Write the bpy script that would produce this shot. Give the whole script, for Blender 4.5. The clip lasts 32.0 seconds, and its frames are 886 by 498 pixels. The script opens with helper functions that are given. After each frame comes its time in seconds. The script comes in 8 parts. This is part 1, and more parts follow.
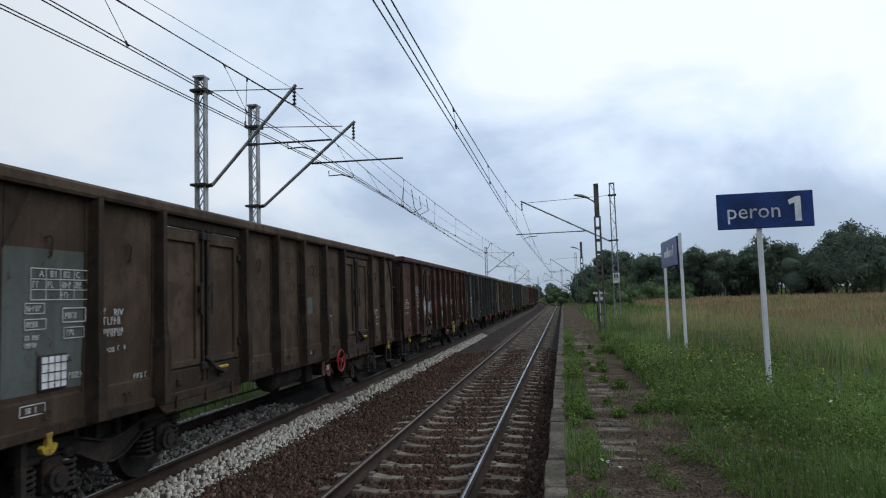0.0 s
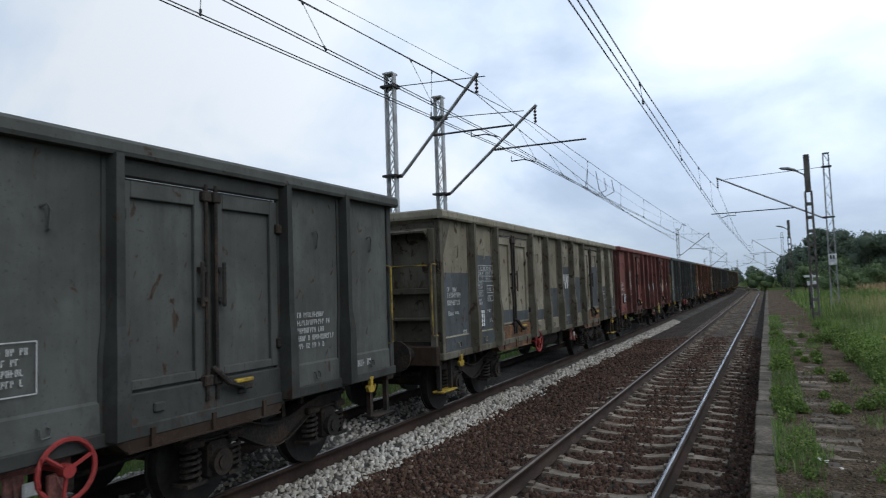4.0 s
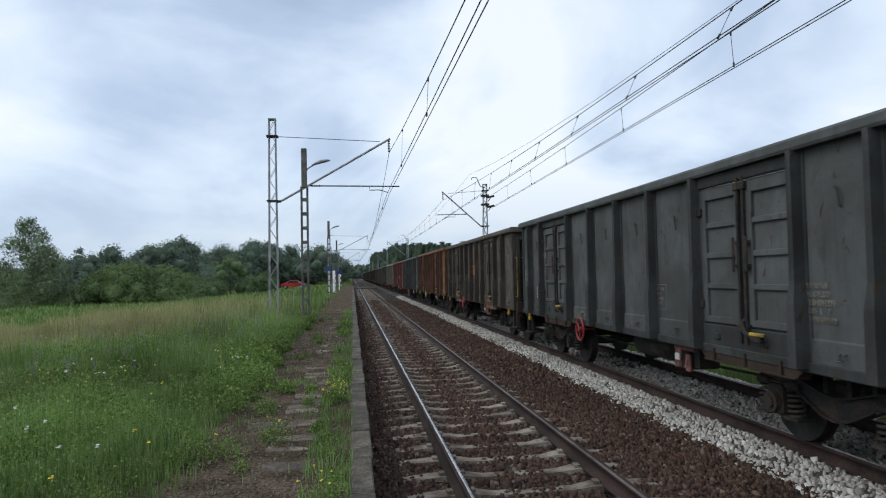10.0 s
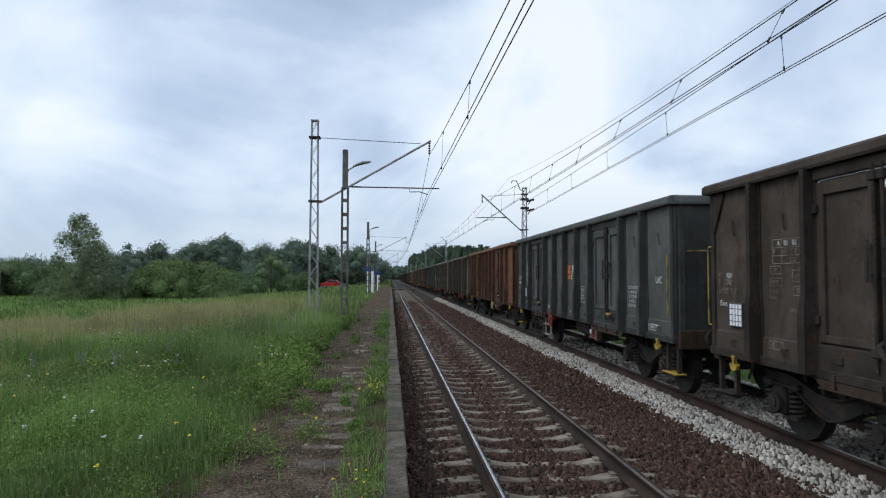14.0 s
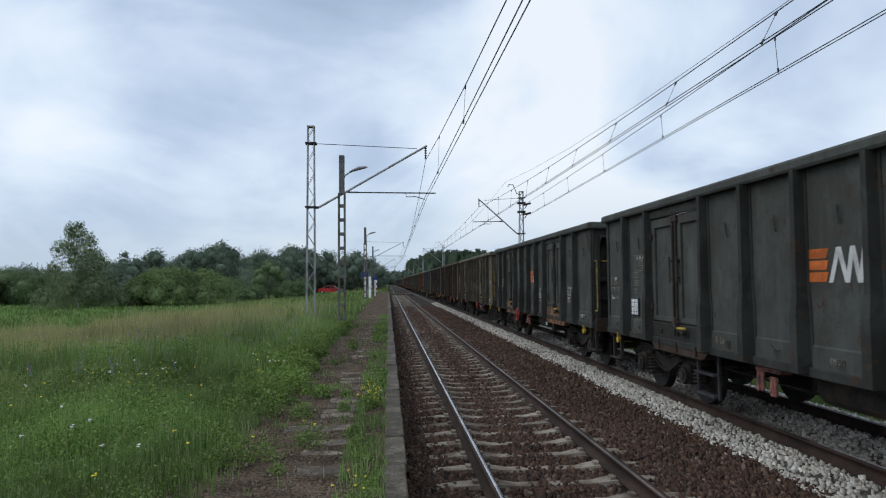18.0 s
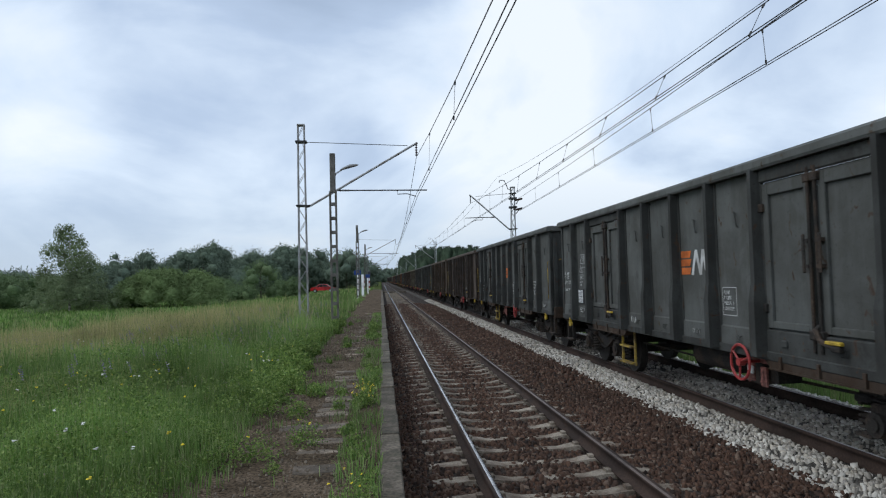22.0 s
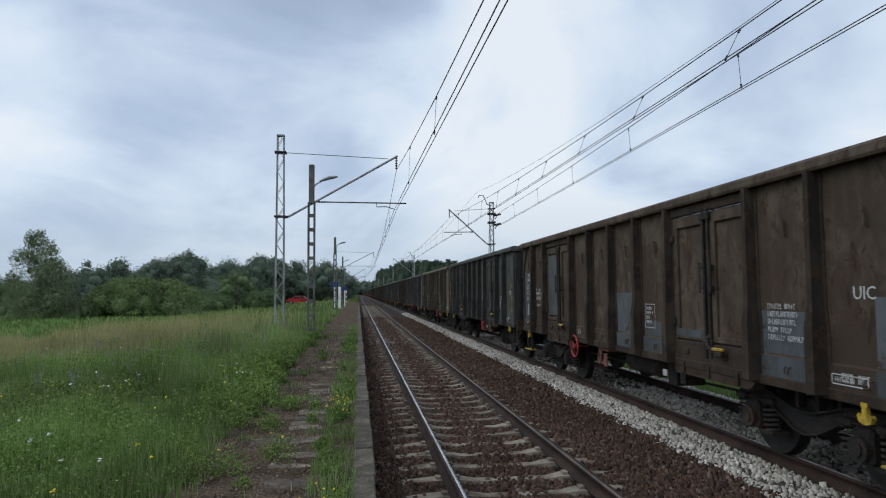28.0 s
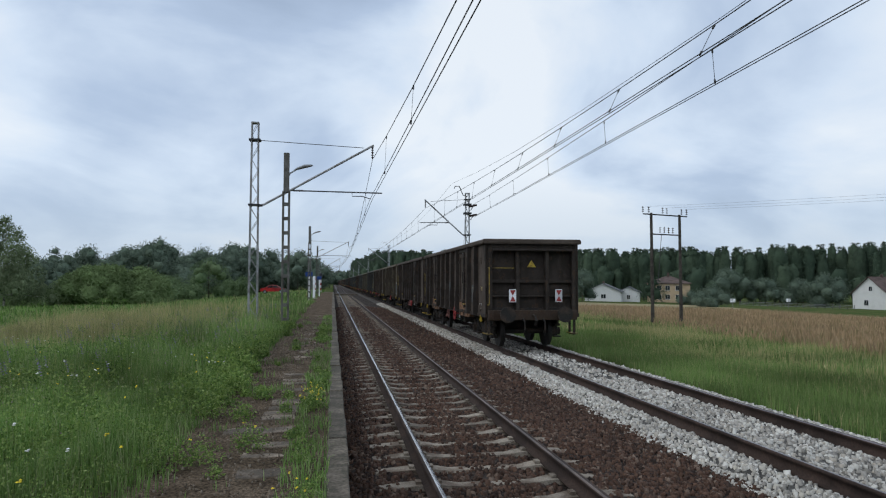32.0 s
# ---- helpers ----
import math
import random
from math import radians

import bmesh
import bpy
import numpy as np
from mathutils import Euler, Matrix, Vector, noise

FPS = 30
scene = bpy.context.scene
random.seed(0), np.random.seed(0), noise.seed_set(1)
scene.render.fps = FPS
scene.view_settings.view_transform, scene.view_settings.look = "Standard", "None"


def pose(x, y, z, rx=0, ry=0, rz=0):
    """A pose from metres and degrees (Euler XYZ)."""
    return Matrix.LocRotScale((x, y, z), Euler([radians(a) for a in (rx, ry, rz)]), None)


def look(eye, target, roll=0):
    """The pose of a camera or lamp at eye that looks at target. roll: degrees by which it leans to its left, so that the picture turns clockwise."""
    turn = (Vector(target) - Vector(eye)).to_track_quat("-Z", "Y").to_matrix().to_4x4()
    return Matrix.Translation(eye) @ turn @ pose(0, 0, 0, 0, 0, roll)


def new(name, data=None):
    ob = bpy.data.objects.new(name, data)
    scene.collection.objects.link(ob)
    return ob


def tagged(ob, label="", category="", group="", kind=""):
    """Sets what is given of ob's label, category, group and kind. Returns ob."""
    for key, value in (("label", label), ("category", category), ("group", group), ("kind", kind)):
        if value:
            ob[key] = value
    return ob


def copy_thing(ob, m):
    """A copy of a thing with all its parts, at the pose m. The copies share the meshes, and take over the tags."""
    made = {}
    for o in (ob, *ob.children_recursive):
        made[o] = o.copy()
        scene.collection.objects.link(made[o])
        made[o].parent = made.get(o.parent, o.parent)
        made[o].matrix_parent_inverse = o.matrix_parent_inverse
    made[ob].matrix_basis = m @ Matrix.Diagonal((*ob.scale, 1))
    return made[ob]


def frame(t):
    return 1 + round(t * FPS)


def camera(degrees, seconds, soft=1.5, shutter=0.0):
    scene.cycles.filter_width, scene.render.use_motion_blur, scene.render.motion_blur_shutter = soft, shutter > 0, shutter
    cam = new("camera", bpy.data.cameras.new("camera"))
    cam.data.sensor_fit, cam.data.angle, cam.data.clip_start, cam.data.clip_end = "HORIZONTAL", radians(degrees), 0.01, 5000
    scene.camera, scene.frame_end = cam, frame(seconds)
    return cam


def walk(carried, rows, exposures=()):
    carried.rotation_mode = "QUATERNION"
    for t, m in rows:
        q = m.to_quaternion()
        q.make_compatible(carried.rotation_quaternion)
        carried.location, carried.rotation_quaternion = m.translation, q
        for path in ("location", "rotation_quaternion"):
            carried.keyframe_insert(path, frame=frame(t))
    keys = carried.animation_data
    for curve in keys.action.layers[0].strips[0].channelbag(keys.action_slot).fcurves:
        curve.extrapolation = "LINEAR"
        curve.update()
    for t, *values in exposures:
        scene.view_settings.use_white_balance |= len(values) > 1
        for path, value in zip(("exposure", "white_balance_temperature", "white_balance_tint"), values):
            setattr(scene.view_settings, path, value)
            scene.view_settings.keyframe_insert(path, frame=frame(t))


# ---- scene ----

# ================= camera =================
PATH = [
    (0.0, 0.084, 0.000, 2.064, 10.22, 4.22, 1.79),
    (0.5, 0.084, 0.000, 2.064, 10.33, 4.56, 1.92),
    (1.0, 0.084, 0.000, 2.064, 10.42, 4.56, 1.89),
    (1.5, 0.084, 0.000, 2.064, 10.48, 4.48, 1.71),
    (2.0, 0.084, 0.000, 2.064, 10.45, 4.39, 1.73),
    (2.5, 0.084, 0.000, 2.064, 10.53, 4.13, 1.91),
    (3.0, 0.084, 0.000, 2.064, 10.55, 3.76, 2.04),
    (3.5, 0.084, 0.000, 2.064, 10.63, 3.46, 2.21),
    (4.0, 0.063, 0.000, 2.045, 26.00, 3.44, 1.89),
    (4.5, 0.042, 0.000, 2.027, 66.00, 3.48, 1.58),
    (5.0, 0.021, 0.000, 2.009, 110.00, 3.52, 1.26),
    (5.5, 0.000, 0.000, 1.991, 144.44, 3.55, 0.95),
    (6.0, 0.000, 0.000, 1.991, 161.69, 2.91, 1.12),
    (6.5, 0.000, 0.000, 1.991, 166.23, 2.79, 1.02),
    (7.0, 0.000, 0.000, 1.991, 169.15, 2.89, 1.75),
    (7.5, 0.000, 0.000, 1.991, 171.96, 2.85, 2.67),
    (8.0, 0.000, 0.000, 1.991, 173.73, 2.72, 2.32),
    (8.5, 0.000, 0.000, 1.991, 172.69, 2.59, 2.05),
    (9.0, 0.000, 0.000, 1.991, 172.69, 2.42, 2.09),
    (9.5, 0.000, 0.000, 1.991, 172.61, 2.33, 1.65),
    (10.0, 0.000, 0.000, 1.991, 172.26, 2.20, 1.16),
    (10.5, 0.000, 0.000, 1.991, 171.70, 2.09, 0.47),
    (11.0, 0.000, 0.000, 1.991, 170.91, 1.95, 0.02),
    (11.5, 0.000, 0.000, 1.991, 170.48, 1.90, -0.58),
    (12.0, 0.000, 0.000, 1.991, 172.70, 2.07, -0.24),
    (12.5, 0.000, 0.000, 1.991, 174.37, 2.12, -0.27),
    (13.0, 0.000, 0.000, 1.991, 174.42, 2.22, -0.28),
    (13.5, 0.000, 0.000, 1.991, 174.89, 2.35, -0.15),
    (14.0, 0.000, 0.000, 1.991, 175.52, 2.45, -0.11),
    (14.5, 0.000, 0.000, 1.991, 175.30, 2.57, -0.00),
    (16.5, 0.000, 0.000, 1.991, 175.39, 3.00, -0.46),
    (17.0, 0.000, 0.000, 1.991, 175.95, 3.00, -0.12),
    (17.5, 0.000, 0.000, 1.991, 175.84, 2.94, 0.82),
    (18.0, 0.000, 0.000, 1.991, 175.31, 2.84, 0.50),
    (18.5, 0.000, 0.000, 1.991, 174.82, 2.62, 0.53),
    (19.0, 0.000, 0.000, 1.991, 174.21, 2.44, 0.35),
    (19.5, 0.000, 0.000, 1.991, 173.64, 2.31, 0.37),
    (20.0, 0.000, 0.000, 1.991, 173.87, 2.28, 0.42),
    (20.5, 0.000, 0.000, 1.991, 174.47, 2.23, 0.68),
    (21.0, 0.000, 0.000, 1.991, 174.97, 2.25, 1.04),
    (21.5, 0.000, 0.000, 1.991, 174.92, 2.38, 1.26),
    (22.0, 0.000, 0.000, 1.991, 174.69, 2.54, 1.47),
    (22.5, 0.000, 0.000, 1.991, 174.59, 2.80, 1.69),
    (23.0, 0.000, 0.000, 1.991, 174.62, 3.05, 1.53),
    (23.5, 0.000, 0.000, 1.991, 174.86, 3.24, 1.68),
    (24.0, 0.000, 0.000, 1.991, 175.03, 3.33, 1.39),
    (24.5, 0.000, 0.000, 1.991, 175.11, 3.40, 1.04),
    (25.0, 0.000, 0.000, 1.991, 174.98, 3.42, 0.43),
    (25.5, 0.000, 0.000, 1.991, 174.77, 3.51, 0.43),
    (27.5, 0.000, 0.000, 1.991, 173.00, 3.86, 0.69),
    (28.0, 0.000, 0.000, 1.991, 172.75, 3.71, 0.43),
    (28.5, 0.000, 0.000, 1.991, 172.66, 3.42, 0.72),
    (29.0, 0.000, 0.000, 1.991, 173.04, 3.18, 0.40),
    (29.5, 0.000, 0.000, 1.991, 173.76, 2.87, 0.32),
    (30.0, 0.000, 0.000, 1.991, 173.60, 2.70, 0.20),
    (30.5, 0.000, 0.000, 1.991, 172.70, 2.61, -0.16),
    (31.0, 0.000, 0.000, 1.991, 171.84, 2.73, -0.42),
    (31.5, 0.000, 0.000, 1.991, 171.11, 2.78, -0.18),
    (32.0, 0.000, 0.000, 1.991, 170.61, 2.88, -0.01),
]

# (seconds, stops)
EXPO = [(0.0, -0.35), (3.5, -0.35), (5.5, 0.75), (6.0, 0.43), (7.0, 0.16), (9.0, 0.09), (12.0, 0.12), (14.0, 0.07), (17.0, 0.0), (20.0, 0.05), (23.0, 0.08), (25.0, 0.0), (28.0, -0.09), (29.0, -0.09), (31.0, -0.02), (32.0, -0.05)]
cam = camera(67.4, 32.0, soft=1.15, shutter=0.04)
walk(cam, [(t, pose(x, y, z, 90 + p, r, w)) for t, x, y, z, w, p, r in PATH], EXPO)

# ================= world and light =================
def sky_world():
    w = bpy.data.worlds.new("overcast_sky")
    scene.world = w
    w.use_nodes = True
    nt = w.node_tree
    nt.nodes.clear()
    L = nt.links.new
    out = nt.nodes.new("ShaderNodeOutputWorld")
    bg = nt.nodes.new("ShaderNodeBackground")
    sky = nt.nodes.new("ShaderNodeTexSky")
    sky.sky_type, sky.sun_disc = "NISHITA", False
    sky.sun_elevation, sky.sun_rotation = radians(46), radians(100)
    skys = nt.nodes.new("ShaderNodeMixRGB")
    skys.blend_type, skys.inputs[0].default_value = "MULTIPLY", 1.0
    skys.inputs[2].default_value = (0.10, 0.10, 0.10, 1)
    L(sky.outputs[0], skys.inputs[1])
    tc = nt.nodes.new("ShaderNodeTexCoord")
    sep = nt.nodes.new("ShaderNodeSeparateXYZ")
    L(tc.outputs["Generated"], sep.inputs[0])
    # cloud deck: the direction meets a plane overhead
    zz = nt.nodes.new("ShaderNodeMath"); zz.operation = "MAXIMUM"; zz.inputs[1].default_value = 0.0
    L(sep.outputs[2], zz.inputs[0])
    za = nt.nodes.new("ShaderNodeMath"); za.operation = "ADD"; za.inputs[1].default_value = 0.42
    L(zz.outputs[0], za.inputs[0])
    dx = nt.nodes.new("ShaderNodeMath"); dx.operation = "DIVIDE"
    dy = nt.nodes.new("ShaderNodeMath"); dy.operation = "DIVIDE"
    L(sep.outputs[0], dx.inputs[0]); L(za.outputs[0], dx.inputs[1])
    L(sep.outputs[1], dy.inputs[0]); L(za.outputs[0], dy.inputs[1])
    comb = nt.nodes.new("ShaderNodeCombineXYZ")
    L(dx.outputs[0], comb.inputs[0]); L(dy.outputs[0], comb.inputs[1])
    mapn = nt.nodes.new("ShaderNodeMapping")
    mapn.inputs["Location"].default_value = SKY_SHIFT
    L(comb.outputs[0], mapn.inputs[0])
    n1 = nt.nodes.new("ShaderNodeTexNoise")
    n1.inputs["Scale"].default_value, n1.inputs["Detail"].default_value = 1.5, 7.0
    n1.inputs["Roughness"].default_value, n1.inputs["Distortion"].default_value = 0.52, 0.5
    L(mapn.outputs[0], n1.inputs["Vector"])
    n2 = nt.nodes.new("ShaderNodeTexNoise")
    n2.inputs["Scale"].default_value, n2.inputs["Detail"].default_value = 3.4, 6.0
    L(mapn.outputs[0], n2.inputs["Vector"])
    mix = nt.nodes.new("ShaderNodeMath"); mix.operation = "MULTIPLY_ADD"
    mix.inputs[1].default_value = 0.26
    L(n2.outputs[0], mix.inputs[0]); L(n1.outputs[0], mix.inputs[2])
    # cloud banks: darker and lighter parts of the deck
    total = mix.outputs[0]
    for az, el, wide, amount in BANKS:
        dt = nt.nodes.new("ShaderNodeVectorMath"); dt.operation = "DOT_PRODUCT"
        dt.inputs[1].default_value = toward(az, el)
        L(tc.outputs["Generated"], dt.inputs[0])
        mr = nt.nodes.new("ShaderNodeMapRange"); mr.interpolation_type = "SMOOTHSTEP"
        mr.inputs[1].default_value, mr.inputs[2].default_value = math.cos(radians(wide)), 1.0
        mr.inputs[3].default_value, mr.inputs[4].default_value = 0.0, amount
        L(dt.outputs["Value"], mr.inputs[0])
        ad = nt.nodes.new("ShaderNodeMath"); ad.operation = "ADD"
        L(total, ad.inputs[0]); L(mr.outputs[0], ad.inputs[1])
        total = ad.outputs[0]
    ramp = nt.nodes.new("ShaderNodeValToRGB")
    els = ramp.color_ramp.elements
    els[0].position, els[0].color = 0.36, (0.36, 0.46, 0.62, 1)
    els[1].position, els[1].color = 0.80, (0.90, 0.97, 1.05, 1)
    e = els.new(0.55); e.color = (0.50, 0.62, 0.81, 1)
    e = els.new(0.67); e.color = (0.71, 0.83, 0.99, 1)
    L(total, ramp.inputs[0])
    # the cloud deck is thinnest and brightest in the north-east
    dot = nt.nodes.new("ShaderNodeVectorMath"); dot.operation = "DOT_PRODUCT"
    dot.inputs[1].default_value = toward(-26, 38)
    L(tc.outputs["Generated"], dot.inputs[0])
    glow = nt.nodes.new("ShaderNodeMapRange"); glow.interpolation_type = "SMOOTHSTEP"
    glow.inputs[1].default_value, glow.inputs[2].default_value = 0.2, 1.0
    glow.inputs[3].default_value, glow.inputs[4].default_value = 0.97, 1.42
    L(dot.outputs["Value"], glow.inputs[0])
    lit = nt.nodes.new("ShaderNodeVectorMath"); lit.operation = "SCALE"
    L(ramp.outputs[0], lit.inputs[0]); L(glow.outputs[0], lit.inputs["Scale"])
    # thinner, paler air towards the horizon
    hz = nt.nodes.new("ShaderNodeMapRange")
    hz.inputs[1].default_value, hz.inputs[2].default_value = 0.0, 0.16
    hz.inputs[3].default_value, hz.inputs[4].default_value = 0.80, 0.0
    L(sep.outputs[2], hz.inputs[0])
    hmix = nt.nodes.new("ShaderNodeMixRGB")
    hmix.inputs[2].default_value = (0.49, 0.60, 0.74, 1)
    L(hz.outputs[0], hmix.inputs[0]); L(lit.outputs[0], hmix.inputs[1])
    fin = nt.nodes.new("ShaderNodeMixRGB")
    fin.inputs[0].default_value = 0.90
    L(skys.outputs[0], fin.inputs[1]); L(hmix.outputs[0], fin.inputs[2])
    L(fin.outputs[0], bg.inputs[0])
    bg.inputs[1].default_value = 1.03
    L(bg.outputs[0], out.inputs[0])


def toward(az, el):
    return (-math.sin(radians(az)) * math.cos(radians(el)), math.cos(radians(az)) * math.cos(radians(el)), math.sin(radians(el)))


# azimuth from north towards west, height, width, how much lighter or darker
BANKS = [(199, 14, 22, -0.10), (186, 19, 16, -0.03), (163, 15, 18, 0.18), (211, 15, 12, 0.14), (190, 6.0, 9, 0.10), (150, 22, 16, -0.05), (-20, 30, 30, 0.36), (32, 24, 36, 0.14), (-10, 7, 20, -0.12), (14, 8, 18, -0.08)]
SKY_SHIFT = (3.1, 0.7, 0.0)
SUN_AZ, SUN_EL = -100.0, 46.0      # degrees west of north, above the horizon
SUN_DIR = (-math.sin(radians(SUN_AZ)) * math.cos(radians(SUN_EL)), math.cos(radians(SUN_AZ)) * math.cos(radians(SUN_EL)), math.sin(radians(SUN_EL)))
sky_world()
sun = new("sun", bpy.data.lights.new("sun", "SUN"))
sun.data.energy, sun.data.angle, sun.data.color = 0.95, radians(40), (1.0, 0.97, 0.92)
sun.matrix_world = look(Vector(SUN_DIR) * 60, (0, 0, 0))

# ================= materials =================
def mat(name, base, rough=0.8, metal=0.0, var=0.25, scale=3.0, fine=40.0, bump=0.3, second=None, amount=0.5, coord="Object", dist=0.01, rnd=0.0, spec=0.3):
    """Paint, stone, earth: a base with large and fine variation, a second colour in patches, and relief."""
    m = bpy.data.materials.new(name)
    m.use_nodes = True
    nt = m.node_tree
    L = nt.links.new
    b = nt.nodes["Principled BSDF"]
    b.inputs["Metallic"].default_value = metal
    b.inputs["Specular IOR Level"].default_value = spec
    tc = nt.nodes.new("ShaderNodeTexCoord")
    vec = tc.outputs[coord]
    oi = nt.nodes.new("ShaderNodeObjectInfo")
    add = nt.nodes.new("ShaderNodeVectorMath"); add.operation = "ADD"
    mul = nt.nodes.new("ShaderNodeMath"); mul.operation = "MULTIPLY"; mul.inputs[1].default_value = 37.0
    L(oi.outputs["Random"], mul.inputs[0])
    L(vec, add.inputs[0]); L(mul.outputs[0], add.inputs[1])
    n1 = nt.nodes.new("ShaderNodeTexNoise"); n1.inputs["Scale"].default_value = scale; n1.inputs["Detail"].default_value = 5
    n2 = nt.nodes.new("ShaderNodeTexNoise"); n2.inputs["Scale"].default_value = fine; n2.inputs["Detail"].default_value = 3
    L(add.outputs[0], n1.inputs["Vector"]); L(add.outputs[0], n2.inputs["Vector"])
    col = nt.nodes.new("ShaderNodeMixRGB")
    c2 = second or tuple(c * 0.55 for c in base)
    col.inputs[1].default_value, col.inputs[2].default_value = (*base, 1), (*c2, 1)
    rp = nt.nodes.new("ShaderNodeMapRange")
    rp.inputs[1].default_value, rp.inputs[2].default_value = 0.62 - amount * 0.4, 0.80 - amount * 0.4
    L(n1.outputs[0], rp.inputs[0])
    L(rp.outputs[0], col.inputs[0])
    br = nt.nodes.new("ShaderNodeMapRange")
    br.inputs[1].default_value, br.inputs[2].default_value = 0.3, 0.7
    br.inputs[3].default_value, br.inputs[4].default_value = 1 - var, 1 + var
    L(n2.outputs[0], br.inputs[0])
    last = br.outputs[0]
    if rnd:
        rr = nt.nodes.new("ShaderNodeMapRange")
        rr.inputs[3].default_value, rr.inputs[4].default_value = 1 - rnd, 1 + rnd
        L(oi.outputs["Random"], rr.inputs[0])
        mm = nt.nodes.new("ShaderNodeMath"); mm.operation = "MULTIPLY"
        L(last, mm.inputs[0]); L(rr.outputs[0], mm.inputs[1])
        last = mm.outputs[0]
    fin = nt.nodes.new("ShaderNodeVectorMath"); fin.operation = "SCALE"
    L(col.outputs[0], fin.inputs[0]); L(last, fin.inputs["Scale"])
    L(fin.outputs[0], b.inputs["Base Color"])
    b.inputs["Roughness"].default_value = rough
    if bump:
        bm_ = nt.nodes.new("ShaderNodeBump"); bm_.inputs["Strength"].default_value = bump; bm_.inputs["Distance"].default_value = dist
        L(n2.outputs[0], bm_.inputs["Height"]); L(bm_.outputs[0], b.inputs["Normal"])
    return m


def island_mat(name, colours, rough=0.9, var=0.2, trans=0.0, spec=0.2):
    """For joined pieces: each island takes a colour of its own from the row of colours."""
    m = bpy.data.materials.new(name)
    m.use_nodes = True
    nt = m.node_tree
    L = nt.links.new
    b = nt.nodes["Principled BSDF"]
    b.inputs["Roughness"].default_value = rough
    b.inputs["Specular IOR Level"].default_value = spec
    g = nt.nodes.new("ShaderNodeNewGeometry")
    r = nt.nodes.new("ShaderNodeValToRGB")
    els = r.color_ramp.elements
    els[0].position, els[0].color = 0.0, (*colours[0], 1)
    els[1].position, els[1].color = 1.0, (*colours[-1], 1)
    for i, c in enumerate(colours[1:-1]):
        e = els.new((i + 1) / (len(colours) - 1)); e.color = (*c, 1)
    L(g.outputs["Random Per Island"], r.inputs[0])
    tc = nt.nodes.new("ShaderNodeTexCoord")
    n = nt.nodes.new("ShaderNodeTexNoise"); n.inputs["Scale"].default_value = 0.35; n.inputs["Detail"].default_value = 6
    L(tc.outputs["Object"], n.inputs["Vector"])
    mr = nt.nodes.new("ShaderNodeMapRange")
    mr.inputs[1].default_value, mr.inputs[2].default_value = 0.3, 0.7
    mr.inputs[3].default_value, mr.inputs[4].default_value = 1 - var, 1 + var
    L(n.outputs[0], mr.inputs[0])
    s = nt.nodes.new("ShaderNodeVectorMath"); s.operation = "SCALE"
    L(r.outputs[0], s.inputs[0]); L(mr.outputs[0], s.inputs["Scale"])
    L(s.outputs[0], b.inputs["Base Color"])
    if trans:
        t = nt.nodes.new("ShaderNodeBsdfTranslucent")
        L(s.outputs[0], t.inputs[0])
        mx = nt.nodes.new("ShaderNodeMixShader"); mx.inputs[0].default_value = trans
        L(b.outputs[0], mx.inputs[1]); L(t.outputs[0], mx.inputs[2])
        L(mx.outputs[0], nt.nodes["Material Output"].inputs[0])
    return m


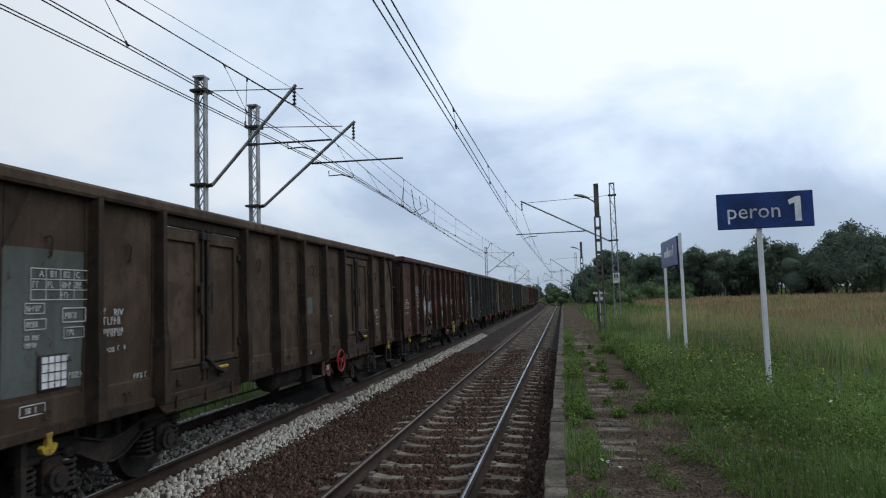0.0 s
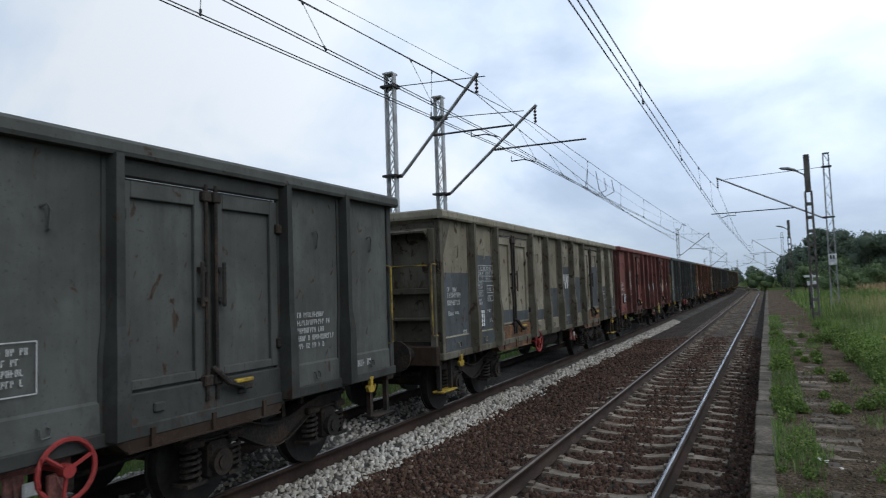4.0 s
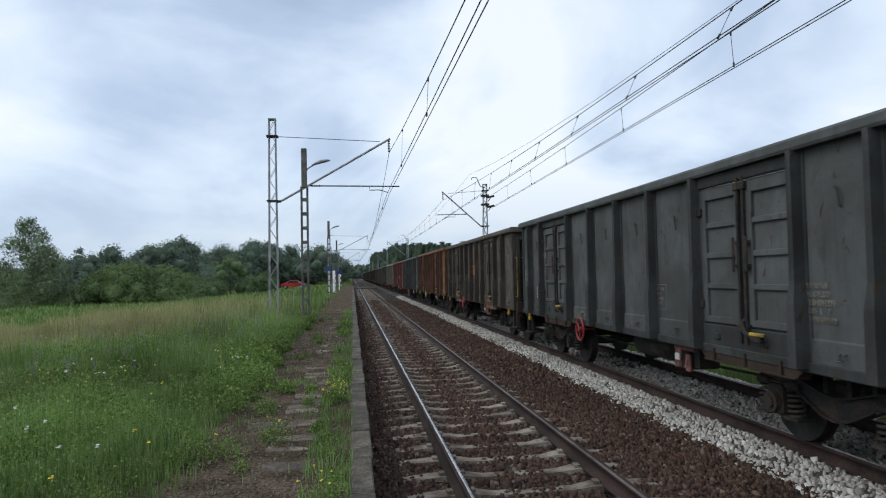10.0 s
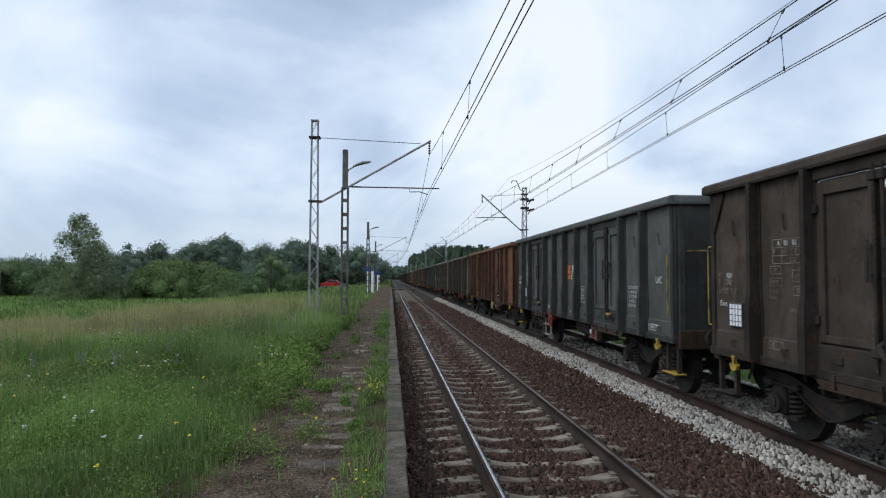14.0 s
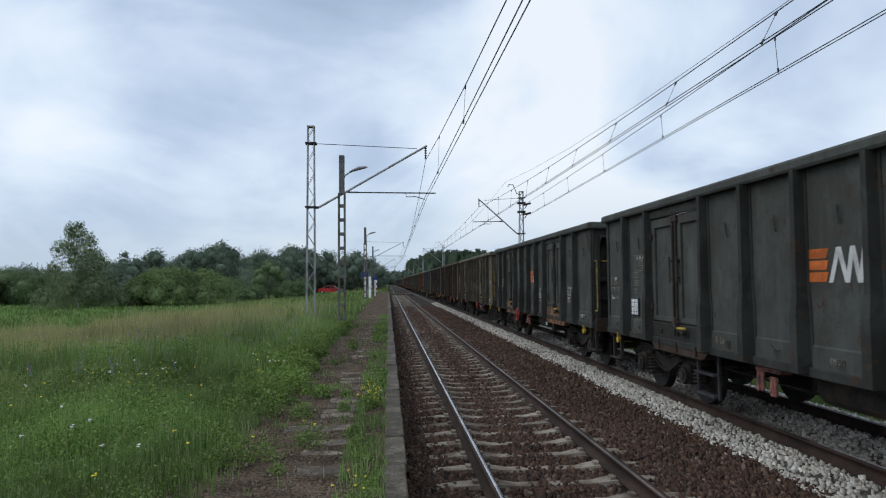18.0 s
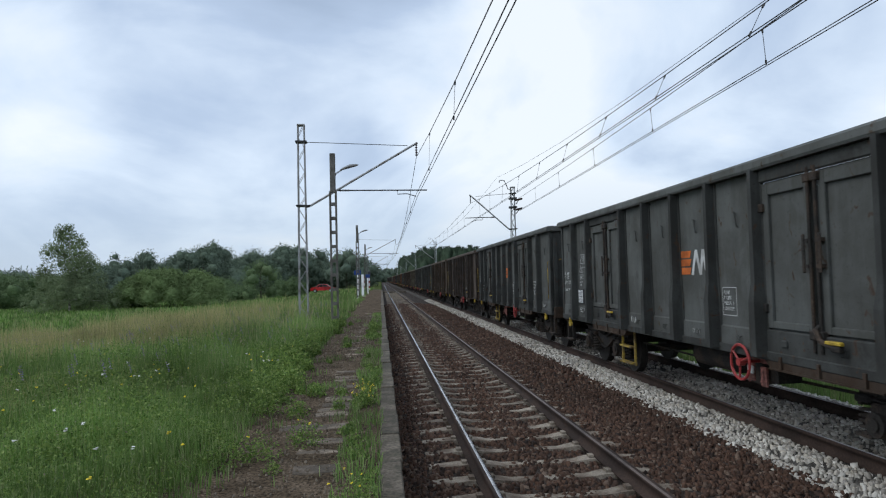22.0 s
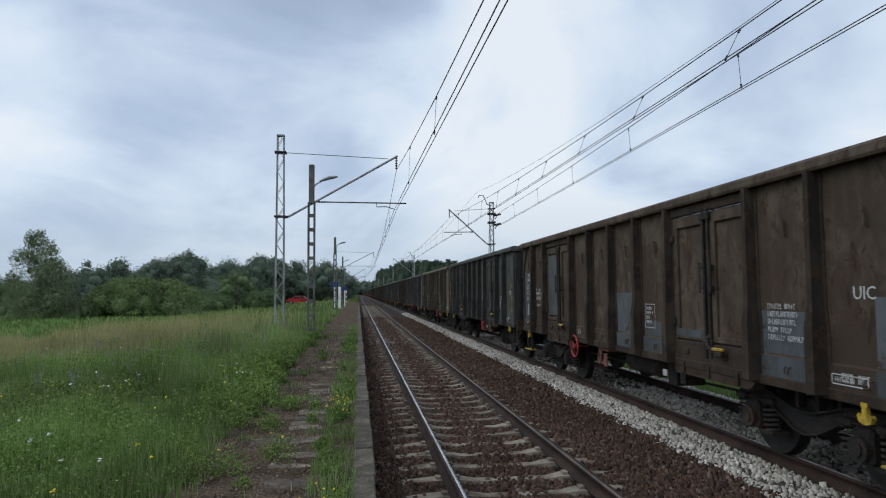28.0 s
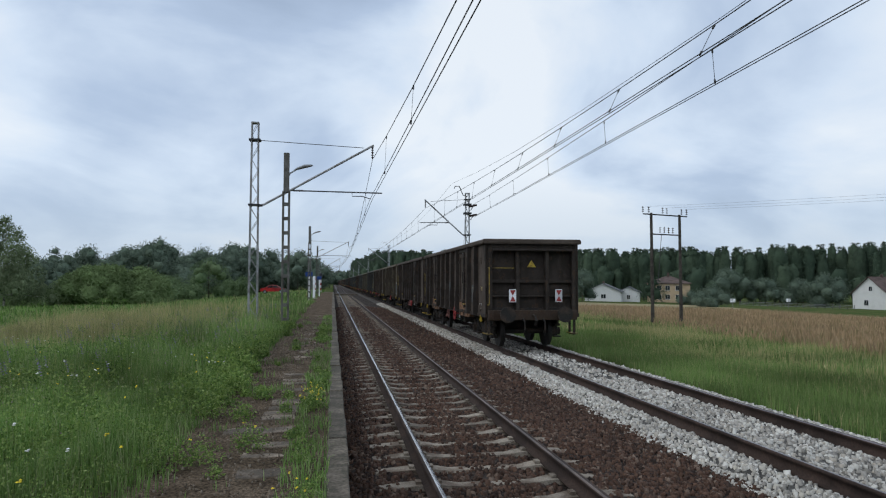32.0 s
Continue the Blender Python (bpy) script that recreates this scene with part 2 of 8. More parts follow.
def wagon_paint(name, base, worn, amount, rough=0.72):
    """Weathered wagon paint: soft fading, faint rain streaks, rust scabs with sharp edges, chips and dents. amount: how rusty it is."""
    m = bpy.data.materials.new(name)
    m.use_nodes = True
    nt = m.node_tree
    L = nt.links.new
    b = nt.nodes["Principled BSDF"]
    b.inputs["Specular IOR Level"].default_value = 0.16
    tc = nt.nodes.new("ShaderNodeTexCoord")
    oi = nt.nodes.new("ShaderNodeObjectInfo")
    mul = nt.nodes.new("ShaderNodeMath"); mul.operation = "MULTIPLY"; mul.inputs[1].default_value = 53.0
    L(oi.outputs["Random"], mul.inputs[0])
    add = nt.nodes.new("ShaderNodeVectorMath"); add.operation = "ADD"
    L(tc.outputs["Object"], add.inputs[0]); L(mul.outputs[0], add.inputs[1])

    def stretched(scale, turn=0.0):
        q = nt.nodes.new("ShaderNodeMapping")
        q.inputs["Scale"].default_value = scale
        q.inputs["Rotation"].default_value = (turn, 0, 0)
        L(add.outputs[0], q.inputs[0])
        return q.outputs[0]

    def noise_tex(scale, detail, vec, rough_=0.6, warp=0.0):
        n = nt.nodes.new("ShaderNodeTexNoise")
        n.inputs["Scale"].default_value, n.inputs["Detail"].default_value, n.inputs["Roughness"].default_value = scale, detail, rough_
        n.inputs["Distortion"].default_value = warp
        L(vec, n.inputs["Vector"])
        return n.outputs[0]

    def ranged(src, a, z, lo=0.0, hi=1.0):
        r = nt.nodes.new("ShaderNodeMapRange")
        r.inputs[1].default_value, r.inputs[2].default_value, r.inputs[3].default_value, r.inputs[4].default_value = a, z, lo, hi
        L(src, r.inputs[0])
        return r.outputs[0]

    def mixed(fac, c1, c2):
        x = nt.nodes.new("ShaderNodeMixRGB")
        for slot, c in ((1, c1), (2, c2)):
            if isinstance(c, tuple):
                x.inputs[slot].default_value = (*c, 1)
            else:
                L(c, x.inputs[slot])
        L(fac, x.inputs[0])
        return x.outputs[0]

    big = noise_tex(1.1, 5, add.outputs[0], 0.62, 0.4)
    mid = noise_tex(3.2, 7, stretched((1.0, 1.0, 0.7), 0.5), 0.62, 0.6)
    scab = noise_tex(6.5, 6, stretched((1.0, 1.25, 0.7), 0.7), 0.6, 0.8)
    chip = noise_tex(34.0, 4, add.outputs[0], 0.6)
    rain = noise_tex(2.0, 5, stretched((3.2, 3.2, 0.24)), 0.62)
    c = mixed(ranged(big, 0.38, 0.62), tuple(p * 1.06 for p in base), tuple(0.05 * p + 0.80 * q for p, q in zip(base, worn)))
    c = mixed(ranged(mid, 0.57 - amount * 0.16, 0.68 - amount * 0.12), c, worn)
    c = mixed(ranged(rain, 0.52, 0.74, 0.0, 0.42), c, tuple(v * 0.55 for v in worn))
    c = mixed(ranged(rain, 0.44, 0.30, 0.0, 0.22), c, tuple(min(0.5, v * 1.35 + 0.01) for v in base))
    c = mixed(ranged(scab, 0.640 - amount * 0.10, 0.675 - amount * 0.10, 0.0, 0.80), c, (0.058, 0.036, 0.023))
    c = mixed(ranged(scab, 0.690 - amount * 0.10, 0.730 - amount * 0.10, 0.0, 0.8), c, (0.030, 0.020, 0.016))
    c = mixed(ranged(chip, 0.62 - amount * 0.06, 0.70, 0.0, 0.6), c, tuple(v * 0.5 for v in worn))
    sc = nt.nodes.new("ShaderNodeVectorMath"); sc.operation = "SCALE"
    L(c, sc.inputs[0]); L(ranged(oi.outputs["Random"], 0.0, 1.0, 0.92, 1.08), sc.inputs["Scale"])
    L(sc.outputs[0], b.inputs["Base Color"])
    L(ranged(mid, 0.3, 0.7, rough - 0.08, rough + 0.2), b.inputs["Roughness"])
    bp = nt.nodes.new("ShaderNodeBump"); bp.inputs["Strength"].default_value, bp.inputs["Distance"].default_value = 0.5, 0.03
    L(big, bp.inputs["Height"])
    b2 = nt.nodes.new("ShaderNodeBump"); b2.inputs["Strength"].default_value, b2.inputs["Distance"].default_value = 0.35, 0.006
    L(scab, b2.inputs["Height"]); L(bp.outputs[0], b2.inputs["Normal"])
    L(b2.outputs[0], b.inputs["Normal"])
    return m


RAIL_SIDE = mat("rail_rust", (0.046, 0.029, 0.022), 0.85, 0.2, 0.3, 2.0, 30.0)
RAIL_TOP = mat("rail_polished", (0.56, 0.57, 0.60), 0.26, 1.0, 0.12, 1.0, 12.0, bump=0.05)
RAIL_HALF = mat("rail_half_polished", (0.15, 0.115, 0.095), 0.45, 0.7, 0.2, 1.0, 12.0, bump=0.1)
RAIL_DULL = mat("rail_dull_top", (0.17, 0.145, 0.150), 0.34, 0.7, 0.2, 1.0, 12.0, bump=0.1)
SLEEPER = mat("concrete_sleeper", (0.215, 0.185, 0.148), 0.95, 0, 0.35, 4.0, 60.0, second=(0.105, 0.080, 0.060), amount=0.55, rnd=0.25)
PAVER = mat("worn_paver", (0.195, 0.158, 0.122), 0.98, 0, 0.35, 3.0, 40.0, second=(0.08, 0.065, 0.05), amount=0.6, rnd=0.25)
CONCRETE = mat("old_concrete", (0.118, 0.098, 0.076), 0.95, 0, 0.45, 3.5, 30.0, second=(0.058, 0.050, 0.036), amount=0.62, rnd=0.25)
BED_BROWN = mat("ballast_brown_bed", (0.036, 0.025, 0.019), 0.95, 0, 0.6, 1.0, 22.0, bump=1.0, dist=0.05)
BED_GREY = mat("ballast_grey_bed", (0.085, 0.080, 0.072), 0.95, 0, 0.55, 1.0, 20.0, bump=1.0, dist=0.05)
STONE_BROWN = island_mat("ballast_brown", [(0.016, 0.011, 0.009), (0.044, 0.024, 0.016), (0.064, 0.035, 0.024), (0.098, 0.056, 0.038), (0.026, 0.019, 0.016), (0.076, 0.044, 0.030), (0.052, 0.030, 0.021), (0.150, 0.108, 0.082)])
STONE_GREY = island_mat("ballast_grey", [(0.170, 0.160, 0.142), (0.330, 0.312, 0.275), (0.430, 0.412, 0.370), (0.600, 0.580, 0.530), (0.250, 0.236, 0.215), (0.450, 0.415, 0.350), (0.36, 0.34, 0.305)])
# grey stones again, colours toned down for the shade under the wagons
STONE_GREY_SHADED = island_mat("ballast_grey_shaded", [(0.150, 0.140, 0.122), (0.300, 0.282, 0.250), (0.390, 0.370, 0.330), (0.56, 0.54, 0.49), (0.230, 0.216, 0.196), (0.41, 0.37, 0.31)])
GRIT = island_mat("path_grit", [(0.055, 0.041, 0.029), (0.095, 0.073, 0.052), (0.14, 0.113, 0.084), (0.075, 0.058, 0.041), (0.19, 0.16, 0.127), (0.042, 0.033, 0.023)])
STEEL = mat("galvanised_lattice", (0.30, 0.31, 0.32), 0.55, 0.5, 0.2, 3.0, 30.0, second=(0.20, 0.19, 0.18))
PALE_STEEL = mat("pale_painted_steel", (0.36, 0.38, 0.40), 0.6, 0.2, 0.15, 3.0, 30.0, second=(0.22, 0.21, 0.20), amount=0.35)
DARK_STEEL = mat("dark_steel", (0.055, 0.055, 0.058), 0.6, 0.4, 0.2, 4.0, 40.0)
POLE_CONC = mat("pole_concrete", (0.13, 0.125, 0.115), 0.95, 0, 0.25, 2.0, 30.0, second=(0.075, 0.07, 0.06))
WOOD_POLE = mat("weathered_timber_pole", (0.060, 0.052, 0.043), 0.9, 0, 0.25, 4.0, 50.0)
WIRE = mat("wire_bronze", (0.06, 0.06, 0.062), 0.6, 0.3, 0.05, 1.0, 5.0, bump=0)
CERAMIC = mat("insulator_brown", (0.05, 0.03, 0.025), 0.25, 0, 0.1, 4.0, 30.0, bump=0)
WHITE_POST = mat("white_painted_post", (0.72, 0.74, 0.76), 0.45, 0, 0.06, 2.0, 30.0, second=(0.58, 0.58, 0.56), amount=0.3, bump=0.05)
SIGN_BLUE = mat("sign_blue", (0.012, 0.045, 0.20), 0.4, 0, 0.06, 2.0, 20.0, bump=0.03)
SIGN_WHITE = mat("sign_white", (0.80, 0.82, 0.84), 0.45, 0, 0.05, 2.0, 20.0, bump=0)
BOGIE = mat("bogie_grime", (0.022, 0.020, 0.018), 0.85, 0.1, 0.4, 4.0, 40.0, second=(0.048, 0.034, 0.025), amount=0.42)
SPRING = mat("spring_steel", (0.050, 0.044, 0.038), 0.7, 0.2, 0.3, 6.0, 40.0, second=(0.03, 0.024, 0.02))
LEVER_RED = mat("faded_red_lever", (0.30, 0.12, 0.10), 0.8, 0, 0.3, 6.0, 40.0, second=(0.14, 0.07, 0.06), amount=0.5)
WHEEL_RIM = mat("wheel_tread", (0.036, 0.033, 0.030), 0.6, 0.3, 0.2, 3.0, 20.0)
RUSTY = mat("rust_sill", (0.180, 0.092, 0.045), 0.9, 0, 0.4, 3.0, 30.0, second=(0.066, 0.042, 0.030), amount=0.55)
GRAB = mat("dull_yellow_rail", (0.30, 0.21, 0.03), 0.6, 0, 0.2, 6.0, 40.0, second=(0.10, 0.07, 0.03), amount=0.5)
GRAB_PALE = mat("pale_grey_step", (0.30, 0.27, 0.25), 0.8, 0, 0.2, 6.0, 40.0, second=(0.16, 0.13, 0.11), amount=0.5)
YELLOW = mat("yellow_paint", (0.40, 0.28, 0.03), 0.6, 0, 0.25, 9.0, 50.0, second=(0.20, 0.13, 0.03), amount=0.4)
RED = mat("red_paint", (0.28, 0.036, 0.034), 0.5, 0, 0.12, 6.0, 40.0, second=(0.2, 0.03, 0.025), amount=0.3)
MARKING = mat("white_marking", (0.50, 0.51, 0.50), 0.7, 0, 0.1, 5.0, 60.0, second=(0.35, 0.35, 0.34), amount=0.35, bump=0)
MARKING_WORN = mat("worn_marking", (0.235, 0.205, 0.160), 0.8, 0, 0.2, 5.0, 60.0, second=(0.10, 0.085, 0.068), amount=0.5, bump=0)
MARK_ORANGE = mat("orange_marking", (0.55, 0.14, 0.03), 0.7, 0, 0.1, 5.0, 60.0, bump=0)
SOIL = mat("trodden_soil", (0.122, 0.092, 0.065), 0.98, 0, 0.7, 2.6, 34.0, second=(0.066, 0.049, 0.033), amount=0.6, spec=0.05, bump=1.0, dist=0.05)

# ================= mesh tools =================
class Geo:
    def __init__(self):
        self.v, self.f = [], []

    def add(self, vs, fs):
        k = len(self.v)
        self.v += [tuple(p) for p in vs]
        self.f += [tuple(i + k for i in q) for q in fs]
        return self

    def box(self, x0, x1, y0, y1, z0, z1):
        return self.add([(x, y, z) for x in (x0, x1) for y in (y0, y1) for z in (z0, z1)],
                        [(0, 1, 3, 2), (4, 6, 7, 5), (0, 4, 5, 1), (2, 3, 7, 6), (0, 2, 6, 4), (1, 5, 7, 3)])

    def cbox(self, x0, x1, y0, y1, z0, z1, c=0.01):
        """A box with chamfered edges."""
        bm = bmesh.new()
        bmesh.ops.create_cube(bm, size=1.0)
        for q in bm.verts:
            q.co = Vector(((x0 + x1) / 2 + q.co.x * (x1 - x0), (y0 + y1) / 2 + q.co.y * (y1 - y0), (z0 + z1) / 2 + q.co.z * (z1 - z0)))
        bmesh.ops.bevel(bm, geom=bm.edges[:], offset=c, segments=1, affect="EDGES")
        bm.verts.index_update()
        self.add([q.co for q in bm.verts], [[w.index for w in q.verts] for q in bm.faces])
        bm.free()
        return self

    def tube(self, pts, r, n=6, r1=None, cap=True):
        pts = [Vector(p) for p in pts]
        vs, fs = [], []
        m = len(pts)
        for i, p in enumerate(pts):
            d = (pts[min(i + 1, m - 1)] - pts[max(i - 1, 0)]).normalized()
            a = d.cross(Vector((0, 0, 1)) if abs(d.z) < 0.95 else Vector((1, 0, 0))).normalized()
            b = d.cross(a)
            rad = r if r1 is None else r + (r1 - r) * i / (m - 1)
            for k in range(n):
                t = 2 * math.pi * (k + 0.5) / n
                vs.append(p + (a * math.cos(t) + b * math.sin(t)) * rad)
        for i in range(m - 1):
            for k in range(n):
                fs.append((i * n + k, (i + 1) * n + k, (i + 1) * n + (k + 1) % n, i * n + (k + 1) % n))
        if cap:
            fs += [tuple(range(n)), tuple((m - 1) * n + k for k in reversed(range(n)))]
        return self.add(vs, fs)

    def prism(self, poly, axis, a, z):
        """A flat outline pushed along an axis from a to z. For x the outline is (y, z), for y (x, z), for z (x, y)."""
        n = len(poly)
        vs = []
        for t in (a, z):
            for u, w in poly:
                vs.append((t, u, w) if axis == "x" else (u, t, w) if axis == "y" else (u, w, t))
        fs = [tuple(range(n)), tuple(reversed(range(n, 2 * n)))] + [(i, i + n, (i + 1) % n + n, (i + 1) % n) for i in range(n)]
        return self.add(vs, fs)

    def disc(self, c, axis, r, a, z, n=20):
        """A wheel or drum: turned about an axis through c, from a to z along it."""
        p0, p1 = Vector(c), Vector(c)
        i = "xyz".index(axis)
        p0[i] += a; p1[i] += z
        return self.tube([p0, p1], r, n)

    def mesh(self, name, material, smooth=False):
        me = bpy.data.meshes.new(name)
        me.from_pydata(self.v, [], self.f)
        bm = bmesh.new()
        bm.from_mesh(me)
        bmesh.ops.recalc_face_normals(bm, faces=bm.faces[:])
        bm.to_mesh(me)
        bm.free()
        if material:
            me.materials.append(material)
        if smooth:
            me.polygons.foreach_set("use_smooth", [True] * len(me.polygons))
        return me


def part(name, g, material, parent=None, label="", at=None, smooth=False):
    """One mesh object under a thing or a part. g: a Geo or a mesh that is shared."""
    me = g.mesh(name, material, smooth) if isinstance(g, Geo) else g
    ob = new(name, me)
    if parent:
        ob.parent = parent
    if at is not None:
        ob.matrix_basis = at if isinstance(at, Matrix) else Matrix.Translation(at)
    if label:
        ob["label"] = label
    return ob


def thing(name, label, category, group="", kind="", at=None):
    ob = new(name)
    ob.empty_display_size = 0.2
    if at is not None:
        ob.matrix_basis = at
    return tagged(ob, label, category, group, kind)


def raw(name, verts, faces, material, smooth=False):
    """Large joined sheets from arrays."""
    me = bpy.data.meshes.new(name)
    verts = np.asarray(verts, np.float32)
    faces = np.asarray(faces, np.int32)
    n, k = faces.shape
    me.vertices.add(len(verts)); me.vertices.foreach_set("co", verts.ravel())
    me.loops.add(n * k); me.loops.foreach_set("vertex_index", faces.ravel())
    me.polygons.add(n); me.polygons.foreach_set("loop_start", np.arange(0, n * k, k, dtype=np.int32))
    if smooth:
        me.polygons.foreach_set("use_smooth", np.ones(n, bool))
    me.update(calc_edges=True)
    me.validate()
    me.materials.append(material)
    return new(name, me)


def text_mesh(body, size, material, name, thick=0.002):
    cu = bpy.data.curves.new(name, "FONT")
    cu.resolution_u = 2
    cu.body, cu.size, cu.extrude, cu.align_x, cu.align_y = body, size, thick, "CENTER", "CENTER"
    ob = bpy.data.objects.new("tmp", cu)
    scene.collection.objects.link(ob)
    me = bpy.data.meshes.new_from_object(ob.evaluated_get(bpy.context.evaluated_depsgraph_get()))
    bpy.data.objects.remove(ob)
    me.materials.clear()
    me.materials.append(material)
    me.name = name
    return me


# ================= the line's plan =================
T1, T2 = -1.783, -5.925            # track centres
CURVE_Y, CURVE_R = 110.0, 700.0    # the line bends to the west far to the north


def along(s, off=0.0, z=0.0):
    """The place s metres along the line (north positive) and off metres to its side, measured from x = 0; and the heading in degrees."""
    if s <= CURVE_Y:
        return Vector((off, s, z)), 0.0
    a = (s - CURVE_Y) / CURVE_R
    cx = -CURVE_R
    return Vector((cx + (CURVE_R + off) * math.cos(a), CURVE_Y + (CURVE_R + off) * math.sin(a), z)), math.degrees(a)


def ground_z(x, y):
    """Height of the land: fields on the east at platform height that fall away, lower meadows on the west."""
    if x > -0.1:
        low = float(np.interp(x, (4.0, 10.0, 17.0, 31.0, 66.0, 260.0), (0.30, 0.0, -0.50, -0.65, -0.85, -1.4)))
        k = min(1.0, max(0.0, (4.0 - y) / 18.0))
        return 0.30 + (low - 0.30) * k
    if x > -8.0:
        return -0.42
    return float(np.interp(-x, (8.0, 11.0, 27.0, 66.0, 120.0, 220.0), (-0.42, -0.60, -1.30, -2.70, -4.20, -4.80)))

# ================= ground, tracks, platform =================
GRASS_GROUND = mat("meadow_soil_green", (0.050, 0.078, 0.026), 0.95, 0, 0.4, 0.18, 9.0, second=(0.085, 0.092, 0.038), amount=0.5, bump=0.8, dist=0.05, spec=0.0)
WHEAT = mat("ripe_grain_field", (0.27, 0.215, 0.115), 0.95, 0, 0.3, 0.08, 6.0, second=(0.20, 0.175, 0.085), amount=0.5, bump=0.8, dist=0.08)
LUSH = mat("lush_meadow_green", (0.075, 0.150, 0.030), 0.98, 0, 0.4, 0.15, 5.0, second=(0.055, 0.115, 0.026), amount=0.5, bump=0.8, dist=0.08, spec=0.0)
ASPHALT = mat("asphalt", (0.06, 0.06, 0.06), 0.9, 0, 0.25, 1.0, 40.0)


def land():
    xs = sorted({*np.linspace(-3000, -300, 10), *np.linspace(-260, -30, 24), *np.linspace(-28, -8.6, 12), -8.3, -8.0, -6, -4, -2, -0.12, -0.08,
                 *np.linspace(0.5, 20, 24), *np.linspace(22, 100, 30), *np.linspace(120, 500, 14), *np.linspace(700, 3000, 8)})
    ys = sorted({*np.linspace(-3000, -400, 10), *np.linspace(-360, 360, 121), *np.linspace(400, 3000, 10)})
    vs = []
    for y in ys:
        for x in xs:
            z = ground_z(x, y)
            if x > 1.5 or x < -8.5:
                z += 0.10 * noise.noise((x * 0.15, y * 0.15, 0)) + 0.35 * noise.noise((x * 0.02, y * 0.02, 3)) * min(1, abs(x) / 60)
            vs.append((x, y, z))
    nx = len(xs)
    fs = [(j * nx + i, j * nx + i + 1, (j + 1) * nx + i + 1, (j + 1) * nx + i) for j in range(len(ys) - 1) for i in range(nx - 1)]
    tagged(raw("ground", vs, fs, GRASS_GROUND, True), "green meadow and field ground beside the railway", "ground", kind="structure")


def land_patch(name, label, x0, x1, y0, y1, material, lift=0.05, nx=14, ny=30, wob=1.5):
    vs, fs = [], []
    for j in range(ny + 1):
        for i in range(nx + 1):
            x, y = x0 + (x1 - x0) * i / nx, y0 + (y1 - y0) * j / ny
            x += wob * noise.noise((x * 0.1, y * 0.1, 7)) * (0 < i < nx or 1)
            z = ground_z(x, y) + lift + 0.10 * noise.noise((x * 0.15, y * 0.15, 0)) + 0.35 * noise.noise((x * 0.02, y * 0.02, 3)) * min(1, abs(x) / 60)
            vs.append((x, y, z))
    n = nx + 1
    fs = [(j * n + i, j * n + i + 1, (j + 1) * n + i + 1, (j + 1) * n + i) for j in range(ny) for i in range(nx)]
    return tagged(raw(name, vs, fs, material, True), label, "field", kind="structure")


def sweep(name, profile, stations, material, off, parent=None, closed=True, top=None, top_mat=None):
    """A profile (side, height) carried along the line."""
    vs, fs, mi = [], [], []
    n = len(profile)
    for s in stations:
        for u, w in profile:
            vs.append(along(s, off + u, w)[0])
    for i in range(len(stations) - 1):
        for k in range(n if closed else n - 1):
            fs.append((i * n + k, i * n + (k + 1) % n, (i + 1) * n + (k + 1) % n, (i + 1) * n + k))
            mi.append(1 if top is not None and k in top else 0)
    ob = raw(name, vs, fs, material)
    if top_mat:
        ob.data.materials.append(top_mat)
        ob.data.polygons.foreach_set("material_index", mi)
    if parent:
        ob.parent = parent
    return ob


STATIONS = [-900, -500, -200, -100, -40, 0, 40, 80, 110] + [110 + 10 * i for i in range(1, 45)]
# foot, web and head of the rail; the head is rounded
RAIL = [(-0.07, -0.172), (-0.07, -0.160), (-0.012, -0.140), (-0.012, -0.045), (-0.036, -0.036), (-0.036, -0.008), (-0.024, 0.0), (0.010, 0.0005),
        (0.024, 0.0), (0.036, -0.008), (0.036, -0.036), (0.012, -0.045), (0.012, -0.140), (0.07, -0.160), (0.07, -0.172)]


def tracks():
    bed1 = [(-0.16, -0.34), (-0.4, -0.24), (-0.62, -0.195), (-0.84, -0.205), (-1.0, -0.225), (-1.45, -0.225), (-1.6, -0.205), (-1.95, -0.205), (-2.1, -0.225), (-2.5, -0.225), (-2.7, -0.190), (-3.2, -0.205), (-3.9, -0.30), (-4.3, -0.30), (-4.62, -0.27)]
    bed2 = [(-4.3, -0.36), (-4.55, -0.27), (-4.80, -0.175), (-7.15, -0.165), (-7.5, -0.23), (-8.0, -0.45), (-8.3, -0.60)]
    tagged(sweep("ballast_bed_1", bed1, STATIONS, BED_BROWN, 0, closed=False), "rusty brown stone ballast bed under the worn track", "ballast", kind="structure")
    tagged(sweep("ballast_bed_2", bed2, STATIONS, BED_GREY, 0, closed=False), "fresh pale grey stone ballast bed under the relaid track", "ballast", kind="structure")
    for c, name, lab, tops in ((T1, "track_1", "railway track with shiny rails on concrete sleepers in brown ballast", (RAIL_TOP, RAIL_HALF)),
                               (T2, "track_2", "railway track with dull rails bedded in pale ballast", (RAIL_DULL, RAIL_DULL))):
        t = thing(name, lab, "railway track", kind="structure")
        for sgn, tm, worn in zip((0.7535, -0.7535), tops, ((5, 6), (7, 8))):
            sweep("rail", RAIL, STATIONS, RAIL_SIDE, c + sgn, t, top=worn, top_mat=tm)
        if c == T1:
            sl = sleeper_mesh()
            n = 0
            for i in range(-125, 126):
                part("sleeper", sl, None, t, at=pose(c, i * 0.6, 0, 0, 0, random.uniform(-0.6, 0.6)))
            far = Geo()
            for i in list(range(-190, -125)) + list(range(126, 330)):
                p, a = along(i * 0.6, c)
                m = Matrix.Translation(p) @ Matrix.Rotation(radians(a), 4, "Z")
                far.add([m @ q.co for q in sl.vertices], [tuple(q.vertices) for q in sl.polygons])
            o = part("far_sleepers", far, SLEEPER, t)
            o["kind"] = "stuff"


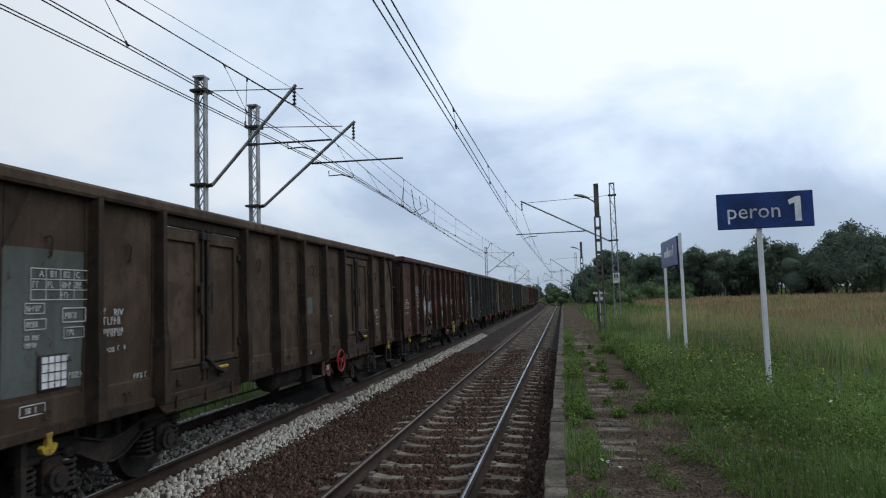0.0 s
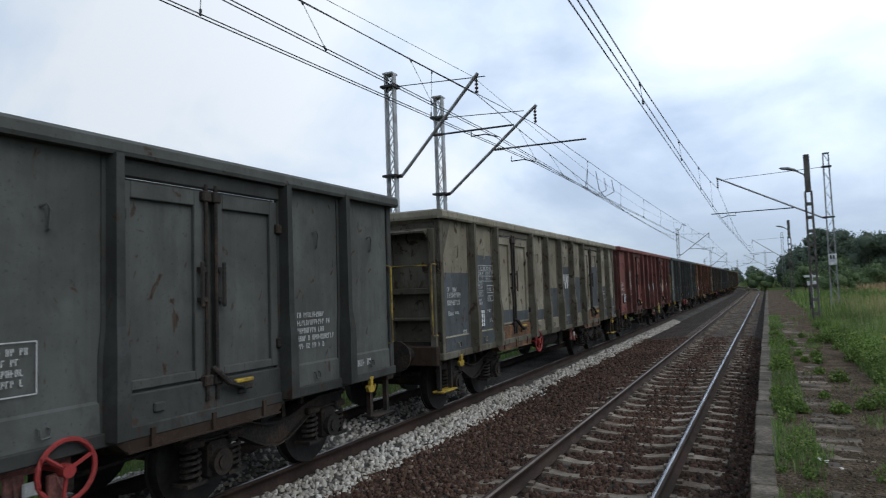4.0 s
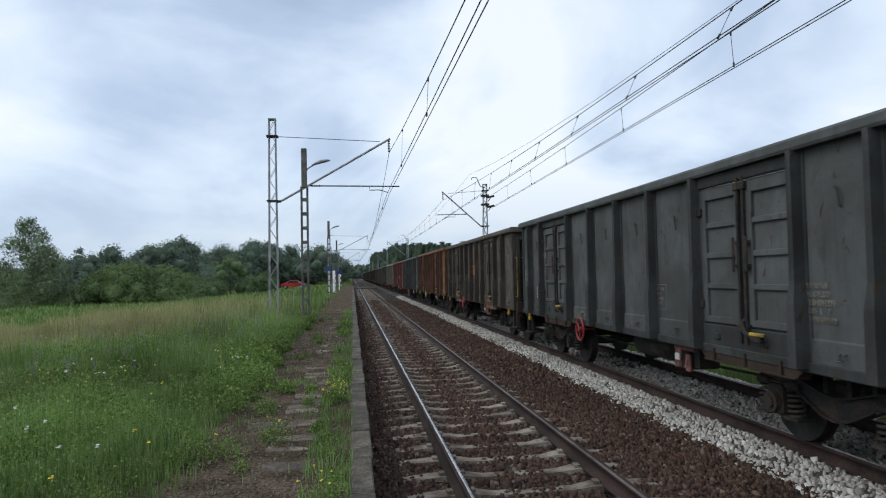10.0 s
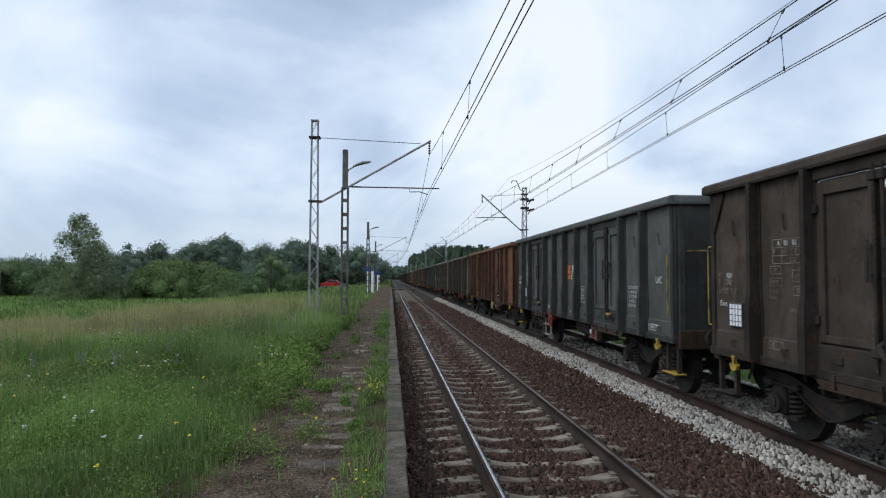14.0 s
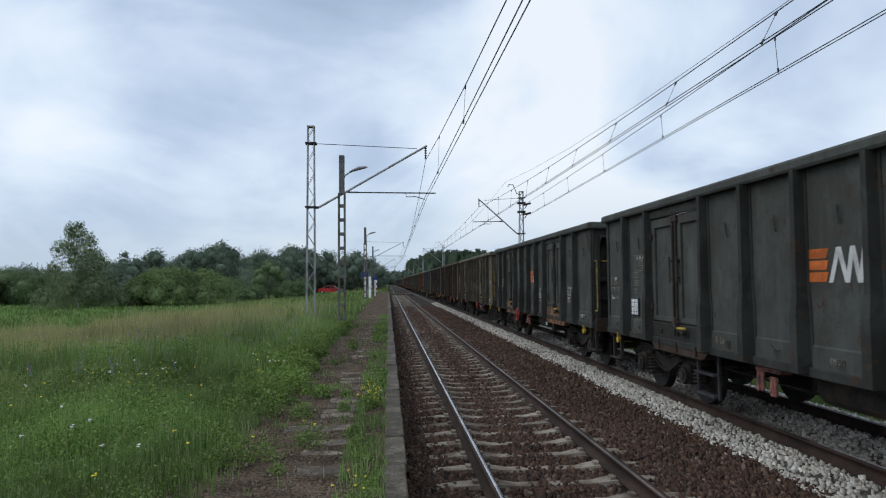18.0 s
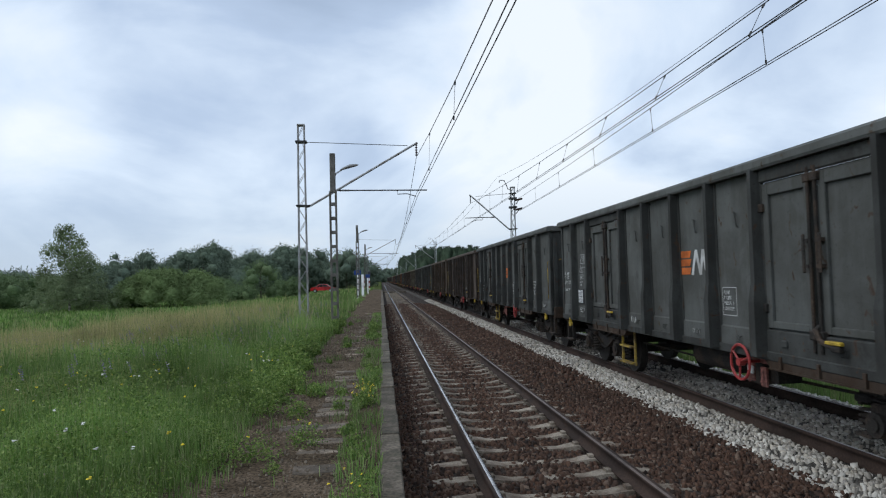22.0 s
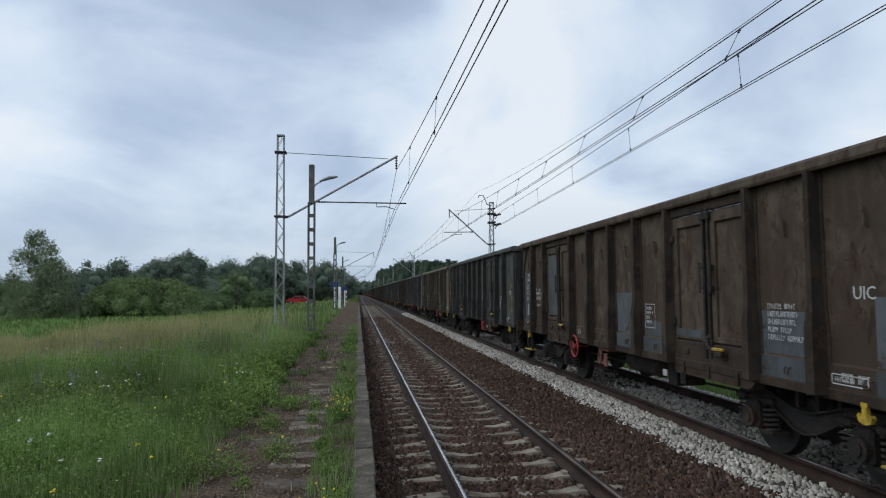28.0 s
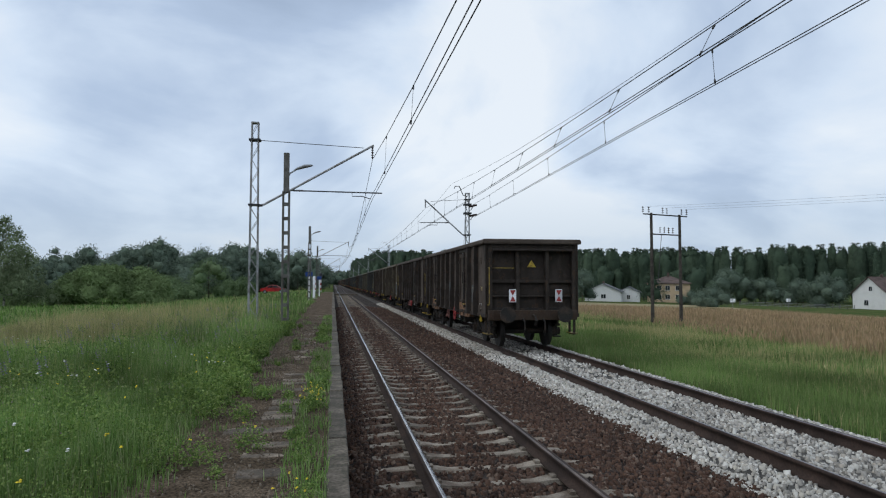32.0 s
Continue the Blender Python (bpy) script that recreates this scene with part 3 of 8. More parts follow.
def sleeper_mesh():
    g = Geo()
    # outline along the sleeper: raised seats under the rails, a lower waist
    prof = [(-1.28, -0.195), (-1.1, -0.178), (-0.9, -0.165), (-0.6, -0.168), (-0.42, -0.195), (0.42, -0.195), (0.6, -0.168), (0.9, -0.165), (1.1, -0.178), (1.28, -0.195)]
    vs, fs = [], []
    for x, z in prof:
        w = 0.075 if abs(x) < 0.5 else 0.10
        vs += [(x, -w - 0.02, -0.30), (x, -w, z), (x, w, z), (x, w + 0.02, -0.30)]
    for i in range(len(prof) - 1):
        fs += [(i * 4 + k, i * 4 + k + 1, i * 4 + k + 5, i * 4 + k + 4) for k in range(3)]
    fs += [(0, 1, 2, 3), (36, 39, 38, 37)]
    g.add(vs, fs)
    for s in (-0.7535, 0.7535):  # clips
        for d in (-0.11, 0.11):
            g.box(s + d - 0.03, s + d + 0.03, -0.05, 0.05, -0.17, -0.135)
    return g.mesh("sleeper", SLEEPER)


def scatter_stones(name, label, material, cells, seed, keep=lambda x, y: x > -99):
    """cells: x0, x1, y0, y1, stones a square metre, height of the bed there (x -> z)."""
    rng = np.random.default_rng(seed)
    base = np.array([(1.25 * math.cos(a + (0.5 if z > 0 else 0)) * (1.0 if z < 0 else 0.72), 1.25 * math.sin(a + (0.5 if z > 0 else 0)) * (1.0 if z < 0 else 0.72), z) for z in (-1, 1) for a in (0.0, 2.09, 4.19)], float)
    quad = np.array([(0, 1, 3), (1, 4, 3), (1, 2, 4), (2, 5, 4), (2, 0, 5), (0, 3, 5), (3, 4, 5)])
    P = []
    for x0, x1, y0, y1, dens, zf, size in cells:
        n = int((x1 - x0) * (y1 - y0) * dens)
        xy = np.stack([rng.uniform(x0, x1, n), rng.uniform(y0, y1, n)], 1)
        xy = xy[keep(xy[:, 0], xy[:, 1])]
        P.append(np.column_stack([xy, zf(xy[:, 0]), np.full(len(xy), size)]))
    P = np.vstack(P)
    n = len(P)
    size = P[:, 3] * rng.uniform(0.65, 1.35, n)
    v = base[None] * (size[:, None, None] * rng.uniform(0.55, 1.1, (n, 1, 3)) * 0.5) * rng.uniform(0.6, 1.2, (n, 6, 1))
    ang = rng.uniform(0, 6.283, (n, 2))
    ca, sa, cb, sb = np.cos(ang[:, :1]), np.sin(ang[:, :1]), np.cos(ang[:, 1:]), np.sin(ang[:, 1:])
    x, y, z = v[..., 0], v[..., 1], v[..., 2]
    tb = (ang[:, 1:] - 3.14) * 0.20          # lie tilted, never upside down
    cb, sb = np.cos(tb), np.sin(tb)
    x, z = x * cb - z * sb, x * sb + z * cb
    x, y = x * ca - y * sa, x * sa + y * ca
    v = np.stack([x + P[:, :1], y + P[:, 1:2], z + P[:, 2:3] + rng.uniform(-0.004, 0.012, (n, 1))], -1)
    f = (quad[None] + (np.arange(n) * 6)[:, None, None]).reshape(-1, 3)
    ob = raw(name, v.reshape(-1, 3), f, material)
    return tagged(ob, label, "ballast", kind="stuff")


def ballast():
    def z1(x):
        return np.interp(-x, [0.16, 0.4, 0.62, 0.84, 1.0, 1.45, 1.6, 1.95, 2.1, 2.5, 2.7, 3.2, 3.9, 4.3, 4.62], [-0.34, -0.245, -0.19, -0.20, -0.222, -0.222, -0.20, -0.20, -0.222, -0.222, -0.185, -0.205, -0.295, -0.295, -0.265])

    def z2(x):
        return np.interp(-x, [4.3, 4.55, 4.80, 7.15, 7.5, 8.0, 8.3], [-0.33, -0.265, -0.175, -0.165, -0.23, -0.45, -0.6])

    def keep1(x, y):
        d = np.abs(x - T1)
        clear = np.abs(d - 0.7535) > 0.10
        ph = np.abs((y / 0.6 + 0.5) % 1.0 - 0.5) * 0.6
        rng = np.random.default_rng(3)
        onsl = (ph < 0.095) & (d < 1.28)
        return clear & (~onsl | (rng.random(len(x)) < np.where(d < 0.34, 0.50, np.where(x - T1 < -1.10, 0.55, np.where(x - T1 > 1.14, 0.45, 0.03)))))

    def keep2(x, y):
        d = np.abs(x - T2)
        return np.abs(d - 0.7535) > 0.10

    scatter_stones("brown_ballast", "loose rusty brown ballast stones between the sleepers", STONE_BROWN,
                   [(-4.60, -0.2, -13, -4, 470, z1, 0.062), (-4.60, -0.2, 4, 13, 440, z1, 0.062), (-4.60, -0.2, -28, -13, 190, z1, 0.076), (-4.60, -0.2, 13, 28, 170, z1, 0.076),
                    (-4.60, -0.2, -60, -28, 70, z1, 0.09), (-4.60, -0.2, -4, 4, 110, z1, 0.06)], 1, keep1)
    scatter_stones("grey_ballast", "clean pale grey ballast stones along the relaid track", STONE_GREY,
                   [(-5.2, -4.48, -15, -4, 520, z2, 0.060), (-4.62, -4.30, -15, -4, 110, z2, 0.055), (-5.2, -4.48, 4, 14, 460, z2, 0.060), (-4.62, -4.35, 4, 14, 90, z2, 0.055), (-5.2, -4.48, -34, -15, 240, z2, 0.070), (-4.9, -4.48, 14, 40, 200, z2, 0.076),
                    (-5.2, -4.48, -70, -34, 80, z2, 0.09), (-5.2, -4.48, -4, 4, 100, z2, 0.066)], 2, keep2)
    scatter_stones("path_grit", "clods and small stones on the trodden platform path", GRIT,
                   [(0.1, 1.7, -14, -4, 170, lambda x: np.full(len(x), PLAT_Z - 0.020), 0.022), (0.1, 1.7, 4, 14, 170, lambda x: np.full(len(x), PLAT_Z - 0.020), 0.022), (0.1, 1.8, -30, -14, 120, lambda x: np.full(len(x), PLAT_Z - 0.015), 0.035)], 4)
    scatter_stones("far_ballast", "grey ballast stones between and beyond the far rails", STONE_GREY_SHADED,
                   [(-8.15, -5.2, -14, 0, 330, z2, 0.064), (-8.1, -5.2, 0, 14, 120, z2, 0.066), (-8.1, -5.2, -36, -14, 95, z2, 0.082)], 3, keep2)


PLAT_Z = 0.40


def platform():
    t = thing("platform", "low overgrown station platform with a concrete edge", "platform", kind="structure")
    rng = random.Random(5)
    # earth body under slabs
    vs, fs = [], []
    xs = [-0.10, 0.06, 0.3, 0.6, 0.9, 1.3, 1.8, 2.4, 3.2]
    ys = [-112 + i * 1.0 for i in range(215)]
    for y in ys:
        for i, x in enumerate(xs):
            vs.append((x, y, PLAT_Z - 0.03 + (0.035 * noise.noise((x * 1.7, y * 1.3, 2)) if 0 < i < len(xs) - 1 else -0.02) - (0.3 if i == len(xs) - 1 else 0)))
    n = len(xs)
    fs = [(j * n + i, j * n + i + 1, (j + 1) * n + i + 1, (j + 1) * n + i) for j in range(len(ys) - 1) for i in range(n - 1)]
    raw("platform_earth", vs, fs, SOIL, True).parent = t
    edge = Geo().cbox(-0.10, 0.10, -0.497, 0.497, -0.10, 0.0, 0.012).mesh("edge_slab", CONCRETE)
    for i in range(-112, 103):
        part("edge_slab", edge, None, t, at=pose(-0.05 + rng.uniform(-0.012, 0.012), i + 0.5, PLAT_Z + rng.uniform(-0.010, 0.010), rng.uniform(-0.5, 0.5), rng.uniform(-0.8, 0.8), rng.uniform(-0.4, 0.4)))
    w = Geo().box(-0.12, -0.02, -112, 103, -0.5, PLAT_Z - 0.10)
    part("edge_wall", w, CONCRETE, t)
    slab = Geo().cbox(-0.21, 0.21, -0.125, 0.125, -0.05, 0.0, 0.014).mesh("paving_slab", PAVER)
    count = 0
    for i in range(-95, 90):
        for c in (0.62, 0.97):
            y = i * 0.345
            if count >= 290 or abs(y) < 2.5 or rng.random() < 0.22 or (c > 0.9 and rng.random() < 0.94):
                continue
            count += 1
            part("paving_slab", slab, None, t, at=pose(c + rng.uniform(-0.04, 0.04), y + rng.uniform(-0.03, 0.03), PLAT_Z - 0.026 + rng.uniform(-0.018, 0.010), rng.uniform(-3, 3), rng.uniform(-3, 3), rng.uniform(-6, 6)))


land()
land_patch("grain_field_west", "ripe tan grain field beyond the meadow", -75, -20, -130, 60, WHEAT)
land_patch("lush_meadow", "bright green lush meadow beyond the dry grass", 13, 130, -112, -37, LUSH, 0.06, 40, 30)
land_patch("grain_field_north", "pale ripe grain field behind the platform", 9, 120, 22, 115, WHEAT)
tracks()
platform()
ballast()

# ================= the goods train =================
WH = 1.40       # half width over the side sheets
NORMAL_BAYS = [-6.46, -5.30, -4.22, -2.20, -1.10, 0.0, 1.10, 2.20, 4.22, 5.30, 6.46]
WIDE_BAYS = [-6.46, -5.60, -4.57, -2.57, -1.28, 0.0, 1.28, 2.57, 4.57, 5.60, 6.46]
Z0, Z1 = 1.02, 3.14
DEFAULT = wagon_paint("wagon_grey", (0.088, 0.096, 0.095), (0.078, 0.080, 0.074), 0.2)


def linked(ob, material):
    """The material sits on the object, so that wagons of other colours share the mesh."""
    ob.material_slots[0].link = "OBJECT"
    ob.material_slots[0].material = material
    return ob


def wagon_template(kind="tippler"):
    """tippler: hinged ends set back under a hood and gussets at the corners; ribbed: five-panel doors and wider middle bays; plain: flat ends."""
    ribbed, tippler = kind == "ribbed", kind == "tippler"
    Z1 = 3.16 if tippler else 3.18
    BAYS = WIDE_BAYS if ribbed else NORMAL_BAYS
    w = thing("open_wagon", "weathered four-axle open goods wagon", "goods wagon", "wagons of the train")

    def P(name, g, m=None, parent=w, label="", at=None):
        o = part(name, g, m or DEFAULT, parent, label, at)
        if m is None:
            linked(o, DEFAULT)
        return o

    def sheet_of(h):
        """A side sheet with its pressed lower band and a lashing ring."""
        g = Geo().box(-0.02, 0.02, -h, h, Z0, Z1)
        g.prism([(0.015, Z0), (0.036, Z0), (0.034, Z0 + 0.25), (0.018, Z0 + 0.275), (0.015, Z0 + 0.275)], "y", -h, h)
        g.tube([(0.036, 0.05, Z0 + 0.155), (0.062, 0.05, Z0 + 0.15), (0.070, 0.045, Z0 + 0.09), (0.070, -0.02, Z0 + 0.085), (0.062, -0.025, Z0 + 0.15), (0.036, -0.025, Z0 + 0.155)], 0.010, 5)
        return g

    hook = Geo().tube([(0.03, 0, 2.72), (0.06, 0.02, 2.74), (0.065, 0.05, 2.70), (0.05, 0.05, 2.56), (0.03, 0.05, 2.55)], 0.012, 5)
    sheets, hook_me = {}, hook.mesh("lashing_hook", DEFAULT)
    doors = ((BAYS[2], BAYS[3]), (BAYS[7], BAYS[8]))
    bays = [(a, b) for a, b in zip(BAYS, BAYS[1:]) if (a, b) not in doors]
    for a, b in bays:
        h = round((b - a) / 2, 3)
        if h not in sheets:
            sheets[h] = sheet_of(h).mesh("side_panel", DEFAULT)
        o = linked(P("side_panel", sheets[h], at=pose(WH, (a + b) / 2, 0)), DEFAULT)
        linked(P("lashing_hook", hook_me, None, o), DEFAULT)
    # the side away from the platform: one ribbed wall
    back = Geo().box(-WH - 0.02, -WH + 0.02, -6.46, 6.46, Z0, Z1)
    for y in BAYS[1:-1]:
        back.prism([(-WH - 0.015, y - 0.055), (-WH - 0.10, y - 0.03), (-WH - 0.10, y + 0.03), (-WH - 0.015, y + 0.055)], "z", 0.98, Z1)
    P("back_wall", back)
    # pressed posts: a web that stands well proud, deeper and wider below the waist
    post = Geo()
    rows = ((0.98, 0.165, 0.080), (1.62, 0.165, 0.075), (1.84, 0.135, 0.050), (Z1, 0.130, 0.045))
    vs = []
    for z, d, h in rows:
        vs += [(-0.02, -h - 0.03, z), (0.012, -h - 0.03, z), (0.02, -h, z), (d, -h * 0.8, z), (d, h * 0.8, z), (0.02, h, z), (0.012, h + 0.03, z), (-0.02, h + 0.03, z)]
    post.add(vs, [(i * 8 + k, i * 8 + (k + 1) % 8, i * 8 + 8 + (k + 1) % 8, i * 8 + 8 + k) for i in range(3) for k in range(8)] + [tuple(range(8))])
    post_me = post.mesh("post", DEFAULT)
    for y in BAYS[1:-1]:
        P("post", post_me, at=pose(WH + 0.02, y, 0))
    corner = Geo().cbox(-0.05, 0.05, -0.05, 0.05, 0.98, Z1, 0.01)
    if tippler:
        corner.prism([(0.05, 3.13), (0.34, 3.13), (0.05, 2.60)], "x", 0.035, 0.05)
    corner_me = corner.mesh("corner_post", DEFAULT)
    for side in (1, -1):
        for end in (1, -1):
            P("corner_post", corner_me, at=pose(side * WH, end * 6.41, 0, 0, 0, 180 if end == 1 else 0) @ (pose(0, 0, 0) if (side == 1) == (end == -1) else Matrix.Diagonal((-1, 1, 1, 1))))
    # top rail round the body, with a rounded outer edge
    for side in (1, -1):
        g = Geo()
        x = side * (WH + 0.02)
        prof = [(-0.07, Z1 - 0.01), (0.10, Z1 - 0.01), (0.115, Z1 + 0.02), (0.11, Z1 + 0.095), (0.07, Z1 + 0.13), (-0.05, Z1 + 0.135), (-0.07, Z1 + 0.11)]
        g.prism([(x + side * u, v) for u, v in prof], "y", -6.53, 6.53)
        P("top_rail", g)
        g = Geo().cbox(x - 0.05, x + 0.045, -6.48, 6.48, 0.94, 1.05, 0.012)
        P("sole_bar", g)
    for end in (1, -1):
        g = Geo()
        y = end * 6.46
        prof = [(-0.07, Z1 - 0.01), (0.075, Z1 - 0.01), (0.085, Z1 + 0.03), (0.075, Z1 + 0.11), (0.045, Z1 + 0.135), (-0.05, Z1 + 0.135), (-0.07, Z1 + 0.11)]
        g.prism([(y + end * u, v) for u, v in prof], "x", -WH - 0.04, WH + 0.04)
        P("top_rail", g)
        back_ = 0.17 if tippler else 0.02
        wall = Geo().box(-WH + 0.03, WH - 0.03, y - 0.02 - back_ * end, y + 0.02 - back_ * end, 1.15, Z1 + 0.10)
        e = P("end_wall", wall)
        rib = Geo()
        for x in (-1.30, -0.46, 0.46, 1.30):
            rib.cbox(x - 0.055, x + 0.055, min(y - 0.04, y - back_ * end), max(y + 0.04, y - back_ * end), 1.12, 3.0, 0.012)
        P("end_ribs", rib, None, e)
        if tippler:
            hood = Geo().prism([(y - end * 0.16, 3.06), (y - end * 0.16, 3.03), (y + end * 0.14, 2.93), (y + end * 0.15, 2.96)], "x", -WH + 0.16, WH - 0.16)
            for x in (-WH + 0.17, WH - 0.17):
                hood.prism([(y - end * 0.12, 3.04), (y + end * 0.13, 2.94), (y - end * 0.12, 2.70)], "x", x - 0.012, x + 0.012)
            P("end_hood", hood, None, e)
        cross = Geo()
        for z in (2.02, 3.05):
            cross.cbox(-WH + 0.05, WH - 0.05, min(y + 0.03, y - back_ * end), max(y - 0.03, y - back_ * end), z - 0.05, z + 0.05, 0.012)
        cross.cbox(-WH + 0.05, WH - 0.05, min(y + 0.03, y - back_ * end), max(y - 0.03, y - back_ * end), 1.55, 1.60, 0.012)
        P("cross_rib", cross, None, e)
        head = Geo().cbox(-1.38, 1.38, y - 0.09, y + 0.09, 0.86, 1.16, 0.015)
        P("headstock", head)
        for x in (-0.875, 0.875):
            bf = part("buffer", Geo().disc((x, y, 1.04), "y", 0.11, end * 0.08, end * 0.42, 14), BOGIE, w)
            part("buffer_head", Geo().disc((x, y, 1.04), "y", 0.235, end * 0.42, end * 0.455, 18), BOGIE, bf)
        cp = Geo().tube([(0, y + end * 0.08, 1.02), (0, y + end * 0.3, 1.0), (0.0, y + end * 0.42, 0.86), (0.0, y + end * 0.3, 0.74)], 0.035, 6)
        part("coupling", cp, BOGIE, w)
        for x in (-0.3, 0.32):
            cp = Geo()
            cp.tube([(x, y + end * 0.1, 0.9), (x, y + end * 0.28, 0.82), (x + 0.02, y + end * 0.34, 0.6), (x, y + end * 0.2, 0.42)], 0.022, 6)
            part("brake_hose", cp, BOGIE, w)
        for x in (-1.33, 1.33):
            st = Geo()
            st.box(x - 0.03, x + 0.03, y - end * 0.45 - 0.03, y - end * 0.45 + 0.03, 0.42, 0.95)
            st.box(x - 0.03, x + 0.03, y - end * 0.05 - 0.03, y - end * 0.05 + 0.03, 0.42, 0.95)
            st.box(x - 0.031, x + 0.031, min(y - end * 0.46, y - end * 0.04), max(y - end * 0.46, y - end * 0.04), 0.405, 0.44)
            o = part("shunter_step", st, BOGIE, w)
            part("tread", Geo().cbox(x - 0.10, x + 0.10, min(y - end * 0.50, y), max(y - end * 0.50, y), 0.441, 0.465, 0.005), BOGIE, o)
        gr = Geo()
        if tippler:
            x = WH - 0.02
            gr.tube([(x, y + end * 0.04, 1.33), (x, y + end * 0.19, 1.33), (x, y + end * 0.21, 1.36), (x, y + end * 0.21, 2.40), (x, y + end * 0.19, 2.43), (x, y + end * 0.04, 2.43)], 0.014, 7)
        elif end == 1:
            x = WH + 0.02
            gr.tube([(x, y - 0.10, 1.35), (x + 0.07, y - 0.10, 1.37), (x + 0.07, y - 0.10, 2.36), (x, y - 0.10, 2.38)], 0.014, 7)
        gr.tube([(0.6, y - end * back_, 2.42), (0.6, y + end * 0.10, 2.42), (1.2, y + end * 0.10, 2.42), (1.2, y - end * back_, 2.42)], 0.012, 6)
        part("grab_rail", gr, GRAB, w, "dull yellow grab rail")
    # double doors
    for a, b in doors:
        for side in (1,):
            turn = pose(WH, (a + b) / 2, 0) @ Matrix.Diagonal((1, (b - a) / 1.90, 1, 1))
            head = Geo().cbox(-0.01, 0.06, -0.90, 0.90, 3.02, Z1 - 0.012, 0.012)
            P("door_lintel", head, at=turn)
            sill = Geo().cbox(-0.02, 0.05, -0.93, 0.93, 1.02, 1.30, 0.012)
            for yy in (-0.55, 0.35):
                sill.cbox(0.03, 0.075, yy - 0.05, yy + 0.05, 1.12, 1.20, 0.01)
            P("door_sill", sill, at=turn)
            hang = Geo().prism([(-1.02, 1.015), (-0.84, 0.86), (0.84, 0.86), (1.02, 1.015)], "x", -0.10, 0.055)
            hang.box(-0.10, 0.08, -0.84, 0.84, 0.845, 0.862)
            for yy in (-0.62, 0.0, 0.62):
                hang.prism([(yy - 0.02, 0.86), (yy + 0.02, 0.86), (yy + 0.02, 1.01), (yy - 0.02, 1.01)], "x", 0.05, 0.085)
            P("sill_channel", hang, at=turn)
            for d in (-1, 1):
                leaf = Geo().box(-0.03, -0.005, min(d * 0.02, d * 0.88), max(d * 0.02, d * 0.88), 1.30, 3.02)
                for y0, y1, z0, z1 in ((0.06, 0.16, 1.32, 3.0), (0.78, 0.88, 1.32, 3.0), (0.16, 0.78, 1.32, 1.40), (0.16, 0.78, 2.86, 3.0)):
                    leaf.cbox(-0.02, 0.035, min(d * y0, d * y1), max(d * y0, d * y1), z0, z1, 0.008)
                if ribbed:
                    for z in (1.78, 2.16, 2.54):
                        leaf.cbox(-0.02, 0.03, min(d * 0.16, d * 0.78), max(d * 0.16, d * 0.78), z - 0.035, z + 0.035, 0.008)
                o = P("door", leaf, at=turn)
                for z in (1.55, 2.72):
                    hg = Geo()
                    hg.cbox(0.0, 0.075, min(d * 0.84, d * 0.95), max(d * 0.84, d * 0.95), z - 0.05, z + 0.05, 0.01)
                    part("hinge", hg, BOGIE, o)
                lk = Geo().tube([(0.06, d * 0.055, 1.12), (0.06, d * 0.055, 3.06)], 0.020, 8)
                for z in (1.30, 2.95):
                    lk.cbox(0.0, 0.09, d * 0.055 - 0.05, d * 0.055 + 0.05, z - 0.05, z + 0.05, 0.012)
                part("lock_bar", lk, BOGIE, o)
                hd = Geo().cbox(0.075, 0.10, min(d * 0.10, d * 0.145), max(d * 0.10, d * 0.145), 1.95, 2.36, 0.01)
                hd.box(0.03, 0.09, min(d * 0.06, d * 0.14), max(d * 0.06, d * 0.14), 2.0, 2.04)
                hd.box(0.03, 0.09, min(d * 0.06, d * 0.14), max(d * 0.06, d * 0.14), 2.27, 2.31)
                part("handle", hd, BOGIE, o)
            if side == 1:
                lt = Geo().tube([(0.05, 0.02, 1.40), (0.11, 0.03, 1.36), (0.13, 0.12, 1.26), (0.12, 0.30, 1.20)], 0.028, 7)
                lt.cbox(0.09, 0.15, 0.28, 0.40, 1.17, 1.23, 0.01)
                lt2 = Geo().cbox(0.10, 0.15, 0.20, 0.42, 1.235, 1.275, 0.01)
                la = part("latch", lt, BOGIE, w, at=turn)
                part("latch_tip", lt2, YELLOW, la, "yellow latch tip")
    # floor, frame, bogies
    part("floor", Geo().box(-WH + 0.02, WH - 0.02, -6.36, 6.36, 1.16, 1.22), BOGIE, w)
    fr = Geo().box(-0.22, 0.22, -6.3, 6.3, 0.82, 1.15)
    for x in (-1.18, 1.18):
        fr.box(x - 0.06, x + 0.06, -6.3, 6.3, 0.95, 1.15)
    for y in (-4.5, -2.6, -0.9, 0.9, 2.6, 4.5):
        fr.box(-1.3, 1.3, y - 0.08, y + 0.08, 0.92, 1.14)
    part("underframe", fr, BOGIE, w)
    tank = Geo()
    for (y0, r0), (y1, r1) in zip(((-0.42, 0.06), (-0.38, 0.15), (-0.30, 0.20), (0.80, 0.20), (0.88, 0.15)), ((-0.38, 0.15), (-0.30, 0.20), (0.80, 0.20), (0.88, 0.15), (0.92, 0.06))):
        tank.tube([(0.92, y0, 0.76), (0.92, y1, 0.76)], r0, 16, r1)
    part("air_tank", tank, BOGIE, w)
    lv = Geo().cbox(1.24, 1.27, -0.05, 0.10, 0.60, 0.86, 0.008).tube([(1.26, 0.02, 0.84), (1.30, 0.02, 0.70), (1.33, 0.10, 0.60)], 0.014, 5)
    lv.cbox(1.24, 1.28, 0.26, 0.38, 0.56, 0.80, 0.008).tube([(1.27, 0.32, 0.78), (1.33, 0.36, 0.62)], 0.013, 5).box(1.10, 1.25, -0.1, 0.45, 0.84, 0.90)
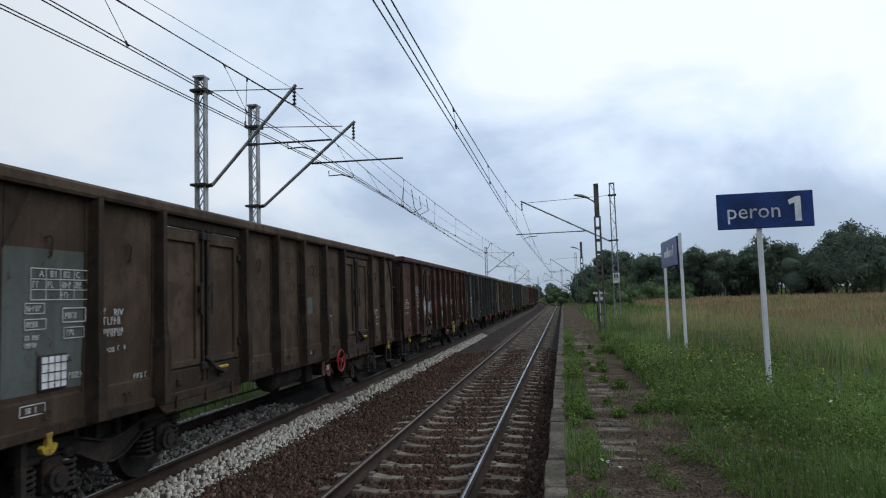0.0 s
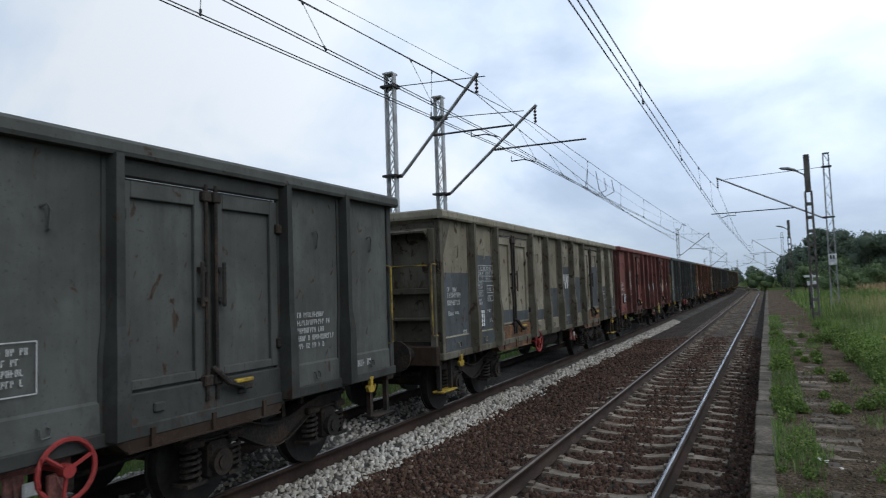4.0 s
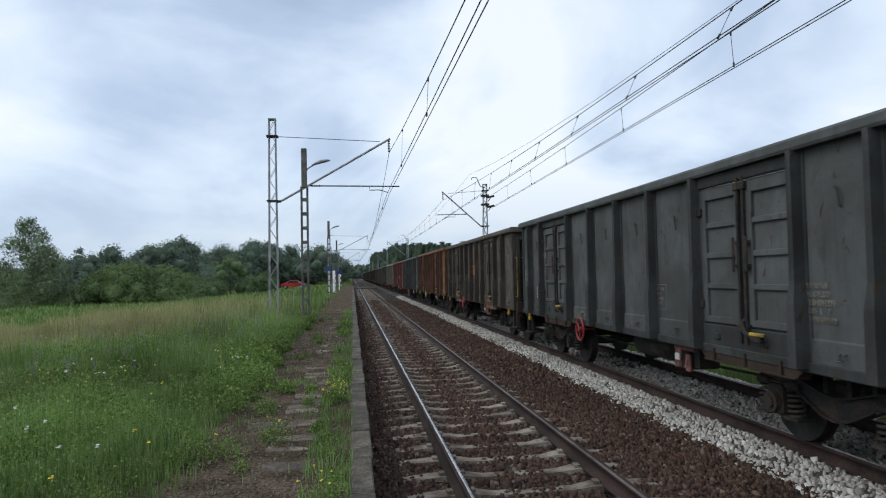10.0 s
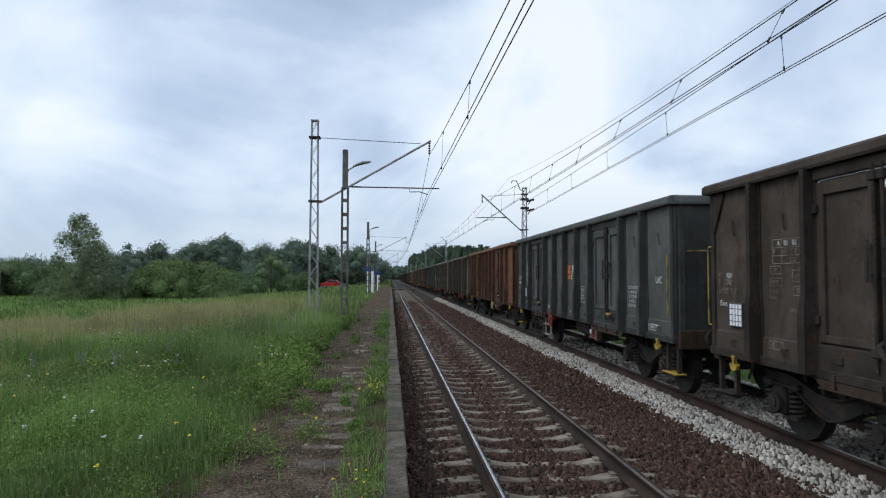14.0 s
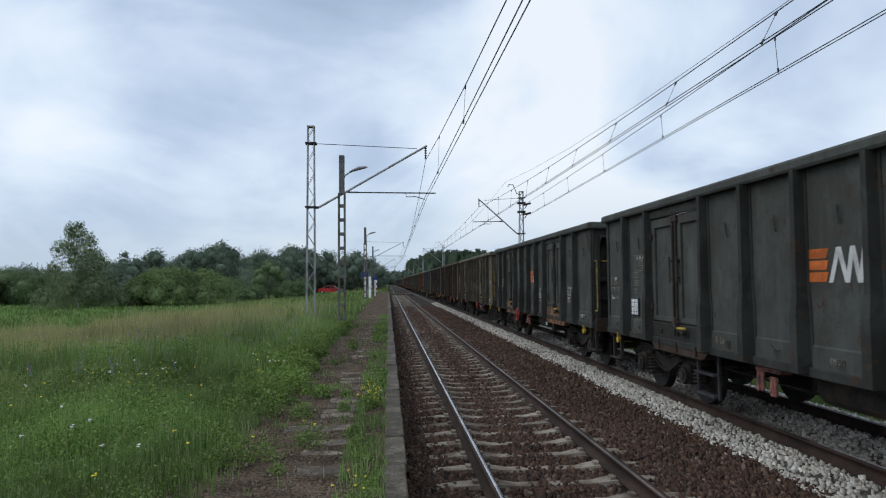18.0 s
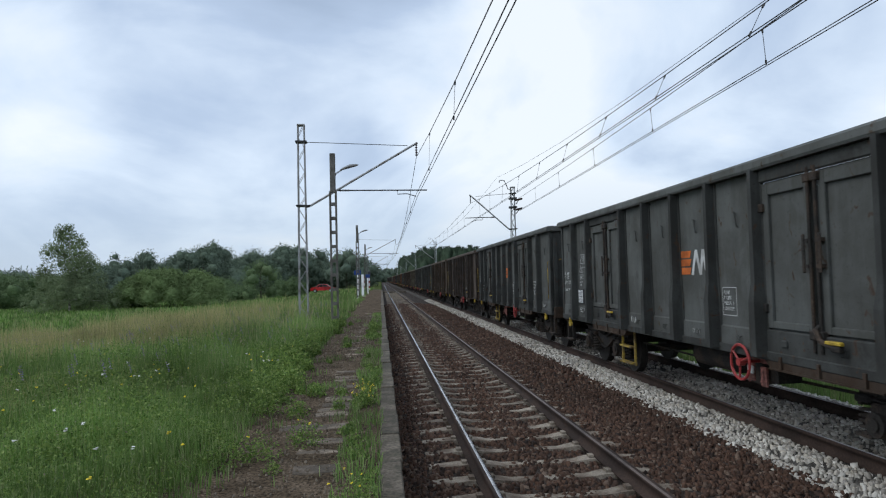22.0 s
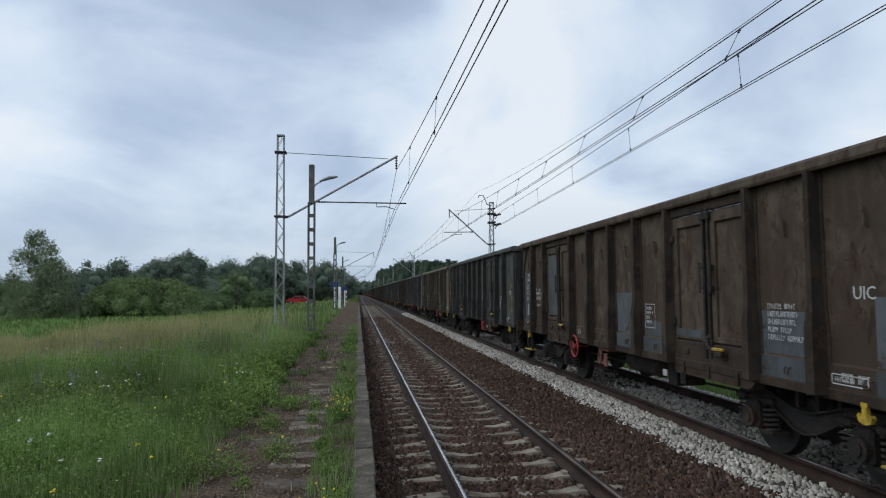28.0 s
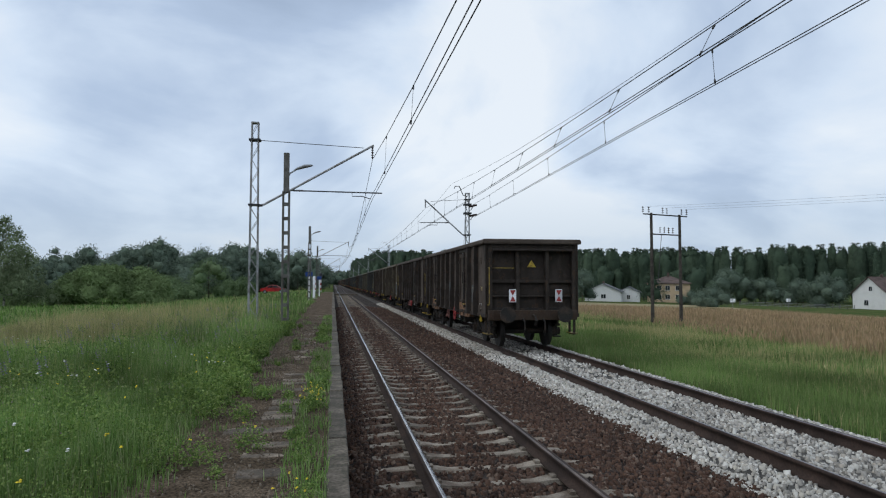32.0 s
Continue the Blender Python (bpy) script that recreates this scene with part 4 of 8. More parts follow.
    part("brake_lever", lv, LEVER_RED, w, "faded red brake changeover levers", at=(0, 1.55, 0))
    br = Geo().tube([(0.75, -3.2, 0.62), (0.75, -1.2, 0.60), (0.8, 1.4, 0.60), (0.75, 3.2, 0.62)], 0.02, 5)
    br.box(0.6, 1.05, 1.2, 1.5, 0.52, 0.85)
    br.box(0.9, 1.2, 1.9, 2.06, 0.62, 0.86)
    part("brake_gear", br, BOGIE, w)
    part("changeover_plate", Geo().cbox(1.30, 1.33, 1.60, 1.72, 0.70, 0.80, 0.01), MARKING, w, "small white brake changeover plate")
    for c in (-4.5, 4.5):
        bogie(w, c)
    hw = Geo()
    n = 22
    ring = [(0.0, 0.215 * math.cos(6.2832 * i / n), 0.215 * math.sin(6.2832 * i / n)) for i in range(n + 1)]
    hw.tube(ring, 0.019, 6, cap=False)
    for i in range(3):
        a = 2.0944 * i + 0.4
        hw.tube([(0, 0, 0), (0.0, 0.21 * math.cos(a), 0.21 * math.sin(a))], 0.015, 5)
    hw.disc((0, 0, 0), "x", 0.05, -0.05, 0.03, 10)
    hw.tube([(-0.3, 0, 0), (0, 0, 0)], 0.02, 6)
    part("hand_wheel", hw, RED, w, "red brake hand wheel", at=(WH + 0.10, 1.70, 0.86))
    for y in (-5.85, 5.85):
        th = Geo().prism([(u * 0.78, v * 0.82) for u, v in ((-0.05, 0.0), (0.05, 0.0), (0.05, -0.03), (0.035, -0.05), (0.035, -0.13), (0.06, -0.155), (0.095, -0.12), (0.12, -0.15), (0.085, -0.215), (0.03, -0.235), (-0.03, -0.235), (-0.085, -0.215), (-0.12, -0.15), (-0.095, -0.12), (-0.06, -0.155), (-0.035, -0.13), (-0.035, -0.05), (-0.05, -0.03))], "x", 0.0, 0.045)
        part("tow_hook", th, YELLOW, w, "yellow painted tow hook", at=(WH + 0.03, y, 0.98))
    pl = Geo().cbox(0, 0.035, -0.165, 0.165, -0.16, 0.16, 0.01)
    h = part("card_holder", pl, DARK_STEEL, w, "dark wire-grid label holder with a white card", at=(WH + 0.022, -4.94, 1.51))
    part("card", Geo().box(0.036, 0.040, -0.145, 0.145, -0.14, 0.14), SIGN_WHITE, h)
    grid = Geo()
    for i in range(-1, 2):
        grid.box(0.041, 0.045, i * 0.075 - 0.004, i * 0.075 + 0.004, -0.155, 0.155)
        grid.box(0.041, 0.045, -0.15, 0.15, i * 0.08 - 0.004, i * 0.08 + 0.004)
    part("holder_grid", grid, DARK_STEEL, h)
    return w


def bogie(w, c):
    """Two-axle bogie: fish-bellied side frames, axle boxes between pairs of coil springs."""
    b = part("bogie", Geo().cbox(-0.95, 0.95, c - 0.22, c + 0.22, 0.50, 0.80, 0.03), BOGIE, w)
    for side in (1, -1):
        x = side * 1.02
        n = 14
        top, low = [], []
        for i in range(n + 1):
            u = -1 + 2 * i / n
            dip = (0.5 + 0.5 * math.cos(math.pi * min(1.0, abs(u) / 0.62))) if abs(u) < 0.62 else 0.0
            top.append((c + u * 1.28, 0.80 - 0.16 * dip))
            low.append((c + u * 1.28, 0.69 - 0.27 * dip))
        f = Geo()
        for i in range(n):
            f.prism([low[i], low[i + 1], top[i + 1], top[i]], "x", x - 0.035, x + 0.035)
            f.prism([(low[i][0], low[i][1] - 0.02), (low[i + 1][0], low[i + 1][1] - 0.02), low[i + 1], low[i]], "x", x - 0.085, x + 0.085)
            f.prism([top[i], top[i + 1], (top[i + 1][0], top[i + 1][1] + 0.02), (top[i][0], top[i][1] + 0.02)], "x", x - 0.085, x + 0.085)
        part("side_frame", f, BOGIE, b)
        chord = Geo().cbox(x - 0.05, x + 0.05, c - 0.95, c + 0.95, 0.86, 0.93, 0.012)
        for q in (-0.5, -0.17, 0.17, 0.5):
            chord.box(x - 0.03, x + 0.03, c + q - 0.03, c + q + 0.03, 0.62, 0.87)
        part("top_chord", chord, BOGIE, b)
        for d in (-0.9, 0.9):
            ax = Geo()
            ax.cbox(x - 0.10, x + 0.13, c + d - 0.13, c + d + 0.13, 0.32, 0.66, 0.03)
            ax.disc((x, c + d, 0.46), "x", 0.125, 0.0, side * 0.18, 16)
            ax.disc((x, c + d, 0.46), "x", 0.07, 0.0, side * 0.20, 10)
            for q in (-0.26, 0.26):
                ax.box(x - 0.11, x + 0.11, c + d + q - 0.12, c + d + q + 0.12, 0.29, 0.325)
                ax.cbox(x - 0.09, x + 0.11, c + d + q - 0.11, c + d + q + 0.11, 0.63, 0.71, 0.02)
            o = part("axle_box", ax, BOGIE, b)
            if side == 1:
                for q in (-0.26, 0.26):
                    turns, k = 5, 10
                    sp = Geo().tube([(x + 0.02 + 0.085 * math.cos(6.2832 * i / k), c + d + q + 0.085 * math.sin(6.2832 * i / k), 0.335 + 0.29 * i / (turns * k)) for i in range(turns * k + 1)], 0.018, 5)
                    part("coil_spring", sp, SPRING, o)
    for d in (-0.9, 0.9):
        ws = Geo().tube([(-0.9, c + d, 0.46), (0.9, c + d, 0.46)], 0.08, 10)
        part("wheelset", ws, BOGIE, b)
        for side in (1, -1):
            wh = Geo()
            for r, x0, x1 in ((0.46, -0.065, 0.065), (0.485, -0.065 if side == 1 else 0.045, -0.045 if side == 1 else 0.065), (0.17, -0.10, 0.10)):
                wh.disc((side * 0.7535, c + d, 0.46), "x", r, x0, x1, 28 if r > 0.2 else 14)
            part("wheel", wh, WHEEL_RIM, b)
    return b


def stroke(g, y0, z0, y1, z1, t=0.012, x=0.0):
    """A painted line from one place to another on the side, flat."""
    dy, dz = y1 - y0, z1 - z0
    l = math.hypot(dy, dz) or 1.0
    ny, nz = -dz / l * t / 2, dy / l * t / 2
    g.add([(x, y0 + ny, z0 + nz), (x, y0 - ny, z0 - nz), (x, y1 - ny, z1 - nz), (x, y1 + ny, z1 + nz)], [(0, 1, 2, 3)])


def bars(g, y, z, w, h, rows, gap=0.5, seed=0):
    """Unreadable lettering: rows of small broken bars."""
    rng = random.Random(seed)
    rh = h / rows
    ch = rh * 0.68 if rows > 1 else rh
    cw = ch * 0.46
    t = max(0.008, ch * 0.15)
    for r in range(rows):
        x, top = y, z + h - r * rh
        end = y + w * rng.uniform(0.6, 1.0)
        while x + cw < end:
            if rng.random() < 0.88:
                k = rng.random()
                stroke(g, x + t / 2, top - ch, x + t / 2, top, t)
                if k < 0.65:
                    stroke(g, x + cw - t / 2, top - ch * rng.choice((1.0, 0.5)), x + cw - t / 2, top, t)
                if k > 0.25:
                    zz = top - rng.choice((t / 2, ch * 0.5, ch - t / 2))
                    stroke(g, x, zz, x + cw, zz, t)
            x += cw * 1.4
    return g


def outline(g, y, z, w, h, t=0.014):
    for a, b, c, d in ((0, 0, w, 0), (0, h, w, h), (0, 0, 0, h), (w, 0, w, h)):
        stroke(g, y + a, z + b, y + c, z + d, t)
    return g


def lettering(kind, swap=0.0):
    """Stencilled data on the side facing the platform; on some wagons the first two bays change places."""
    g = Geo()
    # number block on the end bay
    bars(g, -6.25, 2.0, 0.14, 0.07, 1, 0.0, kind + 7); bars(g, -6.25, 1.74, 0.56, 0.24, 2, 0.45, kind); bars(g, -5.98, 1.63, 0.22, 0.05, 1, 0.2, kind + 6)
    bars(g, -5.72, 1.30, 0.32, 0.06, 1, 0.0, kind + 5)
    k1 = len(g.v)
    # load table and signs on the next bay
    outline(g, -4.96, 2.16, 0.70, 0.28, 0.009)
    for q in range(1, 4):
        stroke(g, -4.96 + 0.175 * q, 2.16, -4.96 + 0.175 * q, 2.44, 0.008)
    for q in (2.25, 2.345):
        stroke(g, -4.96, q, -4.26, q, 0.008)
    for q in range(4):
        bars(g, -4.94 + 0.175 * q, 2.265, 0.15, 0.062, 1, 0.2, kind + q)
    bars(g, -4.60, 2.175, 0.14, 0.055, 1, 0.2, kind + 9)
    outline(g, -5.02, 2.04, 0.22, 0.09, 0.008); bars(g, -5.0, 2.06, 0.18, 0.05, 1, 0.0, kind + 2)
    outline(g, -5.02, 1.90, 0.24, 0.09, 0.008); bars(g, -5.0, 1.92, 0.2, 0.05, 1, 0.0, kind + 3)
    bars(g, -5.02, 1.72, 0.24, 0.13, 2, 0.0, kind + 4)
    outline(g, -4.58, 1.95, 0.30, 0.13, 0.012); bars(g, -4.55, 1.98, 0.24, 0.06, 1, 0.0, kind + 5)
    outline(g, -4.56, 1.80, 0.26, 0.10, 0.009); bars(g, -4.53, 1.82, 0.2, 0.06, 1, 0.0, kind + 8)
    bars(g, -4.62, 1.60, 0.34, 0.05, 1, 0.0, kind + 1); bars(g, -4.50, 1.42, 0.26, 0.06, 1, 0.0, kind + 11)
    outline(g, -5.06, 1.16, 0.28, 0.09, 0.010); bars(g, -5.03, 1.18, 0.22, 0.05, 1, 0.0, kind + 12)
    g.v = [(a, b + (swap if q < k1 else -swap), c) for q, (a, b, c) in enumerate(g.v)]
    outline(g, 1.28, 1.42, 0.34, 0.36, 0.009); bars(g, 1.32, 1.46, 0.26, 0.28, 4, 0.35, kind + 6)
    bars(g, 4.45, 1.42, 0.66, 0.42, 5, 0.4, kind + 7)
    bars(g, 0.35, 1.12, 0.32, 0.06, 1, 0, kind + 8); bars(g, 5.55, 1.13, 0.45, 0.08, 1, 0, kind + 9)
    bars(g, -2.0, 1.12, 0.26, 0.10, 1, 0, kind + 10)
    return g


def logo(g1, g2, y=-0.06, z=1.95, s=0.36):
    """An orange block and white slanted strokes, as plain shapes."""
    for i in range(3):
        g1.prism([(y - s * 0.95, z + s * (0.02 + 0.34 * i)), (y - s * 0.1, z + s * (0.02 + 0.34 * i)), (y + s * (0.0 + 0.02 * i), z + s * (0.30 + 0.34 * i)), (y - s * 0.95, z + s * (0.30 + 0.34 * i))], "x", 0, 0.003)
    zig = ((0.10, 0.0), (0.45, 1.0), (0.78, 0.0), (1.02, 1.0), (1.28, 0.0), (1.50, 1.0))
    for (u0, v0), (u1, v1) in zip(zig, zig[1:]):
        g2.prism([(y + s * (u0 - 0.09), z + s * v0), (y + s * (u0 + 0.09), z + s * v0), (y + s * (u1 + 0.09), z + s * v1), (y + s * (u1 - 0.09), z + s * v1)], "x", 0.0, 0.004)


# fresh and faded colour of the sheets, and how rusty they are
COLOURS = {
    "brown": ((0.080, 0.056, 0.038), (0.050, 0.035, 0.025), 0.5), "red": ((0.215, 0.080, 0.068), (0.150, 0.064, 0.053), 0.15), "russet": ((0.094, 0.044, 0.037), (0.060, 0.033, 0.027), 0.35),
    "dark": ((0.087, 0.092, 0.088), (0.071, 0.073, 0.067), 0.08), "grey": ((0.094, 0.100, 0.094), (0.077, 0.080, 0.073), 0.1), "green": ((0.068, 0.073, 0.067), (0.054, 0.054, 0.047), 0.25),
    "khaki": ((0.265, 0.246, 0.192), (0.205, 0.182, 0.134), 0.45), "khaki2": ((0.140, 0.126, 0.092), (0.098, 0.083, 0.058), 0.5), "blue": ((0.116, 0.100, 0.070), (0.076, 0.058, 0.038), 0.8),
    "orange": ((0.170, 0.074, 0.045), (0.130, 0.068, 0.037), 0.1), "umber": ((0.070, 0.055, 0.045), (0.051, 0.039, 0.031), 0.35), "taupe": ((0.108, 0.095, 0.077), (0.080, 0.066, 0.051), 0.4),
    "mix": ((0.092, 0.072, 0.050), (0.056, 0.041, 0.030), 0.8),
}
PAINT = {k: wagon_paint("wagon_" + k, *v) for k, v in COLOURS.items()}
# posts and frames: extra rust and grime, plus shade put into darker base colours
POST_GRIME_SHADE = {k: wagon_paint("post_" + k, tuple(q * 0.52 + 0.004 for q in a), tuple(q * 0.44 + 0.004 for q in b), min(0.9, c + 0.2)) for k, (a, b, c) in COLOURS.items()}
WORDS = {"russet": "red-brown graffiti-marked", "brown": "brown rust-stained", "red": "oxide red", "dark": "dark grey", "grey": "mid grey", "green": "green-grey", "khaki": "worn khaki and grey",
         "khaki2": "khaki-brown", "blue": "khaki over blue-grey", "orange": "rust-orange", "umber": "dark umber brown", "taupe": "taupe grey-brown", "mix": "brown over grey"}
# index from the front part of the train: paint, body, emblem, rusty sill, shift along the train, hand wheel
T, R, C = "tippler", "ribbed", "plain"
ROW = {0: ("brown", T, 0, 0, -0.45, 1.95), 1: ("russet", C, 0, 0, -0.35, 2.0), 2: ("dark", R, 1, 0, -0.25, 1.9), 3: ("khaki2", T, 0, 0, -0.15, 1.8), 4: ("grey", C, 1, 0, -0.06, 1.8), 5: ("khaki", T, 1, 1, 0.33, -1.9),
       6: ("red", C, 0, 0, 0.22, 1.8), 7: ("grey", C, 1, 0, 0.04, -1.85), 8: ("orange", C, 0, 0, 0.03, -1.85), 9: ("taupe", T, 1, 1, -0.12, -1.9), 10: ("dark", R, 0, 0, -0.14, -1.95), 11: ("khaki2", T, 1, 0, -0.10, -1.9),
       12: ("taupe", T, 1, 0, -0.22, 1.9), 13: ("orange", C, 0, 0, -0.22, 1.8), 14: ("dark", C, 1, 0, -0.30, -1.5), 15: ("umber", T, 0, 0, -0.14, 1.8), 16: ("brown", T, 0, 0, -0.14, 1.8), 17: ("khaki2", T, 1, 0, -0.16, 1.8),
       18: ("green", T, 1, 1, -0.09, -1.85), 19: ("green", C, 1, 0, -0.12, 1.8), 20: ("mix", T, 0, 0, -0.01, 1.75), 21: ("umber", T, 0, 0, 0.03, 1.8), 22: ("dark", C, 1, 0, -0.07, 1.85), 23: ("dark", C, 1, 0, -0.02, 1.75),
       24: ("dark", C, 1, 0, 0.13, -1.3), 25: ("mix", T, 0, 1, 0.26, 1.9), 26: ("grey", T, 1, 1, 0.41, -1.85), 27: ("khaki2", T, 0, 0, 0.41, 1.8), 28: ("green", C, 0, 0, 0.41, 1.8), 29: ("mix", T, 0, 0, 0.41, -2.05),
       30: ("blue", T, 0, 0, 0.20, 1.9), 31: ("umber", T, 1, 0, 0.12, 1.75), 32: ("umber", T, 0, 1, -0.07, 1.7)}
for i in range(-10, 0):
    ROW[i] = (("umber", "dark", "brown", "grey", "green")[i % 5], (T, C)[i % 2], 0, 0, -0.45, 1.8)

# repainted parts of the side: from, to, lower and upper edge, colour
PATCH = {0: [(-6.34, -5.38, 1.34, 2.62, "g"), (0.25, 0.62, 1.85, 2.15, "g")],
         3: [(0.08, 1.02, 1.04, 2.28, "b"), (1.18, 2.12, 1.04, 2.28, "b"), (2.30, 3.14, 1.36, 1.98, "b"), (4.30, 5.22, 1.04, 2.10, "b"), (5.38, 6.34, 1.04, 2.06, "b"), (-1.02, -0.08, 1.04, 2.0, "b"), (-6.34, -5.38, 1.04, 2.2, "b")],
         5: [(-6.34, -5.38, 1.04, 2.30, "b"), (-5.22, -4.30, 1.04, 2.62, "b"), (-4.10, -3.24, 1.36, 1.60, "b"), (-3.18, -2.32, 1.36, 1.55, "b"), (-2.12, -1.18, 1.30, 1.52, "b"), (-1.02, -0.08, 1.30, 1.98, "b"), (0.08, 1.02, 1.04, 2.50, "b"),
             (1.18, 2.12, 1.30, 2.24, "b"), (3.30, 4.10, 1.40, 2.54, "b"), (4.30, 5.22, 1.30, 1.96, "b"), (4.62, 5.22, 1.04, 1.28, "b"), (5.38, 6.34, 1.04, 1.56, "b"), (5.70, 6.0, 1.86, 2.06, "b")],
         20: [(-6.34, -5.38, 1.25, 2.28, "b"), (-5.22, -4.30, 1.10, 1.95, "b"), (0.08, 1.02, 1.06, 2.22, "b"), (1.18, 2.12, 1.06, 1.92, "b"), (-0.45, -0.08, 1.06, 1.28, "b"), (-4.10, -2.32, 1.05, 1.29, "t")],
         21: [(0.12, 0.98, 1.92, 2.22, "t"), (-2.12, -1.18, 1.10, 1.34, "t"), (-1.02, -0.08, 1.10, 1.36, "t"), (0.08, 1.02, 1.10, 1.34, "t"), (1.18, 2.12, 1.14, 1.34, "t"), (2.34, 3.10, 1.36, 1.50, "t")],
         25: [(-6.34, -5.38, 1.3, 2.3, "b"), (-5.22, -4.30, 1.1, 1.9, "b"), (0.08, 1.02, 1.06, 2.30, "b"), (1.18, 2.12, 1.06, 1.92, "b"), (4.30, 5.22, 1.08, 2.10, "b"), (2.32, 4.0, 1.36, 1.46, "b")],
         26: [(-6.34, -5.38, 1.2, 2.5, "t")], 27: [(4.30, 5.22, 1.3, 2.0, "g"), (-6.34, -5.38, 1.2, 2.6, "g")], 28: [(-5.22, -4.3, 1.2, 1.9, "b")],
         29: [(-6.34, -5.38, 1.2, 2.5, "b"), (0.08, 1.02, 1.05, 1.96, "b"), (1.18, 2.12, 1.05, 1.52, "b"), (2.30, 3.16, 1.36, 1.46, "b"), (4.30, 5.22, 1.05, 1.76, "b"), (5.98, 6.34, 1.04, 1.92, "b"), (-4.06, -3.30, 1.44, 2.82, "k")],
         30: [(-6.34, -5.38, 1.2, 2.7, "b"), (-1.02, -0.08, 1.05, 1.62, "b"), (0.08, 1.02, 1.05, 2.02, "b"), (-5.22, -4.30, 1.2, 1.7, "b"), (4.30, 5.22, 1.05, 2.02, "b"), (5.38, 6.34, 1.10, 1.88, "b")],
         32: [(4.36, 5.22, 1.32, 1.90, "b"), (0.10, 0.98, 1.35, 2.00, "k"), (3.62, 3.90, 1.65, 2.45, "k"), (-5.22, -4.3, 1.1, 1.5, "k")], 31: [(-6.34, -5.38, 2.1, 2.5, "k"), (2.36, 2.50, 1.4, 2.6, "k")],
         1: [(-2.12, -1.18, 1.45, 2.0, "r")], 6: [(-2.12, -1.18, 1.48, 1.90, "r")], 17: [(4.30, 5.22, 1.2, 2.15, "b"), (0.08, 1.02, 1.05, 2.0, "b"), (-1.02, -0.08, 1.05, 1.7, "b")],
         9: [(-6.34, -5.38, 1.2, 2.5, "g")], 12: [(-6.34, -5.38, 1.3, 2.2, "t")], 11: [(0.2, 0.9, 1.3, 1.55, "k")]}
CHANNEL = wagon_paint("rusty_channel", (0.052, 0.040, 0.031), (0.040, 0.026, 0.018), 0.7)
PATCH_MATS = {"g": wagon_paint("patch_green_grey", (0.098, 0.112, 0.105), (0.088, 0.094, 0.084), 0.2), "b": wagon_paint("patch_blue_grey", (0.084, 0.095, 0.102), (0.066, 0.072, 0.074), 0.3),
              "t": wagon_paint("patch_taupe", (0.105, 0.108, 0.098), (0.085, 0.084, 0.074), 0.2), "r": wagon_paint("patch_bright_red", (0.20, 0.042, 0.034), (0.15, 0.045, 0.036), 0.1),
              "k": wagon_paint("patch_slate", (0.070, 0.080, 0.082), (0.060, 0.062, 0.060), 0.2)}
PALE_YELLOW = mat("faded_yellow", (0.42, 0.34, 0.12), 0.6, 0, 0.15, 6.0, 40.0, second=(0.2, 0.15, 0.06), amount=0.4)
SPRAY_WHITE = mat("white_spray", (0.52, 0.52, 0.50), 0.8, 0, 0.15, 6.0, 40.0, second=(0.36, 0.36, 0.35), amount=0.4, bump=0)
SPRAY_TEAL = mat("teal_spray", (0.03, 0.22, 0.20), 0.8, 0, 0.15, 6.0, 40.0, bump=0)
SPRAY_CREAM = mat("cream_spray", (0.45, 0.36, 0.20), 0.8, 0, 0.2, 6.0, 40.0, bump=0)


def scribble(g, y, z, w, h, seed, n=4, t=0.015, x=0.0):
    """Looping sprayed lines without any word in them."""
    rng = random.Random(seed)
    for k in range(n):
        cx = y + w * (k + 0.5) / n
        a0, pts = rng.uniform(0, 6.28), []
        rw, rh = w / n * rng.uniform(0.35, 0.6), h * rng.uniform(0.3, 0.55)
        m = rng.choice((5, 7, 14))
        for i in range(m + 1):
            a = a0 + i / m * rng.uniform(5.0, 7.5)
            if m < 10:
                pts.append((cx + rw * (i / m - 0.5) * 1.6, z + h / 2 + (rh if i % 2 else -rh) * rng.uniform(0.6, 1.0)))
            else:
                pts.append((cx + rw * math.cos(a), z + h / 2 + rh * math.sin(a)))
        for (ya, za), (yb, zb) in zip(pts, pts[1:]):
            stroke(g, ya, za, yb, zb, t, x)
            x += 0.00005


def blob(g, y, z, ry, rz, x, seed=0):
    n = 22
    vs = [(x, y + ry * math.cos(6.283 * i / n) * (1 + 0.08 * math.sin(3 * i + seed)), z + rz * math.sin(6.283 * i / n) * (1 + 0.07 * math.cos(2 * i + seed))) for i in range(n)]
    g.add(vs, [tuple(range(n))])


